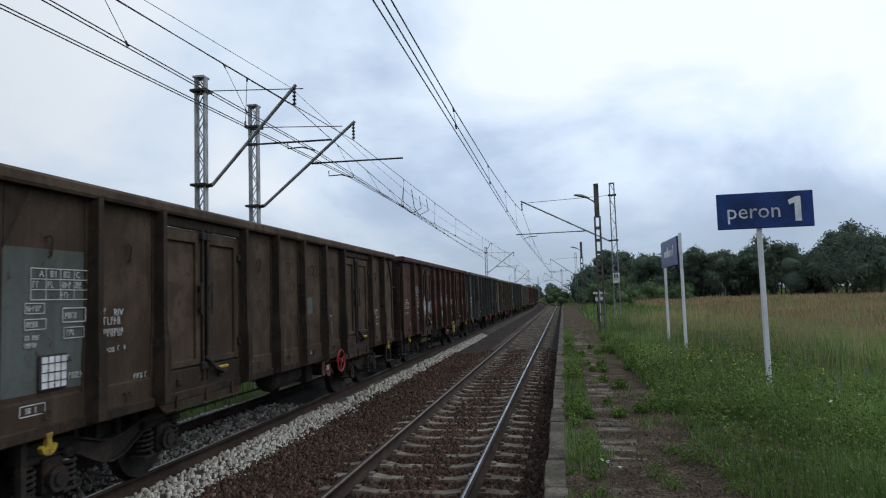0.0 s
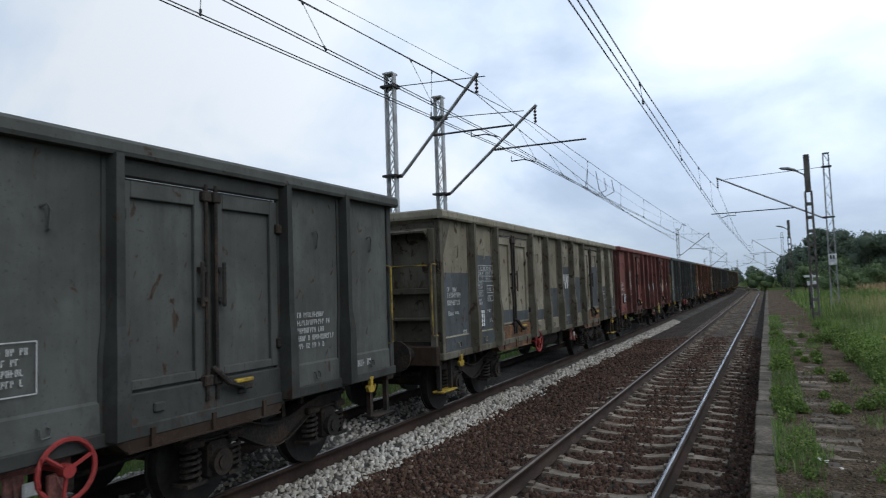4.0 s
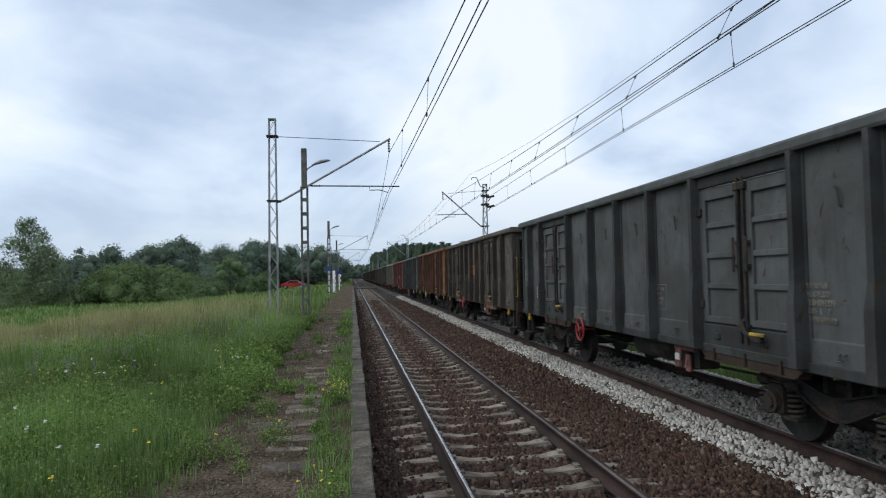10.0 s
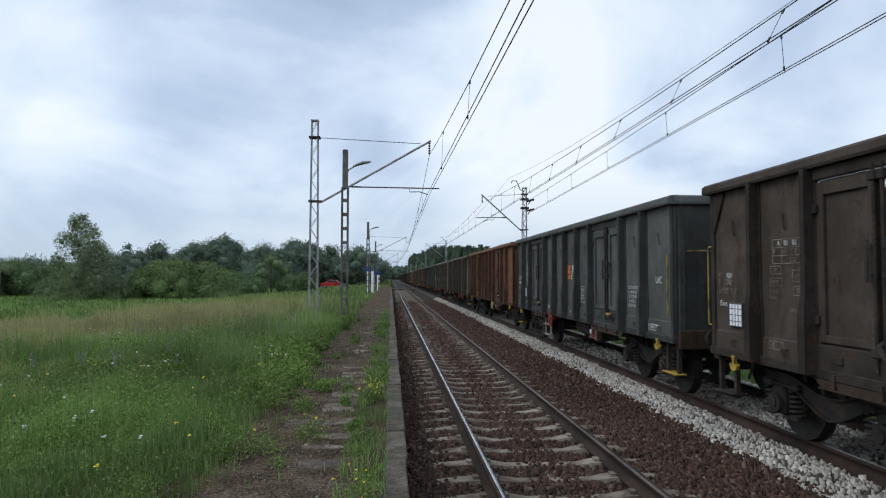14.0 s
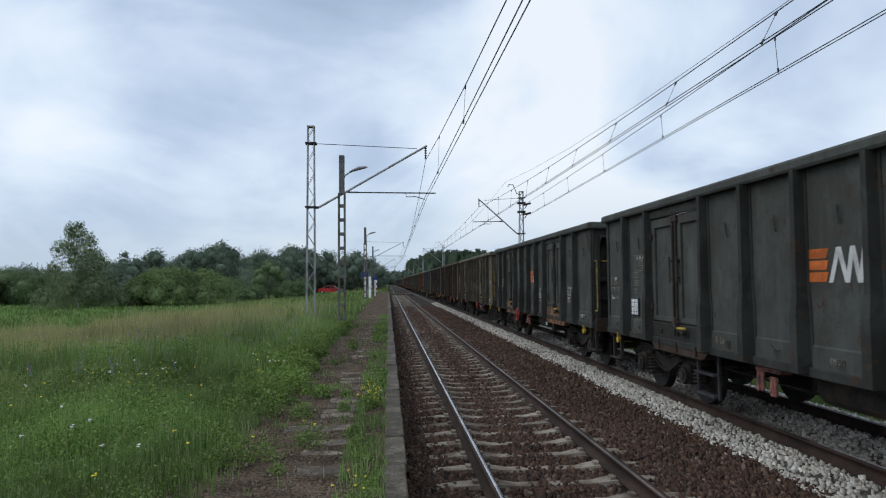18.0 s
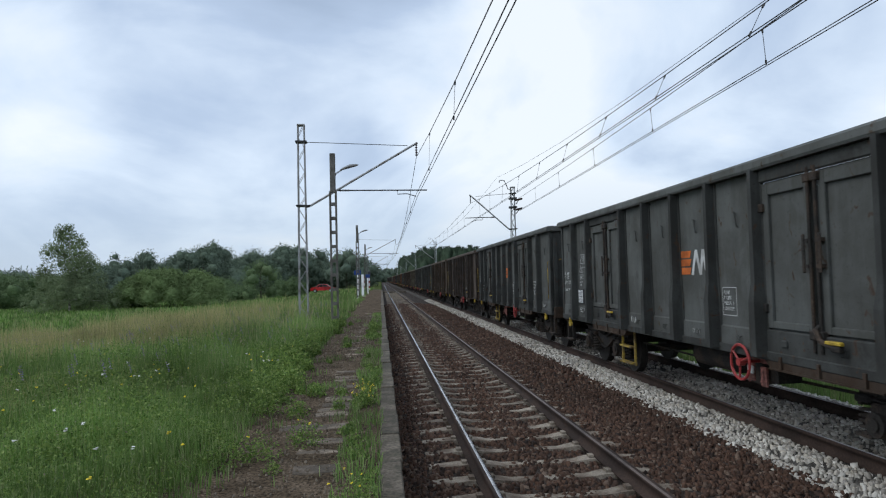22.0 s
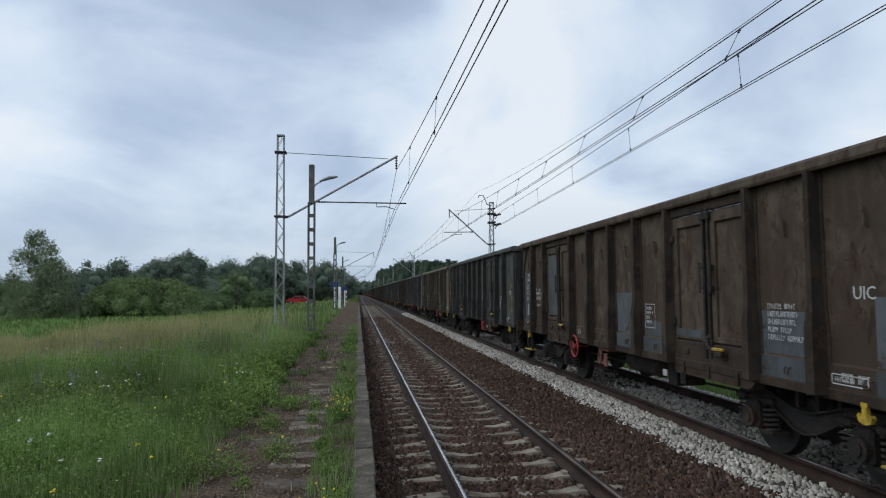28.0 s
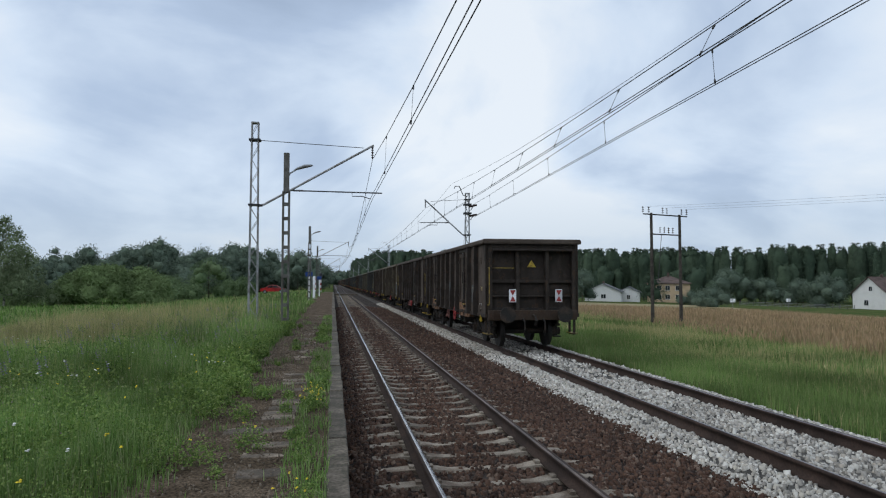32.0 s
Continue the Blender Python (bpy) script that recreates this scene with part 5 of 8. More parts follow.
def graffiti(w, i):
    g = Geo()
    base = WH + 0.041
    if i == 1:
        for y0, wd, z0, h, s in ((-1.05, 0.95, 1.75, 0.5, 1), (-1.05, 0.95, 1.25, 0.42, 2), (0.1, 0.9, 1.75, 0.5, 3), (1.22, 0.9, 1.7, 0.42, 4), (1.22, 0.9, 1.25, 0.4, 5), (4.3, 0.8, 1.6, 0.5, 6), (-2.85, 0.5, 1.5, 0.55, 7), (2.4, 0.6, 1.6, 0.5, 12)):
            scribble(g, y0, z0, wd, h, s, 6, 0.012)
        scribble(g, -4.0, 1.4, 0.8, 0.8, 9, 2, 0.035)
        part("sprayed_tags", g, SPRAY_WHITE, w, "white sprayed scribbles", at=(base, 0, 0))["kind"] = "stuff"
    elif i == 6:
        scribble(g, -2.1, 1.22, 0.7, 0.22, 31, 3, 0.02)
        part("sprayed_tags", g, SPRAY_WHITE, w, "white sprayed scribbles", at=(base, 0, 0))["kind"] = "stuff"
        for k, (y0, z0, ry, rz) in enumerate(((-0.58, 1.55, 0.45, 0.50), (0.56, 1.55, 0.46, 0.52))):
            a, b, c = Geo(), Geo(), Geo()
            blob(a, y0, z0, ry + 0.05, rz + 0.05, 0.0, k)
            blob(b, y0, z0 + 0.02, ry, rz, 0.002, k)
            for q in range(9):
                a0, a1 = 0.3 + q * 0.3, 0.3 + (q + 1) * 0.3
                stroke(c, y0 + ry * 0.75 * math.cos(a0), z0 + rz * 0.7 * math.sin(a0), y0 + ry * 0.75 * math.cos(a1), z0 + rz * 0.7 * math.sin(a1), 0.05, 0.004)
            o = part("sprayed_bubble", a, SPRAY_TEAL, w, "teal-rimmed sprayed bubble", at=(base, 0, 0))
            part("bubble_fill", b, SPRAY_WHITE, o)
            part("bubble_line", c, SPRAY_TEAL, o)
        for k in range(4):
            g = Geo()
            blob(g, 2.45 + k * 0.42, 1.75 + 0.1 * (k % 2), 0.24, 0.34, 0.0, k)
            scr = Geo()
            scribble(scr, 2.25 + k * 0.42, 1.55, 0.4, 0.4, 60 + k, 1, 0.03, 0.003)
            o = part("sprayed_letter_shape", g, SPRAY_CREAM, w, "cream sprayed shape", at=(base + 0.004, 0, 0))
            part("shape_line", scr, SPRAY_WHITE, o)
        for k in range(3):
            g = Geo()
            blob(g, 4.45 + k * 0.35, 1.9 - 0.1 * k, 0.2, 0.3, 0.0, k + 3)
            part("sprayed_letter_shape", g, SPRAY_WHITE, w, "white sprayed shape", at=(base, 0, 0))


def extras(w, i):
    for k, (y0, y1, z0, z1, c) in enumerate(PATCH.get(i, ())):
        leaf = 2.25 < abs((y0 + y1) / 2) < 4.2
        if z0 < 1.28 and not leaf:
            part("paint_patch", Geo().box(0, 0.0025, y0, y1, z0, min(z1, 1.272)), PATCH_MATS[c], w, "repainted patch", at=(WH + 0.0362, 0, 0))
        if z1 > 1.30:
            part("paint_patch", Geo().box(0, 0.0025, y0, y1, max(z0, 1.298) if not leaf else z0, z1), PATCH_MATS[c], w, "repainted patch", at=(WH + (0.0352 if leaf else 0.0205), 0, 0))
    if i in (1, 6):
        part("patch_lines", bars(bars(Geo(), -2.02, 1.80, 0.66, 0.06, 1, 0, 71), -1.95, 1.66, 0.5, 0.11, 2, 0, 72), MARKING, w, "small white stencilled lines", at=(WH + 0.0245, 0, 0))["kind"] = "stuff"
        graffiti(w, i)
    if i == 12:
        o = part("warning_plate", Geo().cbox(0.62, 0.98, 6.465, 6.48, 2.30, 2.82, 0.004), PATCH_MATS["g"], w, "grey plate with a blue warning panel")
        part("panel", Geo().box(0.70, 0.90, 6.481, 6.484, 2.36, 2.58), SIGN_BLUE, o)
    if i in (5, 11, 12, 14, 17, 26, 28, 29, 30):
        part("approval_word", APPROVAL, None, w, "white stencilled word", at=pose(WH + 0.0245, 5.86, 1.95, 90, 0, 90))
        part("data_strip", bars(outline(Geo(), 5.42, 1.10, 0.46, 0.09, 0.010), 5.46, 1.12, 0.38, 0.05, 1, 0, i), MARKING, w, at=(WH + 0.0395, 0, 0))["kind"] = "stuff"
    if i in LADDER:
        g = Geo()
        for y in (-2.78, -2.16):
            g.cbox(1.30, 1.34, y - 0.022, y + 0.022, 0.30, 1.0, 0.006)
        la = part("side_ladder", g, LADDER[i], w, "two-rung side ladder")
        for z in (0.32, 0.62):
            part("rung", Geo().cbox(1.29, 1.40, -2.76, -2.18, z, z + 0.035, 0.006), LADDER[i], la)
    if i == 8:
        o = part("notice", Geo().box(0, 0.003, 0.30, 0.64, 1.52, 1.88), SIGN_BLUE, w, "blue and white printed notice", at=(WH + 0.0205, 0, 0))
        part("notice_print", Geo().box(0.0035, 0.0045, 0.33, 0.44, 1.70, 1.84).box(0.0035, 0.0045, 0.48, 0.61, 1.56, 1.68).box(0.0035, 0.0045, 0.36, 0.58, 1.535, 1.55), SPRAY_WHITE, o)
        part("small_notice", Geo().box(0, 0.003, -0.34, -0.10, 1.06, 1.25), SPRAY_WHITE, w, "small white notice", at=(WH + 0.0365, 0, 0))
    if i in (1, 6, 8):
        part("side_step", Geo().tube([(1.36, -2.75, 0.98), (1.36, -2.75, 0.42), (1.36, -2.70, 0.38), (1.36, -2.08, 0.38), (1.36, -2.03, 0.42), (1.36, -2.03, 0.98)], 0.026, 6), POST_GRIME_SHADE["brown"], w, "bent bar step under the side door")
    if i in (5, 11, 12, 14, 26, 29, 30, 31, 32):
        for o in w.children_recursive:
            if o.name.startswith("tread"):
                o.material_slots[0].link = "OBJECT"
                o.material_slots[0].material = YELLOW if i != 32 else GRAB
    if i == 32:
        for o in w.children_recursive:
            if o.name.startswith("tread"):
                o.material_slots[0].link = "OBJECT"
                o.material_slots[0].material = GRAB
        for x in (0.62, -0.82):
            o = part("tail_board", Geo().cbox(x - 0.11, x + 0.11, 6.475, 6.50, 1.40, 1.78, 0.006), SIGN_WHITE, w, "white tail board with red triangles")
            part("red_triangle", Geo().prism([(x - 0.09, 1.42), (x + 0.09, 1.42), (x, 1.585)], "y", 6.501, 6.505), RED, o)
            part("red_triangle", Geo().prism([(x - 0.09, 1.76), (x, 1.595), (x + 0.09, 1.76)], "y", 6.501, 6.505), RED, o)
        part("end_emblem", Geo().prism([(-0.14, 2.45), (0.14, 2.45), (0, 2.66)], "y", 6.385, 6.389), YELLOW, w, "faded yellow triangle")
        part("approval_word", text_mesh("UIC", 0.16, PALE_YELLOW, "approval_word", 0.001), None, w, "pale stencilled word", at=pose(WH + 0.0225, 5.86, 1.80, 90, 0, 90))
        part("data_strip", outline(Geo(), 5.42, 1.24, 0.42, 0.09, 0.012), MARKING, w, at=(WH + 0.0225, 0, 0))


APPROVAL = text_mesh("UIC", 0.17, MARKING, "approval_word", 0.001)
WORN_TEXT = (9, 10, 11, 12, 13, 15, 16, 19, 21, 31, 32)
SWAPPED = (0, 16, 17, 18, 20, 25, 27, 29, 30, 31, 32)      # load table in the end bay, number in the next
LADDER = {7: GRAB_PALE, 14: GRAB_PALE, 19: DARK_STEEL, 22: GRAB, 23: GRAB, 24: YELLOW}


def travelled(t):
    """Metres that the train has gone since the start: it slows a little."""
    return 3.256e-4 * t ** 3 - 0.06142 * t ** 2 + 16.838 * t - 0.252


def repaint(w, key, sill_rust):
    for o in w.children_recursive:
        if o.type == "MESH" and o.material_slots and o.material_slots[0].link == "OBJECT":
            rusty = sill_rust and o.name.startswith(("door_sill", "sill_channel"))
            # posts, frames and end walls take the set with shade in its colour
            o.material_slots[0].material = RUSTY if rusty else CHANNEL if o.name.startswith(("sill_channel", "headstock")) else POST_GRIME_SHADE[key] if o.name.startswith(("post", "door_lintel", "corner_post", "end_", "cross_rib", "door_sill", "sole_bar")) else PAINT[key]


def train():
    bodies = {k: wagon_template(k) for k in (T, R, C)}
    texts = [lettering(k * 20).mesh("lettering", MARKING) for k in range(4)] + [lettering(k, 1.09).mesh("lettering", MARKING) for k in (200, 220)]
    l1, l2 = Geo(), Geo()
    logo(l1, l2)
    l1, l2 = l1.mesh("emblem_block", MARK_ORANGE), l2.mesh("emblem_strokes", MARKING)
    words = text_mesh("Eaos", 0.105, MARKING, "type_word", 0.001)
    heads = text_mesh("RIV", 0.105, MARKING, "regime_word", 0.001)
    table = text_mesh("A   B1   B2   C", 0.085, MARKING, "table_heads", 0.001)
    made = {}
    yellow_wheel = [o for o in bodies[T].children if o.name.startswith("hand_wheel")][0].data.copy()
    yellow_wheel.materials[0] = PALE_YELLOW
    for i in sorted(ROW):
        key, body, lg, sill, shift, wheel = ROW[i]
        w = copy_thing(bodies[body], pose(T2, 0, 0))
        repaint(w, key, sill)
        tagged(w, "%s open goods wagon with double side doors" % WORDS[key])
        sw = 1.09 if i in SWAPPED else 0.0
        o = part("lettering", texts[4 + i % 2 if sw else i % 4], None, w, "worn stencilled data" if i in WORN_TEXT else "white stencilled data", at=(WH + 0.0385, 0, 0))
        o["kind"] = "stuff"
        if i in WORN_TEXT:
            linked(o, MARKING_WORN)
        if i >= 0:
            part("type_word", words, None, w, "white stencilled type word", at=pose(WH + 0.0375, -6.13 + sw, 1.65, 90, 0, 90))
            part("regime_word", heads, None, w, "white stencilled word", at=pose(WH + 0.0375, -5.97 + sw, 2.02, 90, 0, 90))
            part("table_heads", table, None, w, "white stencilled letters", at=pose(WH + 0.0375, -4.61 - sw, 2.39, 90, 0, 90))
        if lg:
            part("emblem_block", l1, None, w, "orange painted block", at=(WH + 0.0225, 0.45, 0))
            part("emblem_strokes", l2, None, w, "white slanted strokes", at=(WH + 0.0225, 0.45, 0))
        for o in w.children:
            if o.name.startswith("hand_wheel"):
                o.location.y = wheel
                if i in (1, 6, 8, 13):
                    o.data = yellow_wheel
                    o["label"] = "yellow brake hand wheel"
            elif o.name.startswith("brake_lever") and i in (18, 19, 20, 21, 22, 25, 29, 30, 31, 32):
                o.location.y = -1.25
            elif o.name.startswith("air_tank") and i in (8, 13):
                linked(o, PAINT["brown"])
        if i in SWAPPED or i in (6, 8, 13, 15, 21):
            for o in w.children:
                if o.name.startswith("card_holder"):
                    o.location.y -= 0.85
        extras(w, i)
        if i < -1:
            for o in w.children_recursive:
                if o.name.startswith(("hinge", "handle", "lashing_hook", "coil_spring", "card", "holder_grid", "latch_tip", "brake_hose", "coupling", "lettering", "tread")):
                    bpy.data.objects.remove(o)
        made[i] = w
    for o in bodies.values():
        for q in (*o.children_recursive, o):
            bpy.data.objects.remove(q)
    return made


WAGONS = train()


def motions():
    """The train runs from north to south, slowing a little."""
    for i, w in WAGONS.items():
        rows = []
        for k in range(17):
            t = k * 2.0
            s = 14.04 * (i - 0.5) + 18.35 + ROW[i][4] - travelled(t)
            p, a = along(s, T2)
            rows.append((t, pose(p.x, p.y, p.z, 0, 0, a)))
        walk(w, rows)

# ================= overhead line, lamps, signs =================
def lattice(t, x, y, z0, z1, w0, w1, material, step=0.46, heavy=False):
    """Four angle irons that taper upwards, laced on all sides."""
    if heavy:
        # two pressed channels joined by flat lacing
        for q in (-1, 1):
            ch = Geo().cbox(x + q * 0.125 - 0.030, x + q * 0.125 + 0.030, y - 0.09, y + 0.09, z0, z1, 0.010)
            part("channel", ch, material, t)
        g = Geo()
        n = int((z1 - z0) / 0.34)
        for i in range(n):
            za, zb = z0 + (z1 - z0) * i / n, z0 + (z1 - z0) * (i + 1) / n
            s = 1 if i % 2 else -1
            for q in (-1, 1):
                g.tube([(x - s * 0.10, y + q * 0.08, za), (x + s * 0.10, y + q * 0.08, zb)], 0.016, 4, cap=False)
    else:
        for sx in (-1, 1):
            for sy in (-1, 1):
                part("leg", Geo().tube([(x + sx * w0 / 2, y + sy * w0 / 2, z0), (x + sx * w1 / 2, y + sy * w1 / 2, z1)], 0.030, 4), material, t)
        g = Geo()
        n = int((z1 - z0) / step)
        for i in range(n):
            za, zb = z0 + (z1 - z0) * i / n, z0 + (z1 - z0) * (i + 1) / n
            wa, wb = [w0 + (w1 - w0) * k / n for k in (i, i + 1)]
            s = 1 if i % 2 else -1
            for q in (-1, 1):
                g.tube([(x - s * wa / 2, y + q * wa / 2, za), (x + s * wb / 2, y + q * wb / 2, zb)], 0.012, 4, cap=False)
                g.tube([(x + q * wa / 2, y - s * wa / 2, za), (x + q * wb / 2, y + s * wb / 2, zb)], 0.012, 4, cap=False)
    part("lacing", g, material, t)["kind"] = "stuff"
    part("footing", Geo().cbox(x - 0.35, x + 0.35, y - 0.35, y + 0.35, z0 - 0.5, z0 + 0.12, 0.03), CONCRETE, t)
    part("top_cap", Geo().box(x - w1 / 2 - 0.03, x + w1 / 2 + 0.03, y - w1 / 2 - 0.03, y + w1 / 2 + 0.03, z1 - 0.05, z1), material, t)


def insulator(g, a, b, n=4, r=0.055):
    a, b = Vector(a), Vector(b)
    g.tube([a, b], 0.022, 6)
    d = (b - a).normalized()
    for i in range(n):
        c = a.lerp(b, (i + 0.5) / n)
        g.tube([c - d * 0.018, c + d * 0.018], r, 10)


def arm_mast(x, y, wire, z_top=8.25, z_root=5.0, z_tip=7.5, z_con=5.30, base=0.2, heavy=False, label="galvanised lattice overhead line mast with a tubular cantilever", anchor=False, head=0.0, short=0.0, reach=0.0, lift=0.0):
    """A mast with its cantilever, shortened by short; its steady tube is carried on by reach and lifted by lift; wire is the side position of the contact wire. Returns where the messenger and the contact wire hang."""
    t = thing("overhead_line_mast", label, "line mast", "overhead line masts", at=Matrix.Identity(4))
    p, a = along(y)
    s = 1 if wire < x else -1          # the arm points from the mast towards the track
    w0, w1 = (0.34, 0.26) if heavy else (0.34, 0.24)
    lattice(t, x, y, base, z_top, w0, w1, PALE_STEEL if heavy else STEEL, heavy=heavy)
    tip, root = (wire - s * 0.10 + s * short, y, z_tip), (x - s * 0.32, y, z_root)
    ins = Geo()
    insulator(ins, (x - s * 0.14, y, z_root - 0.03), root)
    part("root_insulator", ins, CERAMIC, t)
    part("cantilever", Geo().tube([root, tip], 0.045, 8), STEEL, t)
    tie = Geo().tube([(x - s * 0.15, y, z_tip + 0.05), (wire + s * 0.30, y, z_tip - 0.12)], 0.014, 5)
    part("tie_rod", tie, DARK_STEEL, t)
    for z in (z_root, z_tip + 0.05):
        part("bracket", Geo().box(x - 0.22, x + 0.22, y - 0.20, y + 0.20, z - 0.03, z + 0.03), DARK_STEEL, t)
    f = (z_con + 0.30 - z_root) / (z_tip - z_root)
    st0 = Vector(root).lerp(Vector(tip), f)
    st0.z += lift
    st0.x -= s * lift * 1.1
    st1 = Vector((wire - s * (0.45 + reach), y, z_con + 0.27 + lift))
    g = Geo().tube([st0, st1], 0.026, 6)
    part("steady_tube", g, DARK_STEEL, t)
    ins = Geo()
    insulator(ins, st0.lerp(st1, 0.03), st0.lerp(st1, 0.14), 4, 0.045)
    part("tube_insulator", ins, CERAMIC, t)
    g = Geo().tube([(wire + s * 0.75, y, z_con + 0.28), (wire + s * 0.75, y, z_con + 0.12), (wire + s * 0.35, y, z_con + 0.13), (wire, y, z_con + 0.02)], 0.018, 6)
    part("steady_arm", g, DARK_STEEL, t)
    ins = Geo()
    insulator(ins, (wire - s * 0.05 + s * short, y, z_tip - 0.05), (wire - s * 0.05 + s * short, y, z_tip - 0.55), 5, 0.05)
    part("messenger_insulator", ins, CERAMIC, t)
    if head:
        g = Geo().tube([(x, y, z_top - 0.25), (x - s * 0.3, y, z_top - 0.15), (x - s * 0.55, y, z_top + 0.45), (x - s * 0.85, y, z_top + 0.45), (x - s * 0.9, y, z_top + 0.3)], 0.03, 6)
        part("earth_wire_bracket", g, DARK_STEEL, t)
    if anchor:
        for dz, q in ((7.12, 0.0), (6.48, 0.15)):
            ins = Geo()
            insulator(ins, (x + s * 0.15, y + 0.1, dz), (x + s * 0.45, y + 0.9, dz + 0.02), 5, 0.075)
            ins.tube([(x + s * 0.2, y + 0.1, dz - 0.25), (x + s * 0.42, y + 0.25, dz + 0.1)], 0.03, 6)
            part("strain_insulator", ins, CERAMIC, t)
        for z in (6.6, 7.2):
            part("strain_clamp", Geo().box(x - 0.25, x + 0.25, y - 0.22, y + 0.22, z, z + 0.12), DARK_STEEL, t)
        g = Geo().tube([(x, y + 0.3, 6.6), (x, y + 1.6, 0.0)], 0.012, 4).tube([(x + 0.1, y - 0.3, 6.6), (x + 0.1, y - 1.6, 0.0)], 0.012, 4)
        part("stay", g, DARK_STEEL, t)
    if y > CURVE_Y:
        p, a = along(y, 0)
        m = Matrix.Translation(p) @ Matrix.Rotation(radians(a), 4, "Z") @ Matrix.Translation((0, -y, 0))
        t.matrix_basis = m
    return (wire - s * 0.05 + s * short, y, z_tip - 0.58), (wire, y, z_con)


def run_wires(label, spans, mess, cont, sag=0.75, step=6.0, pair=0.045):
    """A messenger and a pair of contact wires over the supports, with droppers between them. spans: rows of y; mess and cont: places."""
    t = thing("overhead_wires", label, "overhead wire", "overhead wires")
    gd = Geo()
    for (m0, c0), (m1, c1) in zip(zip(mess, cont), zip(mess[1:], cont[1:])):
        n = max(4, int(abs(m1[1] - m0[1]) / step))
        pm, pc = [], []
        for i in range(n + 1):
            f = i / n
            b = 4 * f * (1 - f)
            y = m0[1] + (m1[1] - m0[1]) * f
            q = along(y, m0[0] + (m1[0] - m0[0]) * f, m0[2] + (m1[2] - m0[2]) * f - sag * b)[0]
            k = along(y, c0[0] + (c1[0] - c0[0]) * f, c0[2] + (c1[2] - c0[2]) * f - 0.03 * b)[0]
            pm.append(q); pc.append(k)
            if 0 < i < n:
                gd.tube([q, k], 0.006, 4, cap=False)
                gd.tube([k, k + (q - k).normalized() * 0.09], 0.020, 5)
                gd.tube([q, q - (q - k).normalized() * 0.08], 0.020, 5)
        part("messenger_wire", Geo().tube(pm, 0.0105, 5, cap=False), WIRE, t)
        for d in (-pair, pair):
            part("contact_wire", Geo().tube([v + Vector((d, 0, 0)) for v in pc], 0.0095, 5, cap=False), WIRE, t)
    part("droppers", gd, WIRE, t)["kind"] = "stuff"


def overhead_line():
    # near track: masts behind the platform
    m, c = [], []
    for i, y in enumerate((358, 294, 230, 166, 102, 38.3, -26.6, -90.6, -154.6, -218.6, -282.6, -346.6)):
        a, b = arm_mast(3.05 if y < 100 else 2.2, y, T1 + (0.31 if i % 2 == 0 else -0.2), base=0.1 if y < 100 else -0.5)
        m.append(a); c.append(b)
    run_wires("messenger and contact wires over the platform track", None, m, c, 1.28)
    # far track: masts on the west side; two line sections overlap beside the platform
    lab = "pale steel lattice mast with an inclined cantilever"
    mS, cS, mN, cN = [], [], [], []
    for i, y in enumerate((-44.0, -108, -172, -236, -300, -364)):
        a, b = arm_mast(-8.95, y, T2 + (-0.2 if i % 2 == 0 else 0.2), 8.05, 5.2, 7.55, 5.72 if i == 0 else 5.4, -0.6, True, lab, anchor=i == 0, head=0.9)
        mS.append(a); cS.append(b)
    a, b = arm_mast(-9.25, 16.1, -6.05, 8.2, 5.25, 7.75, 5.95, -0.6, True, lab, short=0.6)
    mS.insert(0, a); cS.insert(0, b)
    mS.insert(0, (-9.1, 80.0, 7.2)); cS.insert(0, (-9.1, 80.0, 6.7))
    a, b = arm_mast(-9.1, 18.9, -5.95, 8.2, 5.05, 7.45, 5.72, -0.6, True, lab, reach=1.1, lift=0.24)
    mN = [(-9.15, -43.2, 7.15), a]; cN = [(-9.2, -43.2, 6.34), b]
    for i, y in enumerate((82, 146, 210, 274)):
        a, b = arm_mast(-9.1, y, T2 + (-0.2 if i % 2 else 0.2), 8.2, 5.1, 7.5, 5.45, -0.6, True, lab, head=0.9)
        mN.append(a); cN.append(b)
    run_wires("overlapping wires of the southern line section", None, mS, cS, 0.72, 3.6)
    run_wires("overlapping wires of the northern line section", None, mN, cN, 0.30)
    # earth wire over the western mast heads
    t = thing("earth_wire", "thin earth wire strung along the western mast heads", "overhead wire")
    ys = [146, 82, 18.9, -44, -108, -172, -236, -300]
    for y0, y1 in zip(ys, ys[1:]):
        part("wire", Geo().tube([along(y0 + (y1 - y0) * k / 8, -7.9, 8.68 - 4.8 * (k / 8) * (1 - k / 8))[0] for k in range(9)], 0.007, 4, cap=False), WIRE, t)
    # jumper loops between the two sections
    g = Geo()
    for x, y, d in ((-5.75, 24.6, 0.0), (-5.6, 25.3, 0.2)):
        g.tube([(x, y, 6.35), (x - 0.2 + d, y + 0.4, 5.7), (x + 0.1, y + 0.9, 5.45), (x + 0.35, y + 1.5, 5.7), (x + 0.2, y + 1.9, 6.25)], 0.014, 5, cap=False)
    t2 = thing("jumper_cable", "looped jumper cable hanging between the overhead wires", "cable")
    part("loop", g, WIRE, t2)


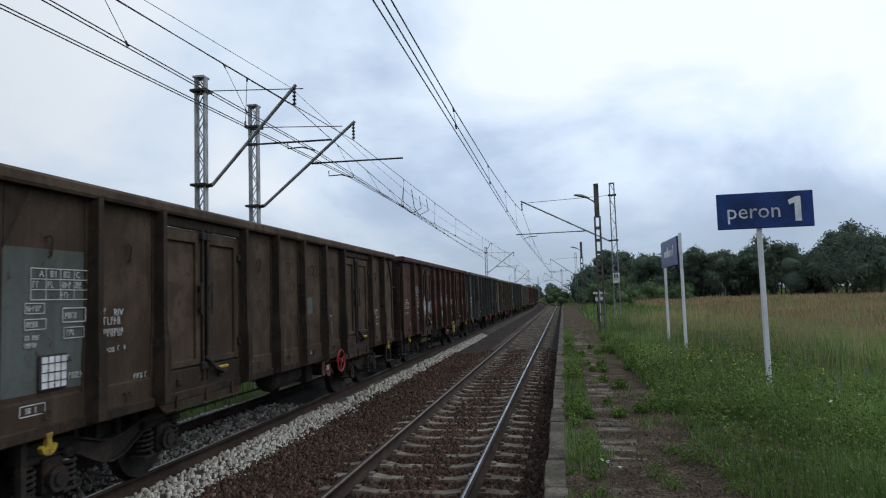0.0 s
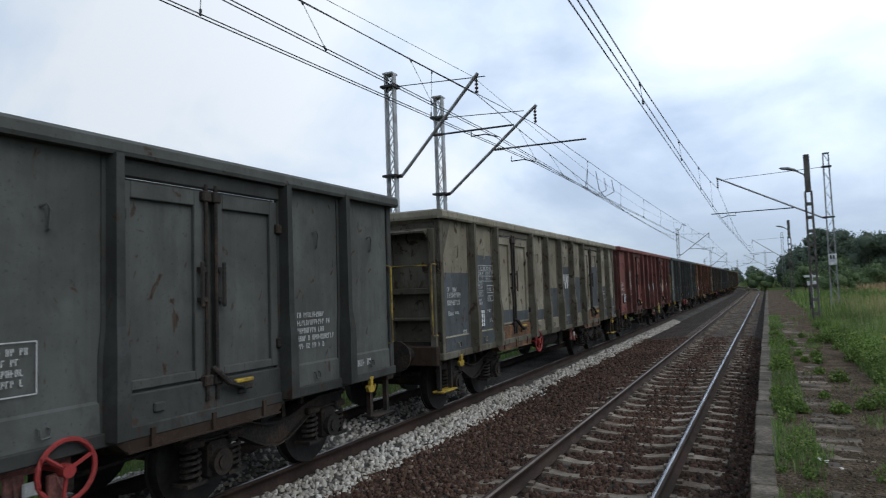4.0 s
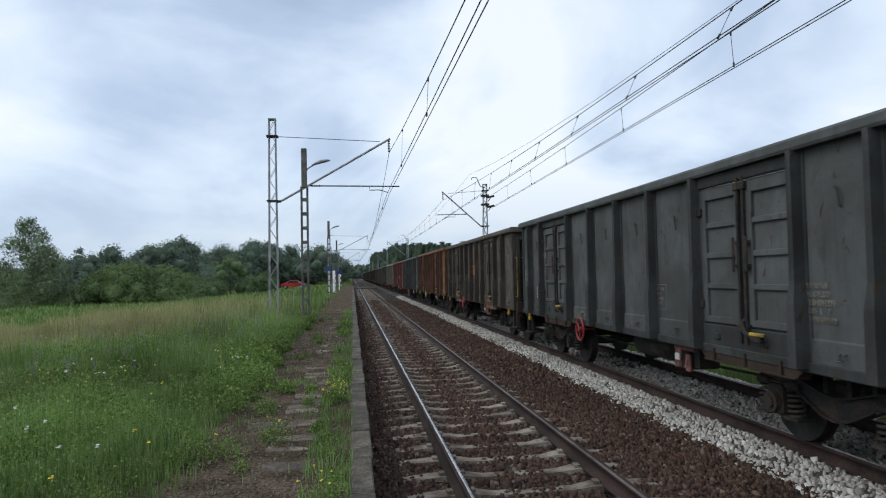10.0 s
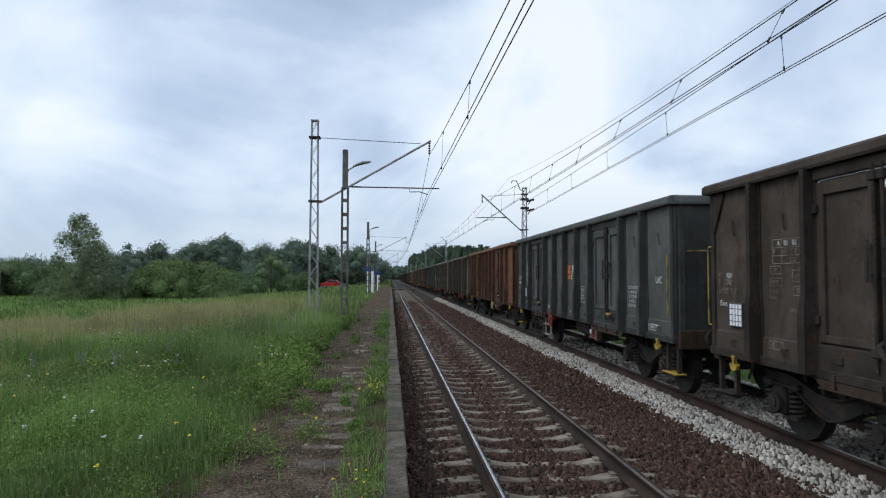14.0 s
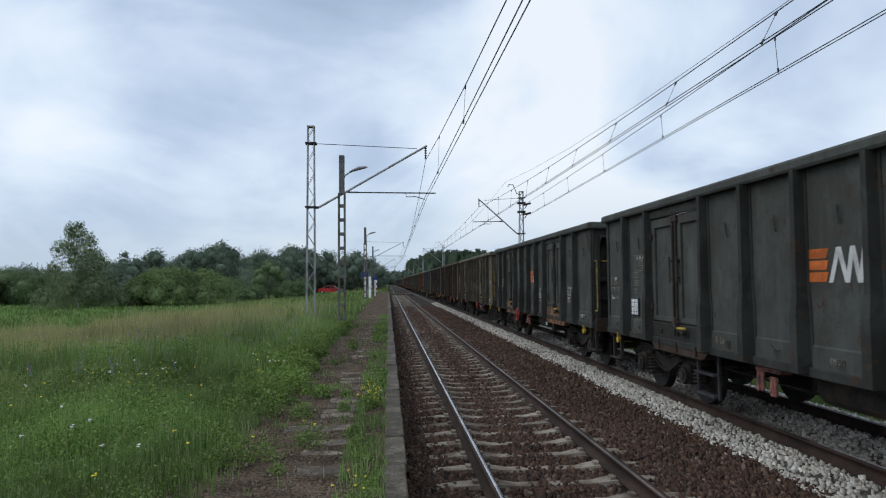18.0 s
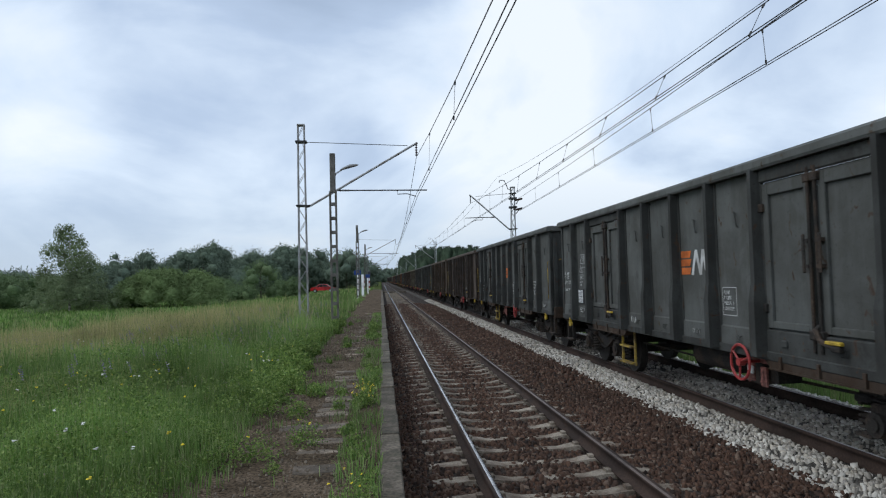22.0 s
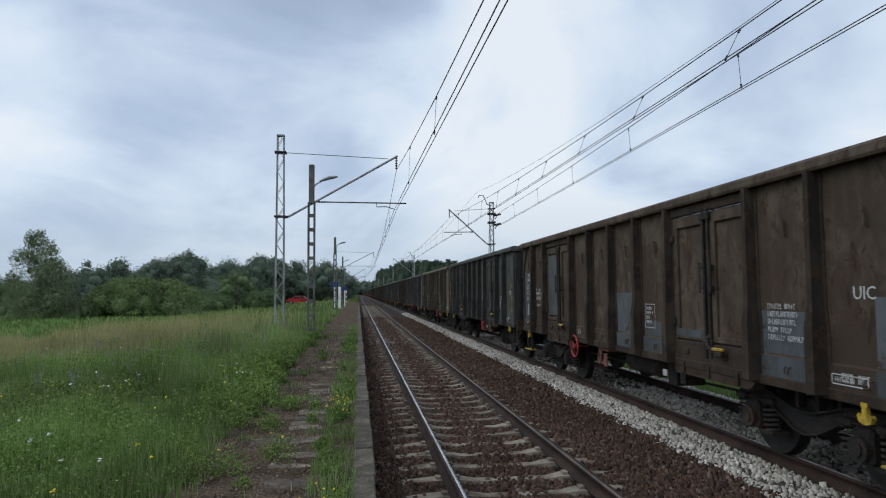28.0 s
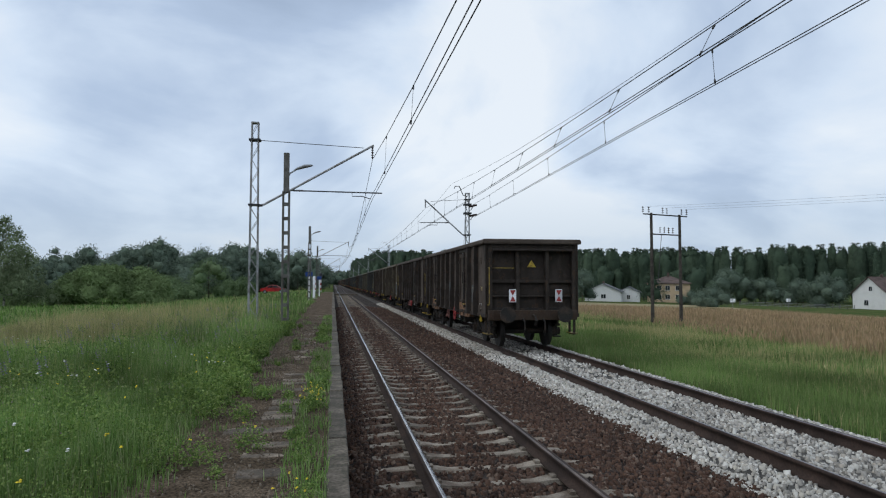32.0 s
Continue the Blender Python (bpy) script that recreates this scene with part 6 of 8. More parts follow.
def lamp_post(x, y, z_top, dirx=-1):
    t = thing("platform_lamp", "openwork concrete platform lamp post with a flat lantern", "lamp post", "platform lamps")
    z0, w = 0.1, 0.105
    for s in (-1, 1):
        part("stem", Geo().cbox(x + s * w - 0.035, x + s * w + 0.035, y - 0.09, y + 0.09, z0, z_top - 1.4, 0.012), POLE_CONC, t)
    z = z0 + 0.5
    while z < z_top - 1.5:
        part("rung", Geo().box(x - w, x + w, y - 0.07, y + 0.07, z, z + 0.12), POLE_CONC, t)
        z += 0.52
    part("head_stem", Geo().cbox(x - 0.10, x + 0.10, y - 0.09, y + 0.09, z_top - 1.45, z_top, 0.02), POLE_CONC, t)
    arm = Geo().tube([(x, y, z_top - 1.0), (x + dirx * 0.12, y, z_top - 0.75), (x + dirx * 0.35, y, z_top - 0.60)], 0.03, 7)
    part("arm", arm, STEEL, t)
    lan = Geo()
    vs, fs = [], []
    for i, (d, r, zz) in enumerate(((0.28, 0.05, -0.62), (0.40, 0.10, -0.56), (0.62, 0.13, -0.48), (0.86, 0.09, -0.44), (0.95, 0.03, -0.43))):
        for k in range(8):
            a = 6.2832 * k / 8
            vs.append((x + dirx * d, y + r * math.cos(a), z_top + zz + r * 0.55 * math.sin(a)))
    for i in range(4):
        fs += [(i * 8 + k, i * 8 + (k + 1) % 8, i * 8 + 8 + (k + 1) % 8, i * 8 + 8 + k) for k in range(8)]
    lan.add(vs, fs)
    part("lantern", lan, STEEL, t, "grey oval street lantern", smooth=True)


def signs():
    # platform sign across the platform, facing south
    y = 10.9
    t = thing("platform_sign", "blue platform sign on a white post, reading peron 1", "sign")
    part("post", Geo().cbox(3.08, 3.15, y + 0.01, y + 0.08, 0.2, 3.55, 0.008), WHITE_POST, t)
    b = part("board", Geo().cbox(2.50, 3.89, y - 0.035, y + 0.008, 2.98, 3.535, 0.008), SIGN_BLUE, t, "dark blue enamel board")
    part("word", text_mesh("peron", 0.33, SIGN_WHITE, "word"), None, b, "white lettering", at=pose(3.03, y - 0.038, 3.24, 90))
    one = Geo().prism([(0.02, -0.19), (0.11, -0.19), (0.11, 0.19), (0.045, 0.19), (-0.07, 0.135), (-0.055, 0.065), (0.02, 0.095)], "y", -0.004, 0.0)
    part("numeral", one, SIGN_WHITE, b, "large white numeral", at=pose(3.60, y - 0.037, 3.26))
    # station name board along the platform, seen at a slant; its name is too small to read
    t = thing("station_name_board", "blue station name board on two white posts", "sign")
    for yy in (17.3, 20.0):
        part("post", Geo().cbox(2.98, 3.05, yy - 0.035, yy + 0.035, 0.2, 3.50, 0.008), WHITE_POST, t)
    b = part("board", Geo().cbox(2.935, 2.978, 17.34, 20.05, 2.72, 3.44, 0.008), SIGN_BLUE, t, "dark blue enamel board")
    g = Geo()
    rng = random.Random(3)
    yy = 17.9
    for k in range(12):
        w = rng.uniform(0.07, 0.13)
        g.box(2.931, 2.9345, yy, yy + w, 2.98, 2.98 + (0.26 if k in (0, 7) else 0.17))
        yy += w + 0.035
    part("name_bars", g, SIGN_WHITE, b, "white lettering")["kind"] = "stuff"
    # crossed warning sign on a striped post
    t = thing("warning_post", "white crossed warning sign on a black and white post", "sign")
    x, y = 2.05, 38.0
    g = Geo().cbox(x - 0.05, x + 0.05, y - 0.03, y + 0.03, 0.1, 1.9, 0.006)
    part("post", g, WHITE_POST, t)
    part("dark_side", Geo().box(x - 0.14, x - 0.052, y - 0.02, y + 0.02, 0.1, 1.6), DARK_STEEL, t)
    c = Geo().cbox(x - 0.32, x + 0.32, y - 0.05, y - 0.031, 2.02, 2.12, 0.006).cbox(x - 0.06, x + 0.06, y - 0.05, y - 0.031, 1.86, 2.30, 0.006)
    part("cross_board", c, WHITE_POST, t)
    part("plate", Geo().cbox(x - 0.20, x + 0.20, y - 0.045, y - 0.031, 1.62, 1.84, 0.006), SIGN_WHITE, t)
    t = thing("mast_plate", "small white number plate fixed to a line mast", "sign")
    part("plate", Geo().cbox(2.86, 3.22, 38.08, 38.10, 2.6, 3.15, 0.006), SIGN_WHITE, t)
    part("marks", Geo().box(2.93, 3.0, 38.075, 38.079, 2.9, 3.08).box(3.06, 3.13, 38.075, 38.079, 2.9, 3.08), DARK_STEEL, t)["kind"] = "stuff"
    # small sign on the lamp post, and boards by the crossing
    for x, y, z, w in ((2.05, -58.6, 2.6, 0.6), (1.6, -80.0, 2.4, 0.5)):
        t = thing("platform_board", "small blue platform board on a white post", "sign", "platform boards")
        part("post", Geo().cbox(x - 0.06, x + 0.06, y - 0.05, y + 0.05, 0.1, z + 0.3, 0.008), WHITE_POST, t)
        part("board", Geo().cbox(x - w / 2, x + w / 2, y + 0.052, y + 0.09, z - 0.1, z + 0.3, 0.008), SIGN_BLUE, t)


overhead_line()
for lx, ly, lz in ((1.70, -24.6, 6.70), (2.0, -58.0, 6.80), (2.10, -91.0, 6.9), (1.66, 28.8, 6.72), (1.9, 62.0, 6.8)):
    lamp_post(lx, ly, lz)
signs()

# ================= plants =================
GRASS = island_mat("meadow_grass", [(0.054, 0.106, 0.026), (0.118, 0.212, 0.048), (0.190, 0.275, 0.086), (0.068, 0.140, 0.032), (0.265, 0.300, 0.145), (0.132, 0.218, 0.056), (0.086, 0.162, 0.038)], 0.75, 0.5, 0.35)
DRY = island_mat("dry_grass", [(0.36, 0.32, 0.15), (0.25, 0.26, 0.10), (0.40, 0.345, 0.18), (0.20, 0.23, 0.085), (0.44, 0.37, 0.20)], 0.85, 0.3, 0.3)
GRAIN = island_mat("ripe_grain", [(0.31, 0.225, 0.13), (0.37, 0.265, 0.16), (0.26, 0.185, 0.11), (0.22, 0.18, 0.09)], 0.85, 0.2, 0.3)
WEED = island_mat("weed_leaves", [(0.038, 0.078, 0.018), (0.105, 0.175, 0.038), (0.190, 0.265, 0.064), (0.060, 0.114, 0.025), (0.135, 0.212, 0.046), (0.255, 0.310, 0.110)], 0.65, 0.25, 0.3)
LEAF_MIX = island_mat("broadleaf_foliage", [(0.078, 0.122, 0.056), (0.106, 0.160, 0.070), (0.132, 0.188, 0.084), (0.090, 0.138, 0.060), (0.152, 0.204, 0.096)], 0.7, 0.3, 0.2)
# far woods: distance haze mixed into the leaf colours, paler and bluer
LEAF_FAR_HAZE = island_mat("woodland_foliage_haze", [(0.084, 0.116, 0.088), (0.102, 0.136, 0.100), (0.122, 0.158, 0.114), (0.090, 0.122, 0.092)], 0.95, 0.25, 0.10, 0.05)
LEAF_PINE = island_mat("pine_foliage", [(0.038, 0.058, 0.040), (0.050, 0.074, 0.048), (0.062, 0.088, 0.056), (0.044, 0.064, 0.043)], 0.95, 0.25, 0.10, 0.05)
# north-east wood: leaf colours lightened to hold its haze
LEAF_NORTH_HAZE = island_mat("grove_foliage_haze", [(0.082, 0.112, 0.086), (0.100, 0.132, 0.098), (0.120, 0.152, 0.110), (0.090, 0.120, 0.092)], 0.95, 0.25, 0.15, 0.05)
LEAF_BIRCH = island_mat("birch_foliage", [(0.118, 0.158, 0.080), (0.150, 0.194, 0.100), (0.182, 0.222, 0.122), (0.130, 0.172, 0.088)], 0.7, 0.25, 0.25)
LEAF_WILLOW = island_mat("willow_foliage", [(0.120, 0.172, 0.070), (0.142, 0.196, 0.082), (0.162, 0.216, 0.096), (0.130, 0.184, 0.076)], 0.9, 0.2, 0.15, 0.05)
BANK = island_mat("bank_grass", [(0.095, 0.155, 0.044), (0.130, 0.205, 0.056), (0.170, 0.235, 0.078), (0.115, 0.185, 0.050), (0.215, 0.235, 0.105)], 0.85, 0.45, 0.3)
BARK = mat("bark", (0.075, 0.062, 0.048), 0.95, 0, 0.35, 3.0, 20.0)
BIRCH_BARK = mat("birch_bark", (0.42, 0.40, 0.37), 0.9, 0, 0.3, 3.0, 20.0, second=(0.08, 0.075, 0.07), amount=0.5)


def gz_array(x, y):
    return np.array([ground_z(a, b) + (0.10 * noise.noise((a * 0.15, b * 0.15, 0)) if a > 1.5 or a < -8.5 else 0) + (0.35 * noise.noise((a * 0.02, b * 0.02, 3)) * min(1, abs(a) / 60) if a > 1.5 or a < -8.5 else 0) for a, b in zip(x, y)])


def blades(name, label, material, x, y, z, h, w, seed, lean=0.35, kind="stuff", category="grass"):
    """Bent grass blades, five points each."""
    rng = np.random.default_rng(seed)
    n = len(x)
    a = rng.uniform(0, 6.283, n)
    b = a + rng.normal(0, 0.6, n)
    l = np.abs(rng.normal(0, lean, n)) * h
    dx, dy = np.cos(a) * w / 2, np.sin(a) * w / 2
    ex, ey = -np.sin(b), np.cos(b)
    v = np.zeros((n, 5, 3))
    v[:, 0] = np.stack([x - dx, y - dy, z - 0.03], 1)
    v[:, 1] = np.stack([x + dx, y + dy, z - 0.03], 1)
    v[:, 2] = np.stack([x + ex * l * 0.28 + dx * 0.85, y + ey * l * 0.28 + dy * 0.85, z + h * 0.55], 1)
    v[:, 3] = np.stack([x + ex * l * 0.28 - dx * 0.85, y + ey * l * 0.28 - dy * 0.85, z + h * 0.55], 1)
    v[:, 4] = np.stack([x + ex * l, y + ey * l, z + h * np.sqrt(np.maximum(0.3, 1 - (l / h) ** 2 * 0.5))], 1)
    f = np.array([(0, 1, 2), (0, 2, 3), (3, 2, 4)])
    f = (f[None] + (np.arange(n) * 5)[:, None, None]).reshape(-1, 3)
    return tagged(raw(name, v.reshape(-1, 3), f, material), label, category, kind=kind)


def patchy(x, y, scale, seed):
    return np.array([noise.noise((a * scale, b * scale, seed)) for a, b in zip(x, y)])


def meadow():
    rng = np.random.default_rng(11)
    X, Y, H, W = [], [], [], []
    for y0, y1, x0, x1, dens, hh, ww in ((-12, -3.5, 1.25, 9, 1150, 0.34, 0.0075), (3.5, 13, 1.3, 9.5, 950, 0.34, 0.0075), (-27, -12, 1.2, 20, 330, 0.50, 0.013), (13, 30, 1.2, 18, 300, 0.48, 0.013),
                                       (-60, -26, 1.0, 30, 48, 0.50, 0.032), (30, 75, 1.0, 30, 34, 0.52, 0.036), (-150, -60, 1.0, 70, 3.2, 0.35, 0.12), (-26, -2, 9, 24, 70, 0.45, 0.022)):
        n = int((x1 - x0) * (y1 - y0) * dens)
        x, y = rng.uniform(x0, x1, n), rng.uniform(y0, y1, n)
        # the edge of the path is ragged
        edge = 1.48 + 0.35 * patchy(np.zeros(n), y, 0.6, 5)
        keep = rng.random(n) < np.clip((x - edge) / 0.6 + 0.15, 0, 1)
        x, y = x[keep], y[keep]
        X.append(x); Y.append(y); H.append(hh * rng.uniform(0.5, 1.25, len(x))); W.append(np.full(len(x), ww))
    X, Y, H, W = map(np.concatenate, (X, Y, H, W))
    d = patchy(X, Y, 0.10, 9)
    H = H * np.clip(0.82 + 0.9 * patchy(X, Y, 0.45, 2) + 1.0 * patchy(X, Y, 1.3, 7), 0.20, 1.9) * np.clip(0.45 + (X - 1.2) * 0.35, 0.45, 1.0)
    Z = gz_array(X, Y)
    Z = np.where(X < 3.2, np.maximum(Z, 0.37 - np.clip((X - 2.4) / 0.8, 0, 1) * 0.1), Z)
    dist = np.hypot(X, Y)
    # drier stems further into the field
    prob = np.clip((X - 2.2) / 6.0, 0.04, 0.75) * np.clip((dist - 8.5) / 6, 0.0, 1) * (1.15 + 1.5 * d)
    prob = np.where((X > 16) & (Y < 0) | (dist > 48), prob * 0.12, prob)
    H = np.where((X > 15) & (Y < 0), H * 0.55, H)
    dry = rng.random(len(X)) < prob
    blades("meadow_grass", "tall green meadow grass beside the platform path", GRASS, X[~dry], Y[~dry], Z[~dry], H[~dry], W[~dry], 21, 0.26)
    blades("dry_grass", "dry straw-coloured grass stems among the green", DRY, X[dry], Y[dry], Z[dry], H[dry] * 1.2, W[dry] * 0.8, 22, 0.22)
    # west of the line
    X, Y, H, W = [], [], [], []
    for y0, y1, x0, x1, dens, hh, ww in ((-35, -4, -14, -8.0, 230, 0.34, 0.011), (-4, 5, -14, -8.1, 60, 0.34, 0.02), (-60, -8, -24, -14, 75, 0.42, 0.022), (-110, -35, -26, -8.2, 22, 0.5, 0.06), (5, 40, -20, -8.2, 40, 0.4, 0.03)):
        n = int((x1 - x0) * (y1 - y0) * dens)
        X.append(rng.uniform(x0, x1, n)); Y.append(rng.uniform(y0, y1, n)); H.append(hh * rng.uniform(0.5, 1.25, n)); W.append(np.full(n, ww))
    X, Y, H, W = map(np.concatenate, (X, Y, H, W))
    Z = gz_array(X, Y)
    dry = rng.random(len(X)) < np.clip((-X - 10.5) / 9, 0.05, 0.55) * (1 + 2.2 * patchy(X, Y, 0.2, 5))
    blades("bank_grass", "dull green grass on the bank behind the relaid track", BANK, X[~dry], Y[~dry], Z[~dry], H[~dry], W[~dry], 23)
    blades("bank_dry_grass", "dry grass stems on the bank behind the track", DRY, X[dry], Y[dry], Z[dry], H[dry], W[dry], 24)
    # grain
    X, Y, H, W = [], [], [], []
    for y0, y1, x0, x1, dens, hh, ww in ((-85, -10, -60, -21, 8, 0.7, 0.12), (22, 60, 9, 60, 12, 0.7, 0.09), (60, 112, 9, 90, 3, 0.75, 0.2)):
        n = int((x1 - x0) * (y1 - y0) * dens)
        X.append(rng.uniform(x0, x1, n)); Y.append(rng.uniform(y0, y1, n)); H.append(hh * rng.uniform(0.7, 1.15, n)); W.append(np.full(n, ww))
    X, Y, H, W = map(np.concatenate, (X, Y, H, W))
    blades("grain_stalks", "ripe grain standing in the fields", GRAIN, X, Y, gz_array(X, Y), H, W, 25, 0.2, category="grain")
    # the lush strip before the thicket
    n = 34000
    x, y = rng.uniform(13, 85, n), rng.uniform(-100, -36, n)
    blades("lush_grass", "bright green lush grass before the willow thicket", GRASS, x, y, gz_array(x, y) + 0.1, rng.uniform(0.15, 0.42, n), np.full(n, 0.10), 26)


def leafy(points, size, rng):
    """Small folded leaf quads round the points."""
    n = len(points)
    a = rng.normal(size=(n, 3)); a /= np.linalg.norm(a, axis=1)[:, None]
    b = rng.normal(size=(n, 3)); b -= a * (a * b).sum(1)[:, None]; b /= np.linalg.norm(b, axis=1)[:, None]
    s = np.reshape(size, (-1, 1)) * rng.uniform(0.6, 1.3, (n, 1))
    v = np.stack([points - a * s, points + b * s * 0.55, points + a * s, points - b * s * 0.55], 1)
    f = (np.array([[0, 1, 2, 3]])[None] + (np.arange(n) * 4)[:, None, None]).reshape(-1, 4)
    return v.reshape(-1, 3), f


def weeds():
    """Broad-leaved plants on and beside the platform."""
    rng = np.random.default_rng(31)
    P = []
    spots = []
    for i in range(560):
        y = rng.uniform(-26, 26)
        if abs(y) < 2.6 or noise.noise((y * 0.55, 3.0, 1.0)) < rng.uniform(-0.5, 0.25):
            continue
        k = rng.random()
        x = rng.uniform(0.06, 0.40) if k < 0.22 else rng.uniform(1.4, 2.1) if k < 0.60 else rng.uniform(0.4, 1.3) if k < 0.68 else rng.uniform(1.6, 7)
        r = rng.uniform(0.05, 0.13) if x < 1.2 else rng.uniform(0.10, 0.28)
        spots.append((x, y, r))
    for x, y, r in ((0.25, -8.7, 0.22), (0.20, -4.85, 0.20), (0.28, -6.6, 0.14), (0.78, -6.75, 0.22), (1.15, -6.3, 0.22), (1.7, -11.6, 0.42), (0.95, -9.6, 0.16), (1.05, -8.2, 0.18), (1.35, -10.2, 0.30), (1.45, -8.4, 0.25), (2.3, -7.2, 0.34), (3.1, 7.6, 0.45), (2.4, 9.2, 0.35), (0.22, 9.5, 0.2), (0.28, 7.2, 0.2), (0.2, 13.5, 0.24), (1.0, 12.3, 0.16),
                    (1.9, -13.5, 0.38), (1.75, -14.4, 0.32), (1.6, 15.2, 0.3)):
        spots.append((x, y, r))
    for x, y, r in spots:
        n = int(420 * (r / 0.2) ** 1.5) + 30
        d = rng.normal(size=(n, 3)); d /= np.linalg.norm(d, axis=1)[:, None]
        q = d * (r * rng.uniform(0.35, 1.0, (n, 1)))
        q[:, 2] = np.abs(q[:, 2]) * 1.25
        base = PLAT_Z - 0.02 if x < 2.4 else float(gz_array([x], [y])[0])
        P.append(q + np.array([x, y, base]))
    # leafy undergrowth through the meadow
    n0 = sum(len(q) for q in P)
    n = 230000
    x, y = rng.uniform(1.5, 9.5, n), rng.uniform(3.0, 17, n) * np.where(rng.random(n) < 0.55, -1, 1)
    k = patchy(x, y, 0.55, 8) + rng.normal(0, 0.18, n) - np.clip((x - 3) / 9, 0, 0.5)
    keep = k > -0.10
    x, y = x[keep], y[keep]
    P.append(np.stack([x, y, gz_array(x, y) + rng.uniform(0.03, 0.40, len(x)) * (0.55 + 1.1 * np.clip(k[keep] + 0.3, 0, 1) + 0.6 * patchy(x, y, 1.6, 4))], 1))
    # leafy clumps of tall herbs, a dark foot under a lighter head
    for i in range(760):
        y = (3.2 + 27 * rng.random() ** 1.3) * (-1 if rng.random() < 0.6 else 1)
        x = 1.7 + 11 * rng.random() ** 1.4
        if noise.noise((x * 0.35, y * 0.35, 6.0)) < rng.uniform(-0.45, 0.35):
            continue
        r, h = rng.uniform(0.10, 0.26), rng.uniform(0.30, 0.62) * min(1.0, 0.5 + (x - 1.5) * 0.3)
        n = int(90 * (r / 0.2)) + 40
        a, k, u = rng.uniform(0, 6.283, n), np.sqrt(rng.random(n)), rng.random(n) ** 0.8
        q = np.stack([x + np.cos(a) * k * r * (0.55 + 0.6 * u), y + np.sin(a) * k * r * (0.55 + 0.6 * u), float(gz_array([x], [y])[0]) + h * u * (1.0 - 0.35 * k)], 1)
        P.append(q)
    P = np.vstack(P)
    d = np.hypot(P[:, 0], P[:, 1])
    size = np.clip(0.0021 * d, 0.012, 0.030)
    v, f = leafy(P, size, rng)
    tagged(raw("weeds", v, f, WEED), "leafy green weeds growing along the platform edge", "weeds", kind="stuff")
    # short sparse grass on the platform itself
    n = 70000
    x, y = rng.uniform(0.02, 1.75, n), rng.uniform(-32, 32, n)
    k = patchy(x, y, 1.5, 3) + 0.5 * patchy(x, y, 4.0, 6) + np.where(x < 0.42, 0.16, np.where(x > 1.45, 0.25, -0.42)) + rng.normal(0, 0.10, n)
    keep = (k > 0.08) & (np.abs(y) > 2.2)
    x, y = x[keep], y[keep]
    blades("platform_grass", "short tufts of grass on the worn platform", GRASS, x, y, np.full(len(x), PLAT_Z - 0.01), rng.uniform(0.03, 0.15, len(x)), np.full(len(x), 0.008), 33, 0.6)


FLOWER_W = mat("white_petals", (0.75, 0.75, 0.70), 0.7, 0, 0.08, 8.0, 60.0, bump=0)
FLOWER_Y = mat("yellow_petals", (0.75, 0.58, 0.03), 0.6, 0, 0.1, 8.0, 60.0, bump=0)
FLOWER_B = mat("blue_petals", (0.20, 0.18, 0.27), 0.7, 0, 0.1, 8.0, 60.0, bump=0)


def flowers():
    rng = np.random.default_rng(41)

    def heads(name, label, material, pts, r, flat):
        g = Geo()
        for x, y, z in pts:
            for k in range(5 if flat else 3):
                a = rng.uniform(0, 6.28)
                c = (x + r * 0.5 * math.cos(a), y + r * 0.5 * math.sin(a), z + rng.uniform(-0.01, 0.01))
                vs = [(c[0] + r * 0.6 * math.cos(6.283 * q / 6), c[1] + r * 0.6 * math.sin(6.283 * q / 6), c[2]) for q in range(6)] + [(c[0], c[1], c[2] + r * (0.25 if flat else 0.5)), (c[0], c[1], c[2] - r * 0.3)]
                g.add(vs, [(q, (q + 1) % 6, 6) for q in range(6)] + [((q + 1) % 6, q, 7) for q in range(6)])
        me = g.mesh(name, material)
        tagged(new(name, me), label, "flowers", kind="stuff")

    def field(n, x0, x1, y0, y1, h):
        x, y = rng.uniform(x0, x1, n), rng.uniform(y0, y1, n)
        return list(zip(x, y, gz_array(x, y) + np.where(x < 2.6, 0.08, 0.0) + h * rng.uniform(0.85, 1.15, n)))

    heads("white_umbels", "white umbel flowers in the meadow", FLOWER_W, field(46, 2.2, 9, -20, -4, 0.44) + field(36, 2.2, 9, 5, 20, 0.45) + [(0.42, 6.4, 0.52), (0.38, 6.55, 0.5), (0.52, 6.3, 0.49), (2.22, -5.42, 0.75), (1.94, -5.42, 0.74), (3.54, -9.93, 0.72), (3.36, -7.2, 0.75), (2.76, -6.47, 0.74), (1.86, -11.2, 0.72), (1.98, -11.35, 0.7), (1.74, -11.3, 0.71), (2.4, -12.1, 0.75), (2.2, -12.6, 0.73)], 0.020, True)
    heads("yellow_flowers", "yellow flowers among the grass", FLOWER_Y, [(0.86, -6.89, 0.60), (0.72, -6.64, 0.61), (1.25, -6.33, 0.58)] + field(60, 1.6, 7, -16, -4, 0.40) + field(40, 1.8, 4.2, 9, 15, 0.5), 0.018, False)
    heads("ragwort_flowers", "small yellow blossoms on the platform edge weeds", FLOWER_Y, [(x, y, PLAT_Z + h) for x, y, h in zip(rng.uniform(0.1, 0.42, 40), rng.choice([-4.8, -8.7, -8.7, -9.3], 40) + rng.normal(0, 0.13, 40), rng.uniform(0.12, 0.26, 40))], 0.012, False)
    heads("blue_flowers", "pale blue meadow flowers on tall stems", FLOWER_B, [(x + 0.01 * k, y, z + 0.035 * k) for x, y, z in field(110, 2.0, 7.5, -34, -9, 0.48) + field(60, 3, 9, 8, 18, 0.48) for k in range(5)], 0.017, False)


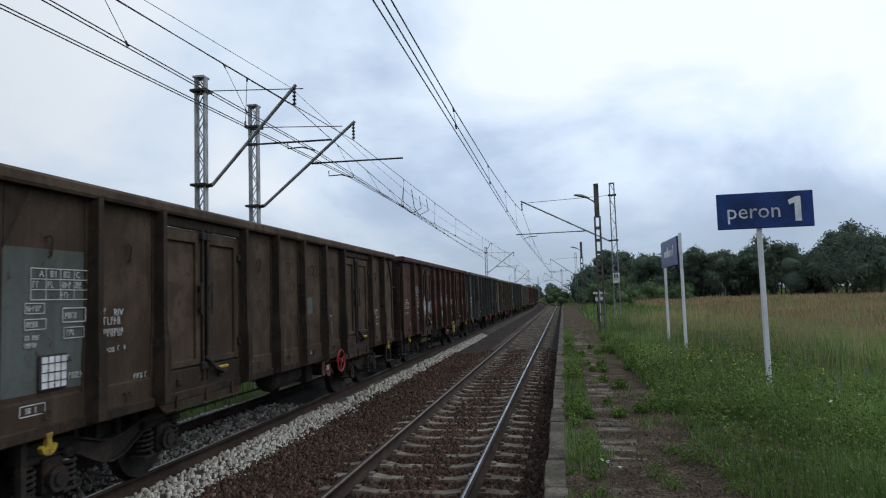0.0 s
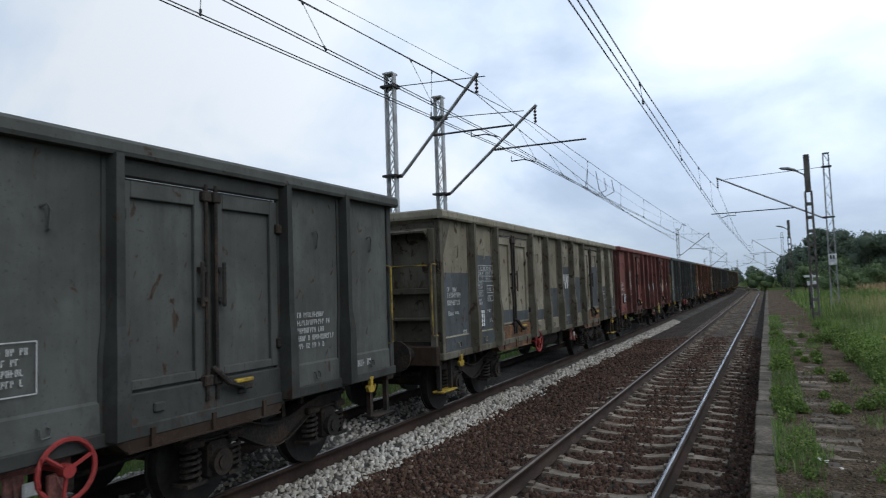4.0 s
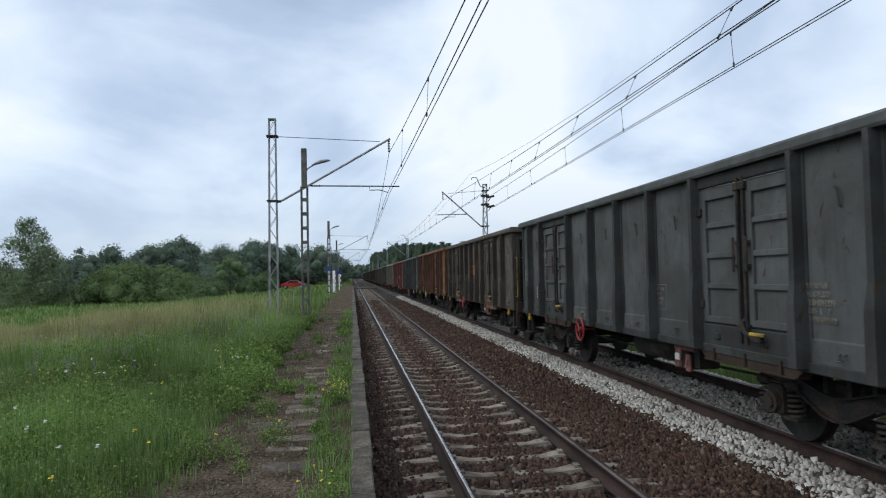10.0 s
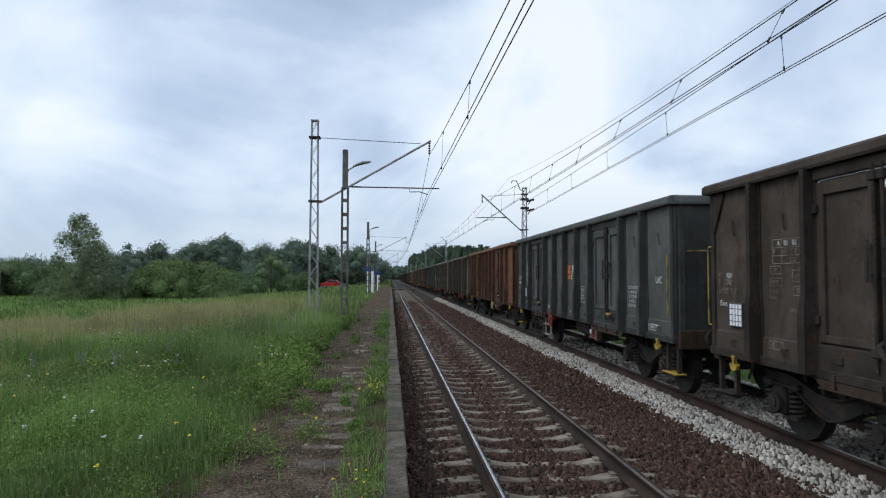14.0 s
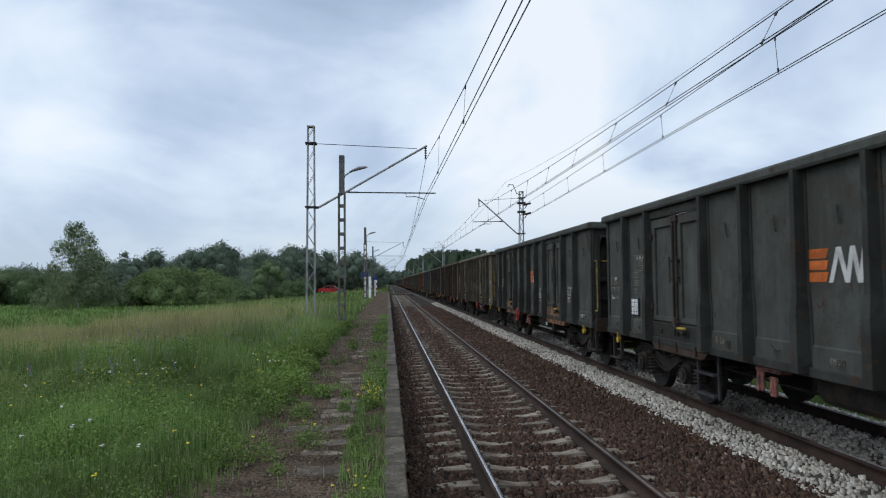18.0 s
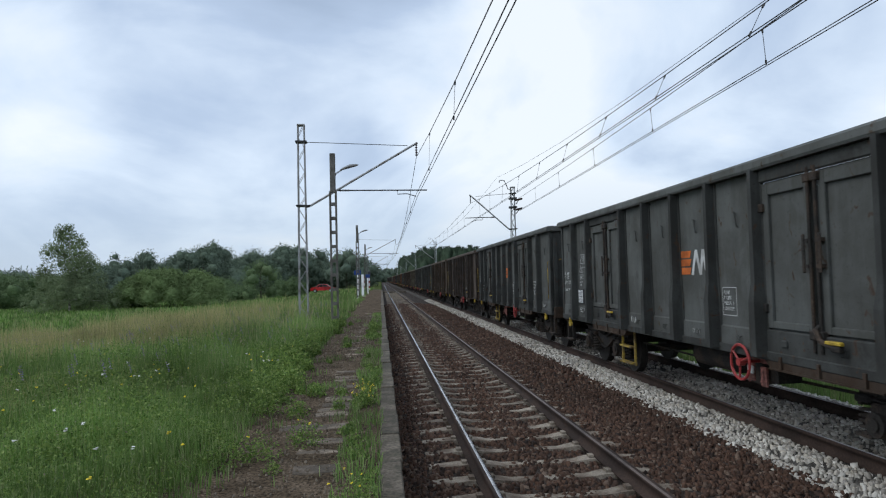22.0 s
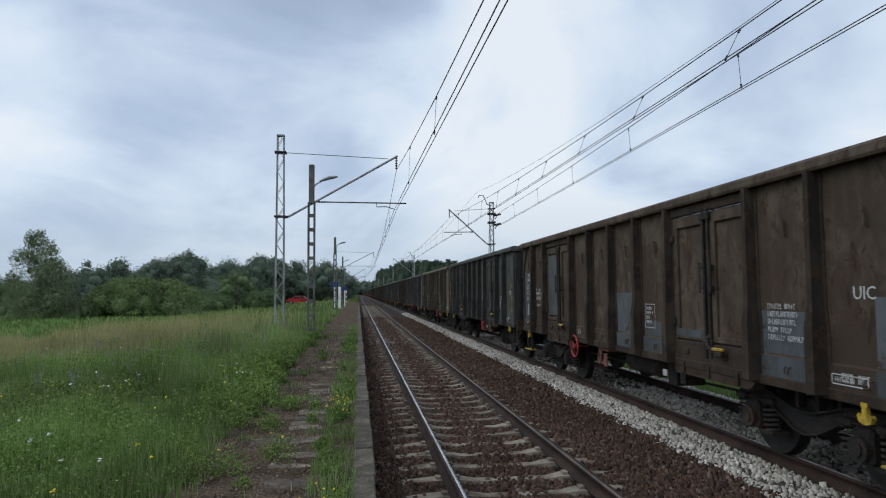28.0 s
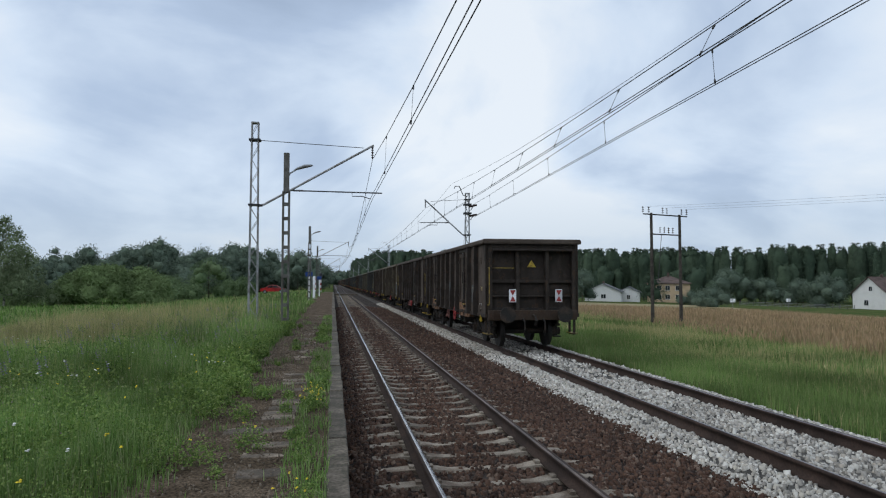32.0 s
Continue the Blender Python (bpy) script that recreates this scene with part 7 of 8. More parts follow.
def crown(rng, blobs, n, size):
    """Leaves on the skins of lumpy blobs, thinned unevenly."""
    pts = []
    tot = sum(b[3] ** 2 for b in blobs)
    for x, y, z, r, sq in blobs:
        k = max(8, int(n * r * r / tot))
        d = rng.normal(size=(k, 3)); d /= np.linalg.norm(d, axis=1)[:, None]
        rad = r * rng.uniform(0.76, 1.22, (k, 1)) * (1 + 0.18 * np.sin(d[:, :1] * 7 + x) * np.cos(d[:, 1:2] * 6 + y))
        q = d * rad
        q[:, 2] *= sq
        pts.append(q + np.array([x, y, z]))
    return leafy(np.vstack(pts), size, rng)


def cores(blobs, k=0.80, lon=9, lat=6):
    """Dense inner foliage masses, as four-sided patches of lumpy balls."""
    V, F, n = [], [], 0
    for x, y, z, r, sq in blobs:
        for i in range(lat + 1):
            t = math.pi * i / lat
            for j in range(lon):
                p = 2 * math.pi * j / lon
                q = r * k * (1 + 0.38 * noise.noise((x * 2 + 9 * math.sin(t) * math.cos(p), y * 2 + 9 * math.sin(t) * math.sin(p), z + 9 * math.cos(t))))
                V.append((x + q * math.sin(t) * math.cos(p), y + q * math.sin(t) * math.sin(p), z + q * sq * math.cos(t)))
        for i in range(lat):
            for j in range(lon):
                F.append((n + i * lon + j, n + i * lon + (j + 1) % lon, n + (i + 1) * lon + (j + 1) % lon, n + (i + 1) * lon + j))
        n += (lat + 1) * lon
    return np.array(V), np.array(F)


def full_crown(rng, blobs, n, size, k=0.74, far=False):
    v, f = crown(rng, blobs, n, size)
    if far:
        # three-cornered sprays are enough at this distance
        v = v.reshape(-1, 4, 3)[:, :3].reshape(-1, 3)
        f = np.arange(len(v)).reshape(-1, 3)
    if not k:
        return v, f
    cv, cf = cores(blobs, k, *((7, 5) if far else (9, 6)))
    if far:
        cf = np.vstack([cf[:, :3], cf[:, [0, 2, 3]]])
    return np.vstack([v, cv]), np.vstack([f, cf + len(v)])


def tree_blobs(rng, h, w, conifer=False):
    bl = []
    if conifer == "umbrella":
        # a tall pine: bare stem, a flat-topped loose crown
        for i in range(8):
            a, k = rng.uniform(0, 6.283), rng.uniform(0.1, 1.0)
            bl.append((w * 0.36 * k * math.cos(a), w * 0.36 * k * math.sin(a), h * rng.uniform(0.52, 0.93), w * rng.uniform(0.13, 0.22), 0.7))
        return bl
    if conifer:
        for i in range(5):
            f = i / 4
            z = h * (0.30 + 0.64 * f)
            r = w * 0.5 * (1.0 - 0.74 * f) * rng.uniform(0.8, 1.15)
            bl.append((rng.normal(0, w * 0.08), rng.normal(0, w * 0.08), z, r, 0.8))
    else:
        for i in range(9):
            f = rng.uniform(0, 1)
            z = h * (0.20 + 0.66 * f)
            spread = w * 0.36 * math.sin(math.pi * (0.25 + 0.65 * f))
            a = rng.uniform(0, 6.283)
            bl.append((spread * math.cos(a), spread * math.sin(a), z, w * rng.uniform(0.16, 0.28), 0.9))
        bl.append((0, 0, h * 0.88, w * 0.18, 1.0))
    return bl


def single_tree(name, label, x, y, h, w, n, leaf, material, bark, seed, category="tree", trunk=0.12, blobs=None, core=0.62):
    rng = np.random.default_rng(seed)
    z = float(gz_array([x], [y])[0])
    t = thing(name, label, category, at=pose(x, y, z))
    bl = blobs or tree_blobs(rng, h, w)
    v, f = full_crown(rng, bl, n, leaf, core, math.hypot(x, y) > 60)
    o = raw("crown", v, f, material)
    o.parent = t
    g = Geo().tube([(0, 0, -0.2), (0.03 * h / 8, 0, h * 0.3), (0.0, 0.05, h * 0.62), (0, 0, h * 0.92)], trunk, 8, 0.02)
    for b in bl[:9]:
        z0 = max(0.15 * h, b[2] - h * 0.16)
        g.tube([(0, 0, z0), (b[0] * 0.5, b[1] * 0.5, (z0 + b[2]) / 2 + 0.1), (b[0], b[1], b[2])], trunk * 0.35, 5, 0.012)
    part("trunk", g, bark, t)
    return t


def woods(name, label, material, trees, n, leaf, seed, conifer=0.0, core=0.78, pines=0.0):
    """A far stand of trees as one piece: trunks and crowns."""
    rng = np.random.default_rng(seed)
    V, F, k = [], [], 0
    G = Geo()
    for x, y, h, w in trees:
        z = float(gz_array([x], [y])[0])
        v, f = full_crown(rng, tree_blobs(rng, h, w, "umbrella" if rng.random() < pines else rng.random() < conifer), n, leaf, core, True)
        V.append(v + np.array([x, y, z])); F.append(f + k); k += len(v)
        G.tube([(x, y, z - 0.3), (x, y, z + h * 0.7)], 0.16, 4, 0.07, cap=False)
    t = raw(name, np.vstack(V), np.vstack(F), material)
    tagged(t, label, "woods", kind="stuff")
    part("trunks", G, BARK, t)["kind"] = "stuff"


def pine_stand(name, label, material, trees, n, leaf, seed):
    """Close-set conifers: each crown a ragged spire with sprays standing out of it."""
    rng = np.random.default_rng(seed)
    V, F, k = [], [], 0
    G = Geo()
    prof = ((0.08, 0.55), (0.30, 0.80), (0.58, 0.95), (0.78, 0.95), (0.91, 0.74), (0.97, 0.30))
    for x, y, h, w in trees:
        z = float(gz_array([x], [y])[0])
        m = 8
        a = np.arange(m) * 2 * math.pi / m + rng.uniform(0, 6.28)
        lean = rng.normal(0, 0.03 * h, 2)
        rings, pts = [], []
        for u, r in prof:
            rad = r * w * 0.40 * rng.uniform(0.50, 1.0, m)
            rings.append(np.stack([x + lean[0] * u + np.cos(a) * rad, y + lean[1] * u + np.sin(a) * rad, z + h * u + rng.normal(0, 0.03 * h, m)], 1))
        v = np.vstack(rings)
        f = []
        for i in range(len(prof) - 1):
            for j in range(m):
                p, q = i * m + j, i * m + (j + 1) % m
                f += [(p, q, q + m), (p, q + m, p + m)]
        u = 1.02 - 0.94 * rng.random(n) ** 1.5
        r = np.interp(u, [q[0] for q in prof], [q[1] for q in prof]) * w * 0.5 * rng.uniform(0.45, 1.12, n) + 0.15
        b = rng.uniform(0, 6.283, n)
        pts = np.stack([x + lean[0] * u + np.cos(b) * r, y + lean[1] * u + np.sin(b) * r, z + h * u], 1)
        lv, lf = leafy(pts, leaf, rng)
        lv = lv.reshape(-1, 4, 3)[:, :3].reshape(-1, 3)
        V += [v, lv]
        F += [np.array(f) + k, np.arange(len(lv)).reshape(-1, 3) + k + len(v)]
        k += len(v) + len(lv)
        G.tube([(x, y, z - 0.3), (x, y, z + h * 0.5)], 0.16, 4, 0.10, cap=False)
    t = raw(name, np.vstack(V), np.vstack(F), material)
    tagged(t, label, "woods", kind="stuff")
    part("trunks", G, BARK, t)["kind"] = "stuff"


def polar(az, d):
    return -math.sin(radians(az)) * d, math.cos(radians(az)) * d


def greenery():
    rng = random.Random(8)
    # the birch and bushes on the south-east
    bx, by = polar(-156.0, 76)
    r2 = np.random.default_rng(4)
    bl = []
    for i in range(64):
        f = (i / 63) ** 1.25
        z = 1.0 + 7.6 * f
        sp = 0.15 + 4.2 * (1 - f) ** 0.62 * r2.uniform(0.2, 1.0)
        a = r2.uniform(0, 6.28)
        bl.append((sp * math.cos(a), sp * math.sin(a), z, r2.uniform(0.6, 1.0) * (1.15 - 0.65 * f), 1.15))
    single_tree("birch_tree", "slender young birch with a loose airy crown", bx, by, 8.7, 5.8, 30000, 0.12, LEAF_BIRCH, BIRCH_BARK, 51, trunk=0.11, blobs=bl, core=0.34)
    x, y = polar(-170.0, 92)
    single_tree("young_tree", "small dark round-headed tree in the meadow", x, y, 5.2, 5.0, 3600, 0.13, LEAF_MIX, BARK, 52)
    # one broad willow thicket, rounded like a dome, and lower bushes round it
    x, y = polar(-163.0, 76)
    q = np.random.default_rng(77)
    bl = []
    for k in range(120):
        a, b = q.uniform(-1, 1), q.uniform(-1, 1)
        if a * a + b * b > 1:
            continue
        top = 4.7 * math.sqrt(max(0.05, 1 - a * a - 0.6 * b * b))
        bl.append((a * 5.2 + b * 1.0, b * 3.2, max(0.35, top - 0.75) * q.uniform(0.55, 1.0), q.uniform(0.7, 1.1), 0.95))
    single_tree("willow_thicket", "broad rounded grey-green willow thicket in the meadow", x, y, 3.0, 10.0, 56000, 0.17, LEAF_WILLOW, BARK, 78, "bush", 0.08, bl, 0.80)
    for az, d, h, w in ((-168.2, 84, 2.2, 4.0), (-153.0, 96, 5.2, 7.0), (-150.6, 100, 5.0, 7.5), (-148.6, 92, 4.4, 6.0), (-172.2, 98, 3.0, 4.6), (-167.0, 118, 4.0, 6.0), (-165.0, 125, 4.5, 6.0)):
        x, y = polar(az, d)
        q = np.random.default_rng(int(-az * 10))
        bl = [(q.uniform(-1, 1) * w * 0.38, q.uniform(-1, 1) * w * 0.38, h * q.uniform(0.12, 0.72), w * q.uniform(0.13, 0.22), 0.95) for _ in range(22)]
        single_tree("meadow_bush", "green leafy bush at the meadow's edge", x, y, h * 0.8, w, 10000, 0.15, LEAF_MIX, BARK, int(-az * 7), "bush", 0.08, bl)
    # wood on the south-east horizon
    tr = []
    for i in range(175):
        az = -145 - 33.5 * rng.random()
        d = rng.uniform(165, 215)
        x, y = polar(az, d)
        hh = 10.4 + 1.6 * math.sin(az * 0.9) + 1.2 * math.sin(az * 2.3 + 1)
        hh *= 0.82 if az < -175 else 0.52 if az > -158.5 else 0.8 if az > -160.5 else 1.0
        tr.append((x, y, hh * rng.uniform(0.85, 1.12), rng.uniform(7, 10.5)))
    woods("wood_south_east", "dark mixed wood beyond the meadow", LEAF_FAR_HAZE, tr, 2000, 0.34, 61, 0.15, 0.64)
    # pine forest to the south-west, reaching the line far off
    tr, under = [], []
    pts = [(-16, -560), (-24, -370), (-36, -300), (-70, -240), (-105, -205), (-140, -175), (-172, -140), (-192, -104)]
    for (x0, y0), (x1, y1) in zip(pts, pts[1:]):
        n = int(math.hypot(x1 - x0, y1 - y0) / 0.85)
        for i in range(n):
            f = rng.random()
            b = rng.uniform(0, 15)
            x, y = x0 + (x1 - x0) * f - b, y0 + (y1 - y0) * f - b * 0.35
            d = math.hypot(x, y)
            tr.append((x, y, min(20.5, 0.046 * d + 2.0 - ground_z(x, y)) * rng.uniform(0.88, 1.04), rng.uniform(4.2, 7.0)))
            if i % 4 == 0:
                e = rng.uniform(-6, 3)
                under.append((x0 + (x1 - x0) * f - e, y0 + (y1 - y0) * f - e * 0.35, (min(18.5, 0.046 * d + 2.0 - ground_z(x, y))) * rng.uniform(0.35, 0.7), rng.uniform(5, 9)))
    pine_stand("forest_edge_west", "dark undergrowth along the edge of the pine forest", LEAF_PINE, under, 260, 0.42, 66)
    pine_stand("pine_forest_west", "dark pine forest behind the fields and houses", LEAF_PINE, tr, 420, 0.40, 62)
    # edge bushes and garden trees in front of the forest
    for az, d, h, w in ((147.2, 205, 9.0, 10), (144.8, 206, 6.5, 9), (142.6, 204, 6.5, 8), (150.2, 150, 2.6, 5.0), (148.6, 140, 3.2, 6.4), (158.8, 150, 6.0, 8), (160.6, 130, 7.0, 10), (140.8, 200, 8, 10)):
        x, y = polar(az, d)
        single_tree("garden_tree", "leafy green tree at the edge of the pine forest", x, y, h, w, 7000, 0.028 * w, LEAF_FAR_HAZE, BARK, int(az * 10), "tree", core=0.8)
    x, y = polar(153.2, 165)
    q = np.random.default_rng(5)
    single_tree("spruce", "small dark spruce beside the houses", x, y, 7.6, 5.0, 1800, 0.24, LEAF_PINE, BARK, 55, "tree", 0.1, tree_blobs(q, 7.6, 5.4, True))
    # trees to the north-east
    tr = []
    for i in range(125):
        az = -1.6 - 23.5 * rng.random()
        d = rng.uniform(120, 165)
        x, y = polar(az, d)
        h = 8.6 + 0.8 * math.sin(az * 1.1) + (2.2 if az < -20.2 else 0) - (1.8 if az > -3 else 0)
        tr.append((x, y, h * rng.uniform(0.85, 1.12), rng.uniform(5, 8)))
    woods("wood_north_east", "dark row of mixed trees behind the grain field", LEAF_NORTH_HAZE, tr, 900, 0.34, 63, 0.2, 0.70, pines=0.62)
    for az, d, h, w in ((-21.6, 118, 9.6, 9.5), (-23.2, 112, 8.0, 9), (-19.6, 121, 7.2, 8)):
        x, y = polar(az, d)
        single_tree("tall_tree", "tall dark round-crowned tree at the field edge", x, y, h, w, 7000, 0.26, LEAF_NORTH_HAZE, BARK, int(-az * 31), "tree", 0.2)
    for az, d, h, w in ((-4.6, 78, 3.4, 4.6), (-2.6, 92, 3.0, 4.2), (-7.2, 96, 3.0, 4.4), (0.4, 135, 3.6, 6), (-9.6, 100, 2.6, 4)):
        x, y = polar(az, d)
        single_tree("shrub", "green shrub beside the line masts", x, y, h, w, 2200, 0.16, LEAF_MIX, BARK, int(1000 + az * 31), "bush", 0.06)
    tr = []
    for i in range(70):
        az = 0.5 + 12 * rng.random()
        x, y = polar(az, rng.uniform(430, 520))
        tr.append((x, y, rng.uniform(8, 12), rng.uniform(7, 11)))
    woods("wood_north", "distant dark wood where the line bends away", LEAF_FAR_HAZE, tr, 160, 0.9, 64, 0.4)
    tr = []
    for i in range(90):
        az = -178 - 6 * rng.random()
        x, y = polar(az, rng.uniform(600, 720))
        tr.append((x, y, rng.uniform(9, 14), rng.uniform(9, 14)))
    woods("wood_south", "hazy distant wood at the end of the straight line", LEAF_FAR_HAZE, tr, 120, 1.2, 65, 0.4)


def stems():
    """Tall thin flower stems and seed heads that stand over the grass."""
    rng = np.random.default_rng(71)
    n = 9000
    x, y = rng.uniform(1.7, 14, n), rng.uniform(3, 26, n) * np.where(rng.random(n) < 0.55, -1, 1)
    k = patchy(x, y, 0.25, 4)
    keep = k + rng.normal(0, 0.25, n) > -0.05
    x, y = x[keep], y[keep]
    z = gz_array(x, y)
    h = rng.uniform(0.45, 0.85, len(x))
    near = np.hypot(x, y) < 11
    h = np.where(near, h * 0.75, h)
    blades("seed_stems", "thin tall seed stems over the meadow", GRASS, x, y, z, h, np.where(near, 0.003, 0.006), 72, 0.15)
    lean = rng.normal(0, 0.05, (len(x), 2))
    P = np.concatenate([np.stack([x + lean[:, 0] * 0.3 + rng.normal(0, 0.012, len(x)), y + lean[:, 1] * 0.3 + rng.normal(0, 0.012, len(x)), z + h * f], 1) for f in (0.86, 0.92, 0.98)])
    v, f = leafy(P, np.clip(0.0013 * np.hypot(P[:, 0], P[:, 1]), 0.008, 0.018), rng)
    tagged(raw("seed_heads", v, f, SEED), "pale and mauve seed heads of the meadow grass", "grass", kind="stuff")


SEED = island_mat("seed_heads", [(0.26, 0.22, 0.14), (0.20, 0.17, 0.16), (0.16, 0.18, 0.08), (0.22, 0.18, 0.19), (0.30, 0.26, 0.16)], 0.9, 0.2, 0.2)
meadow()
stems()
weeds()
flowers()
greenery()

# ================= houses, power line, crossing =================
WALL_WHITE = mat("white_render", (0.56, 0.56, 0.54), 0.9, 0, 0.08, 1.0, 20.0, second=(0.52, 0.52, 0.50), amount=0.3)
WALL_OCHRE = mat("ochre_render", (0.40, 0.30, 0.19), 0.9, 0, 0.1, 1.0, 20.0, second=(0.30, 0.22, 0.15), amount=0.3)
ROOF_GREY = mat("grey_roofing", (0.10, 0.105, 0.11), 0.8, 0, 0.2, 1.0, 12.0)
ROOF_BROWN = mat("brown_roof_tiles", (0.095, 0.065, 0.055), 0.8, 0, 0.25, 1.0, 12.0)
GLASS = mat("dark_window_glass", (0.02, 0.025, 0.03), 0.08, 0, 0.05, 1.0, 5.0, bump=0, spec=0.6)
CAR_RED = mat("red_car_paint", (0.42, 0.02, 0.02), 0.25, 0.1, 0.05, 1.0, 5.0, bump=0, spec=0.6)
RUBBER = mat("rubber", (0.02, 0.02, 0.02), 0.85, 0, 0.1, 2.0, 10.0)


def house(name, label, x, y, rz, w, d, h, roof_h, wall, roof, windows, hip=False, eave=0.45, chimney=True, z=None):
    """w along local x, d along local y; windows: rows of (face, along, sill, width, height)."""
    z = float(gz_array([x], [y])[0]) if z is None else z
    t = thing(name, label, "house", at=pose(x, y, z, 0, 0, rz))
    g = Geo().box(-w / 2, w / 2, -d / 2, d / 2, -0.6, h)
    if not hip:
        g.prism([(-d / 2, h), (d / 2, h), (0, h + roof_h)], "x", -w / 2, w / 2)
    part("wall", g, wall, t)
    a = Geo()
    W, D, k = w / 2 + eave, d / 2 + eave, 0.16
    drop = roof_h * eave / (d / 2)
    if hip:
        r = max(0.2, w / 2 - d / 2)
        vs = [(-W, -D, h), (W, -D, h), (W, D, h), (-W, D, h), (-r, 0, h + roof_h), (r, 0, h + roof_h)]
        vs += [(q[0], q[1], q[2] - k) for q in vs[:4]]
        a.add(vs, [(0, 1, 5, 4), (1, 2, 5), (2, 3, 4, 5), (3, 0, 4), (0, 6, 7, 1), (1, 7, 8, 2), (2, 8, 9, 3), (3, 9, 6, 0), (6, 9, 8, 7)])
    else:
        for s in (-1, 1):
            a.prism([(0, h + roof_h + 0.02), (0, h + roof_h + k), (s * D, h - drop + k), (s * D, h - drop + 0.02)], "x", -W, W)
    r = part("roof", a, roof, t)
    if chimney:
        part("chimney", Geo().cbox(w * 0.12, w * 0.12 + 0.5, -0.25, 0.25, h + roof_h * 0.6, h + roof_h + 0.7, 0.03), ROOF_BROWN, r)
    for f, s, zz, ww, hh in windows:
        b = part("window", Geo().box(-ww / 2 - 0.06, ww / 2 + 0.06, -0.03, 0.02, -0.06, hh + 0.06), WALL_WHITE, t)
        part("pane", Geo().box(-ww / 2, -0.03, -0.04, -0.031, 0, hh).box(0.03, ww / 2, -0.04, -0.031, 0, hh), GLASS, b)
        b.matrix_basis = {"s": pose(s, -d / 2 - 0.02, zz), "n": pose(s, d / 2 + 0.02, zz, 0, 0, 180), "e": pose(w / 2 + 0.02, s, zz, 0, 0, 90), "w": pose(-w / 2 - 0.02, s, zz, 0, 0, -90)}[f]
    return t


def town():
    # local -y faces the railway: turned towards the camera's side
    x, y = polar(136.9, 190)
    house("white_house", "white rendered house with a steep brown gabled roof", x, y, 12, 12.0, 8.5, 3.9, 3.7, WALL_WHITE, ROOF_BROWN,
          [("e", -0.8, 1.0, 1.0, 1.2), ("e", 0.3, 4.4, 0.8, 1.0), ("n", -2.5, 1.0, 1.2, 1.2), ("n", 1.5, 1.0, 1.2, 1.2)])
    x, y = polar(151.9, 195)
    house("ochre_house", "two-storey ochre house under a low hipped brown roof", x, y, 62, 12.5, 11.0, 5.2, 2.2, WALL_OCHRE, ROOF_BROWN,
          [("e", -2.4, 0.9, 1.1, 1.2), ("e", -0.2, 0.9, 1.1, 1.2), ("e", 2.4, 0.9, 1.1, 1.2), ("e", -2.4, 3.3, 1.1, 1.2), ("e", -0.2, 3.3, 1.1, 1.2), ("e", 2.4, 3.3, 1.1, 1.2),
           ("s", -3.0, 0.9, 1.1, 1.2), ("s", 0.0, 0.9, 1.1, 1.2), ("s", -3.0, 3.3, 1.1, 1.2), ("s", 0.0, 3.3, 1.1, 1.2)], hip=True)
    x, y = polar(157.0, 180)
    house("low_white_house", "low white house with a dark grey roof", x, y, 62, 9.0, 9.0, 2.6, 2.0, WALL_WHITE, ROOF_GREY,
          [("e", -2.2, 0.9, 1.1, 1.0), ("e", 0.2, 0.9, 1.1, 1.0), ("s", 2.0, 0.9, 1.1, 1.0)])
    x, y = polar(155.0, 186)
    house("white_annex", "small white outbuilding between the two houses", x, y, 62, 6.0, 5.5, 2.6, 1.4, WALL_WHITE, ROOF_GREY, [("e", 0.0, 0.8, 0.8, 1.0)], chimney=False)
    x, y = polar(-148.4, 96)
    house("meadow_house", "white house half hidden at the meadow's far edge", x, y, -60, 9, 8, 3.2, 3.0, WALL_WHITE, ROOF_BROWN, [("w", -1.5, 1.0, 1.0, 1.2), ("w", 1.5, 1.0, 1.0, 1.2)])
    # small white signs in the field
    for az, d in ((147.1, 120), (143.2, 150)):
        x, y = polar(az, d)
        z = float(gz_array([x], [y])[0])
        t = thing("field_sign", "small white board on a thin post in the field", "sign", "field signs", at=pose(x, y, z, 0, 0, az - 180))
        part("post", Geo().cbox(-0.03, 0.03, -0.03, 0.03, -0.2, 1.9, 0.005), STEEL, t)
        part("board", Geo().cbox(-0.40, 0.40, -0.05, -0.031, 1.4, 2.0, 0.006), SIGN_WHITE, t)
    # low grey fence before the forest
    t = thing("garden_fence", "low pale garden fence before the trees", "fence")
    p0, p1 = polar(146.6, 160), polar(138.9, 165)
    for i in range(17):
        f = i / 16
        x, y = p0[0] + (p1[0] - p0[0]) * f, p0[1] + (p1[1] - p0[1]) * f
        z = float(gz_array([x], [y])[0])
        part("post", Geo().cbox(x - 0.05, x + 0.05, y - 0.05, y + 0.05, z - 0.2, z + 1.0, 0.01), POLE_CONC, t)
    g = Geo()
    for k in (0.3, 0.6, 0.9):
        g.tube([(p0[0], p0[1], float(gz_array([p0[0]], [p0[1]])[0]) + k), (p1[0], p1[1], float(gz_array([p1[0]], [p1[1]])[0]) + k)], 0.03, 5)
    part("rails", g, STEEL, t)
    # timber twin-pole power line mast
    t = thing("twin_power_pole", "weathered timber twin-pole power line mast with insulators", "power pole")
    pl, pr = Vector((*polar(153.15, 47.5), -1.45)), Vector((*polar(150.95, 49.5), -1.5))
    zt = 6.75
    for p in (pl, pr):
        part("pole", Geo().tube([(p.x, p.y, p.z - 0.4), (p.x, p.y, zt)], 0.13, 10, 0.09), WOOD_POLE, t)
    d = (pr - pl).normalized(); d.z = 0
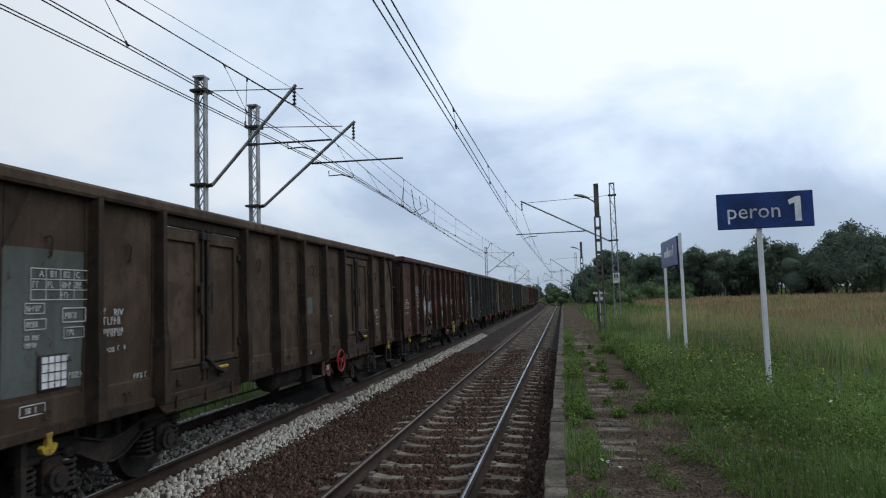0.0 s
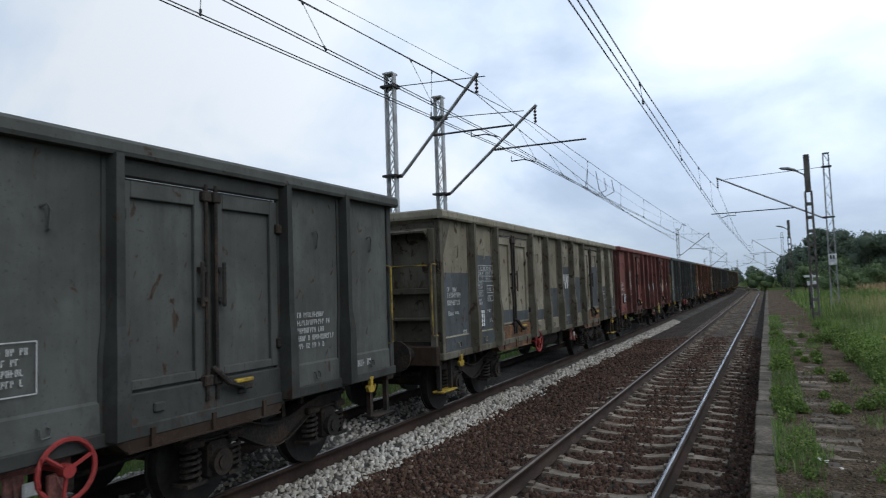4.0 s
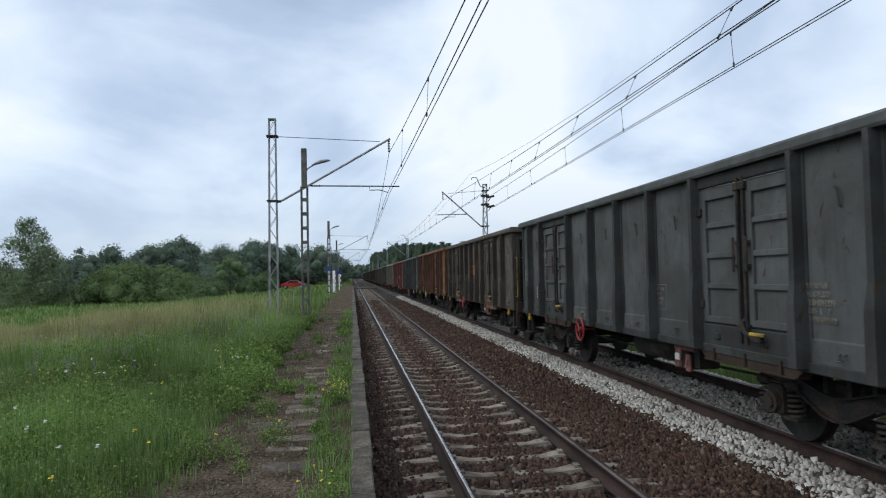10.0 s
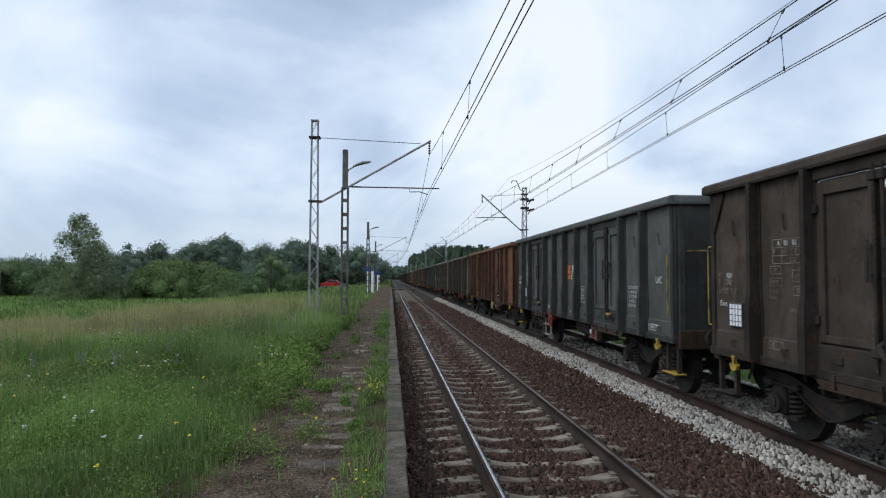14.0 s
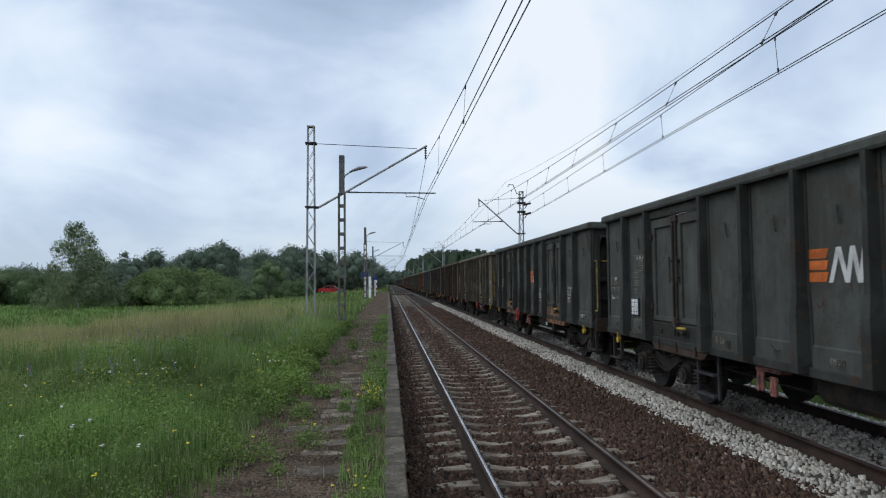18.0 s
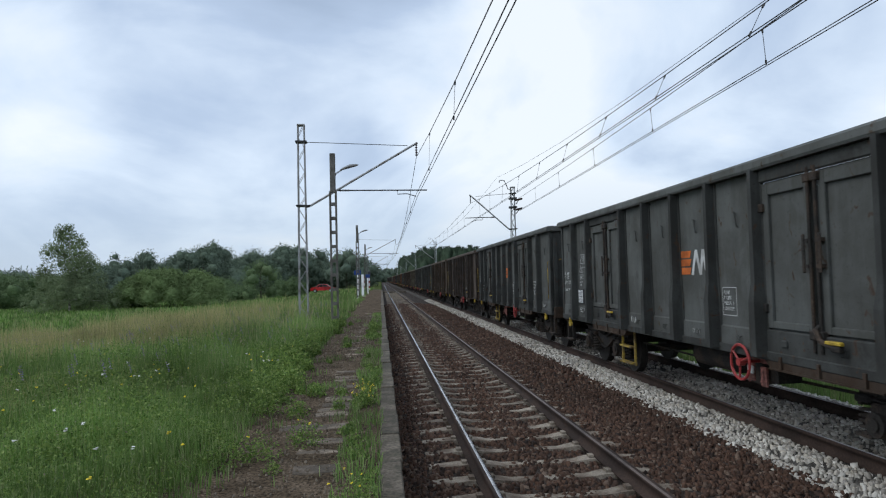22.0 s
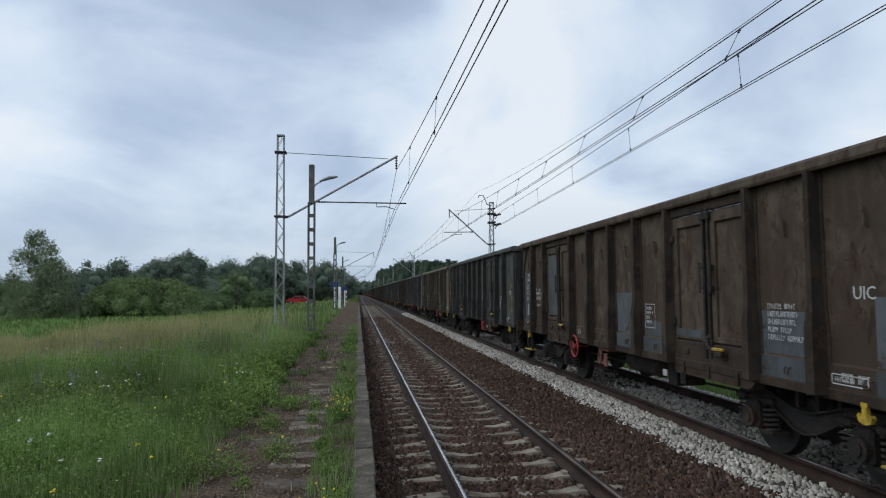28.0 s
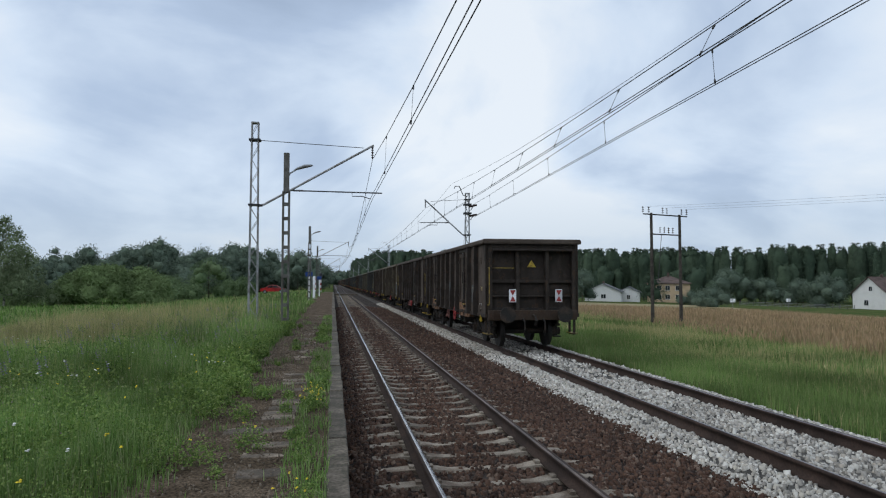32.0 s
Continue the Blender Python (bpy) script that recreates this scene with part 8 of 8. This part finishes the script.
    for z, e in ((zt - 0.1, 0.75), (zt - 1.45, 0.12)):
        a, b = pl - d * e, pr + d * e
        part("cross_arm", Geo().tube([(a.x, a.y, z), (b.x, b.y, z)], 0.045, 6), DARK_STEEL, t)
    ins = []
    for k, z in ((-0.28, zt), (-0.08, zt), (0.40, zt), (0.55, zt), (1.08, zt), (1.26, zt), (0.30, zt - 1.35), (0.45, zt - 1.35), (0.60, zt - 1.35), (0.75, zt - 1.35)):
        q = pl + (pr - pl) * k
        g = Geo()
        insulator(g, (q.x, q.y, z), (q.x, q.y, z + 0.42), 3, 0.07)
        part("insulator", g, CERAMIC, t)
    part("drop_cable", Geo().tube([(pl + (pr - pl) * 0.35) + Vector((0, 0, zt - 1.4 - pl.z - (pr - pl).z * 0.35)), (pl + (pr - pl) * 0.2) + Vector((0, 0, 3.4))], 0.02, 5), WIRE, t)
    t = thing("power_lines", "thin power lines running west from the twin poles", "power line")
    far = Vector((*polar(98, 66), 8.8))
    for k, z in ((-0.2, 0.4), (0.5, 0.4), (1.2, 0.4)):
        q = pl + (pr - pl) * k
        e = far + (pr - pl) * k
        part("wire", Geo().tube([(q.x + (e.x - q.x) * i / 10, q.y + (e.y - q.y) * i / 10, zt + z + (e.z - zt - z) * i / 10 - 2.2 * (i / 10) * (1 - i / 10)) for i in range(11)], 0.006, 4, cap=False), WIRE, t)
    # the crossing far to the south: a pale slab, a road, barrier gear and a waiting car
    t = thing("crossing_slab", "pale concrete crossing slab laid over the platform track", "crossing", kind="structure")
    part("slab", Geo().cbox(-4.1, -0.2, -116.5, -113.2, -0.25, 0.035, 0.02), CONCRETE, t)
    t = land_patch("road", "narrow asphalt road to the level crossing", 0.3, 120, -118, -113.5, ASPHALT, 0.07, 30, 2, 0.0)
    for x, y, s in ((2.0, -112.6, 1), (2.9, -112.9, -1), (3.9, -113.0, 1)):
        t = thing("crossing_post", "red and white striped crossing barrier post", "barrier", "crossing posts")
        for i in range(6):
            part("band", Geo().disc((x, y, 0.25 + i * 0.42), "z", 0.09, 0, 0.42, 10), RED if i % 2 else SIGN_WHITE, t)
        if s == 1:
            part("signal_box", Geo().cbox(x - 0.25, x + 0.25, y - 0.12, y + 0.12, 2.8, 3.5, 0.03), DARK_STEEL, t)
    t = thing("white_marker_post", "tall white concrete marker post by the crossing", "post")
    part("post", Geo().cbox(1.75, 2.0, -68.1, -67.85, 0.2, 2.6, 0.03), WHITE_POST, t)
    red_car(9.9, -115.0, ground_z(9.9, -115) + 0.12)
    # white building far off behind the northern trees
    x, y = polar(-13.6, 168)
    house("far_white_barn", "low white building glimpsed between the northern trees", x, y, 20, 8, 5, 2.0, 0.9, WALL_WHITE, ROOF_GREY, [("s", 0, 0.7, 1.0, 0.8)], chimney=False)


def red_car(x, y, z):
    """A small red saloon, its length along x."""
    t = thing("red_car", "red saloon car waiting at the level crossing", "car", at=pose(x, y, z))
    prof = [(-2.05, 0.35), (-2.1, 0.62), (-1.9, 0.82), (-1.25, 0.92), (-0.65, 1.38), (0.55, 1.42), (1.25, 0.98), (1.95, 0.90), (2.08, 0.6), (2.02, 0.35)]
    g = Geo()
    vs = []
    for s, k in ((-0.82, 0.0), (0.82, 0.0)):
        for u, v in prof:
            vs.append((u, s * (0.86 if v > 1.2 else 1.0), v))
    n = len(prof)
    g.add(vs, [tuple(range(n)), tuple(reversed(range(n, 2 * n)))] + [(i, i + n, (i + 1) % n + n, (i + 1) % n) for i in range(n)])
    part("body", g, CAR_RED, t)
    for s in (-1, 1):
        w = Geo().prism([(-1.05, 0.98), (-0.60, 1.32), (-0.05, 1.35), (-0.05, 0.98)], "y", s * 0.80, s * 0.825).prism([(0.02, 0.98), (0.02, 1.35), (0.50, 1.35), (1.02, 0.98)], "y", s * 0.80, s * 0.825)
        part("side_window", w, GLASS, t)
        for u in (-1.3, 1.3):
            k = part("wheel", Geo().disc((u, s * 0.74, 0.31), "y", 0.31, -0.1, 0.1, 16), RUBBER, t)
            part("rim", Geo().disc((u, s * 0.845, 0.31), "y", 0.19, -0.006, 0.006, 12), STEEL, k)


town()


motions()
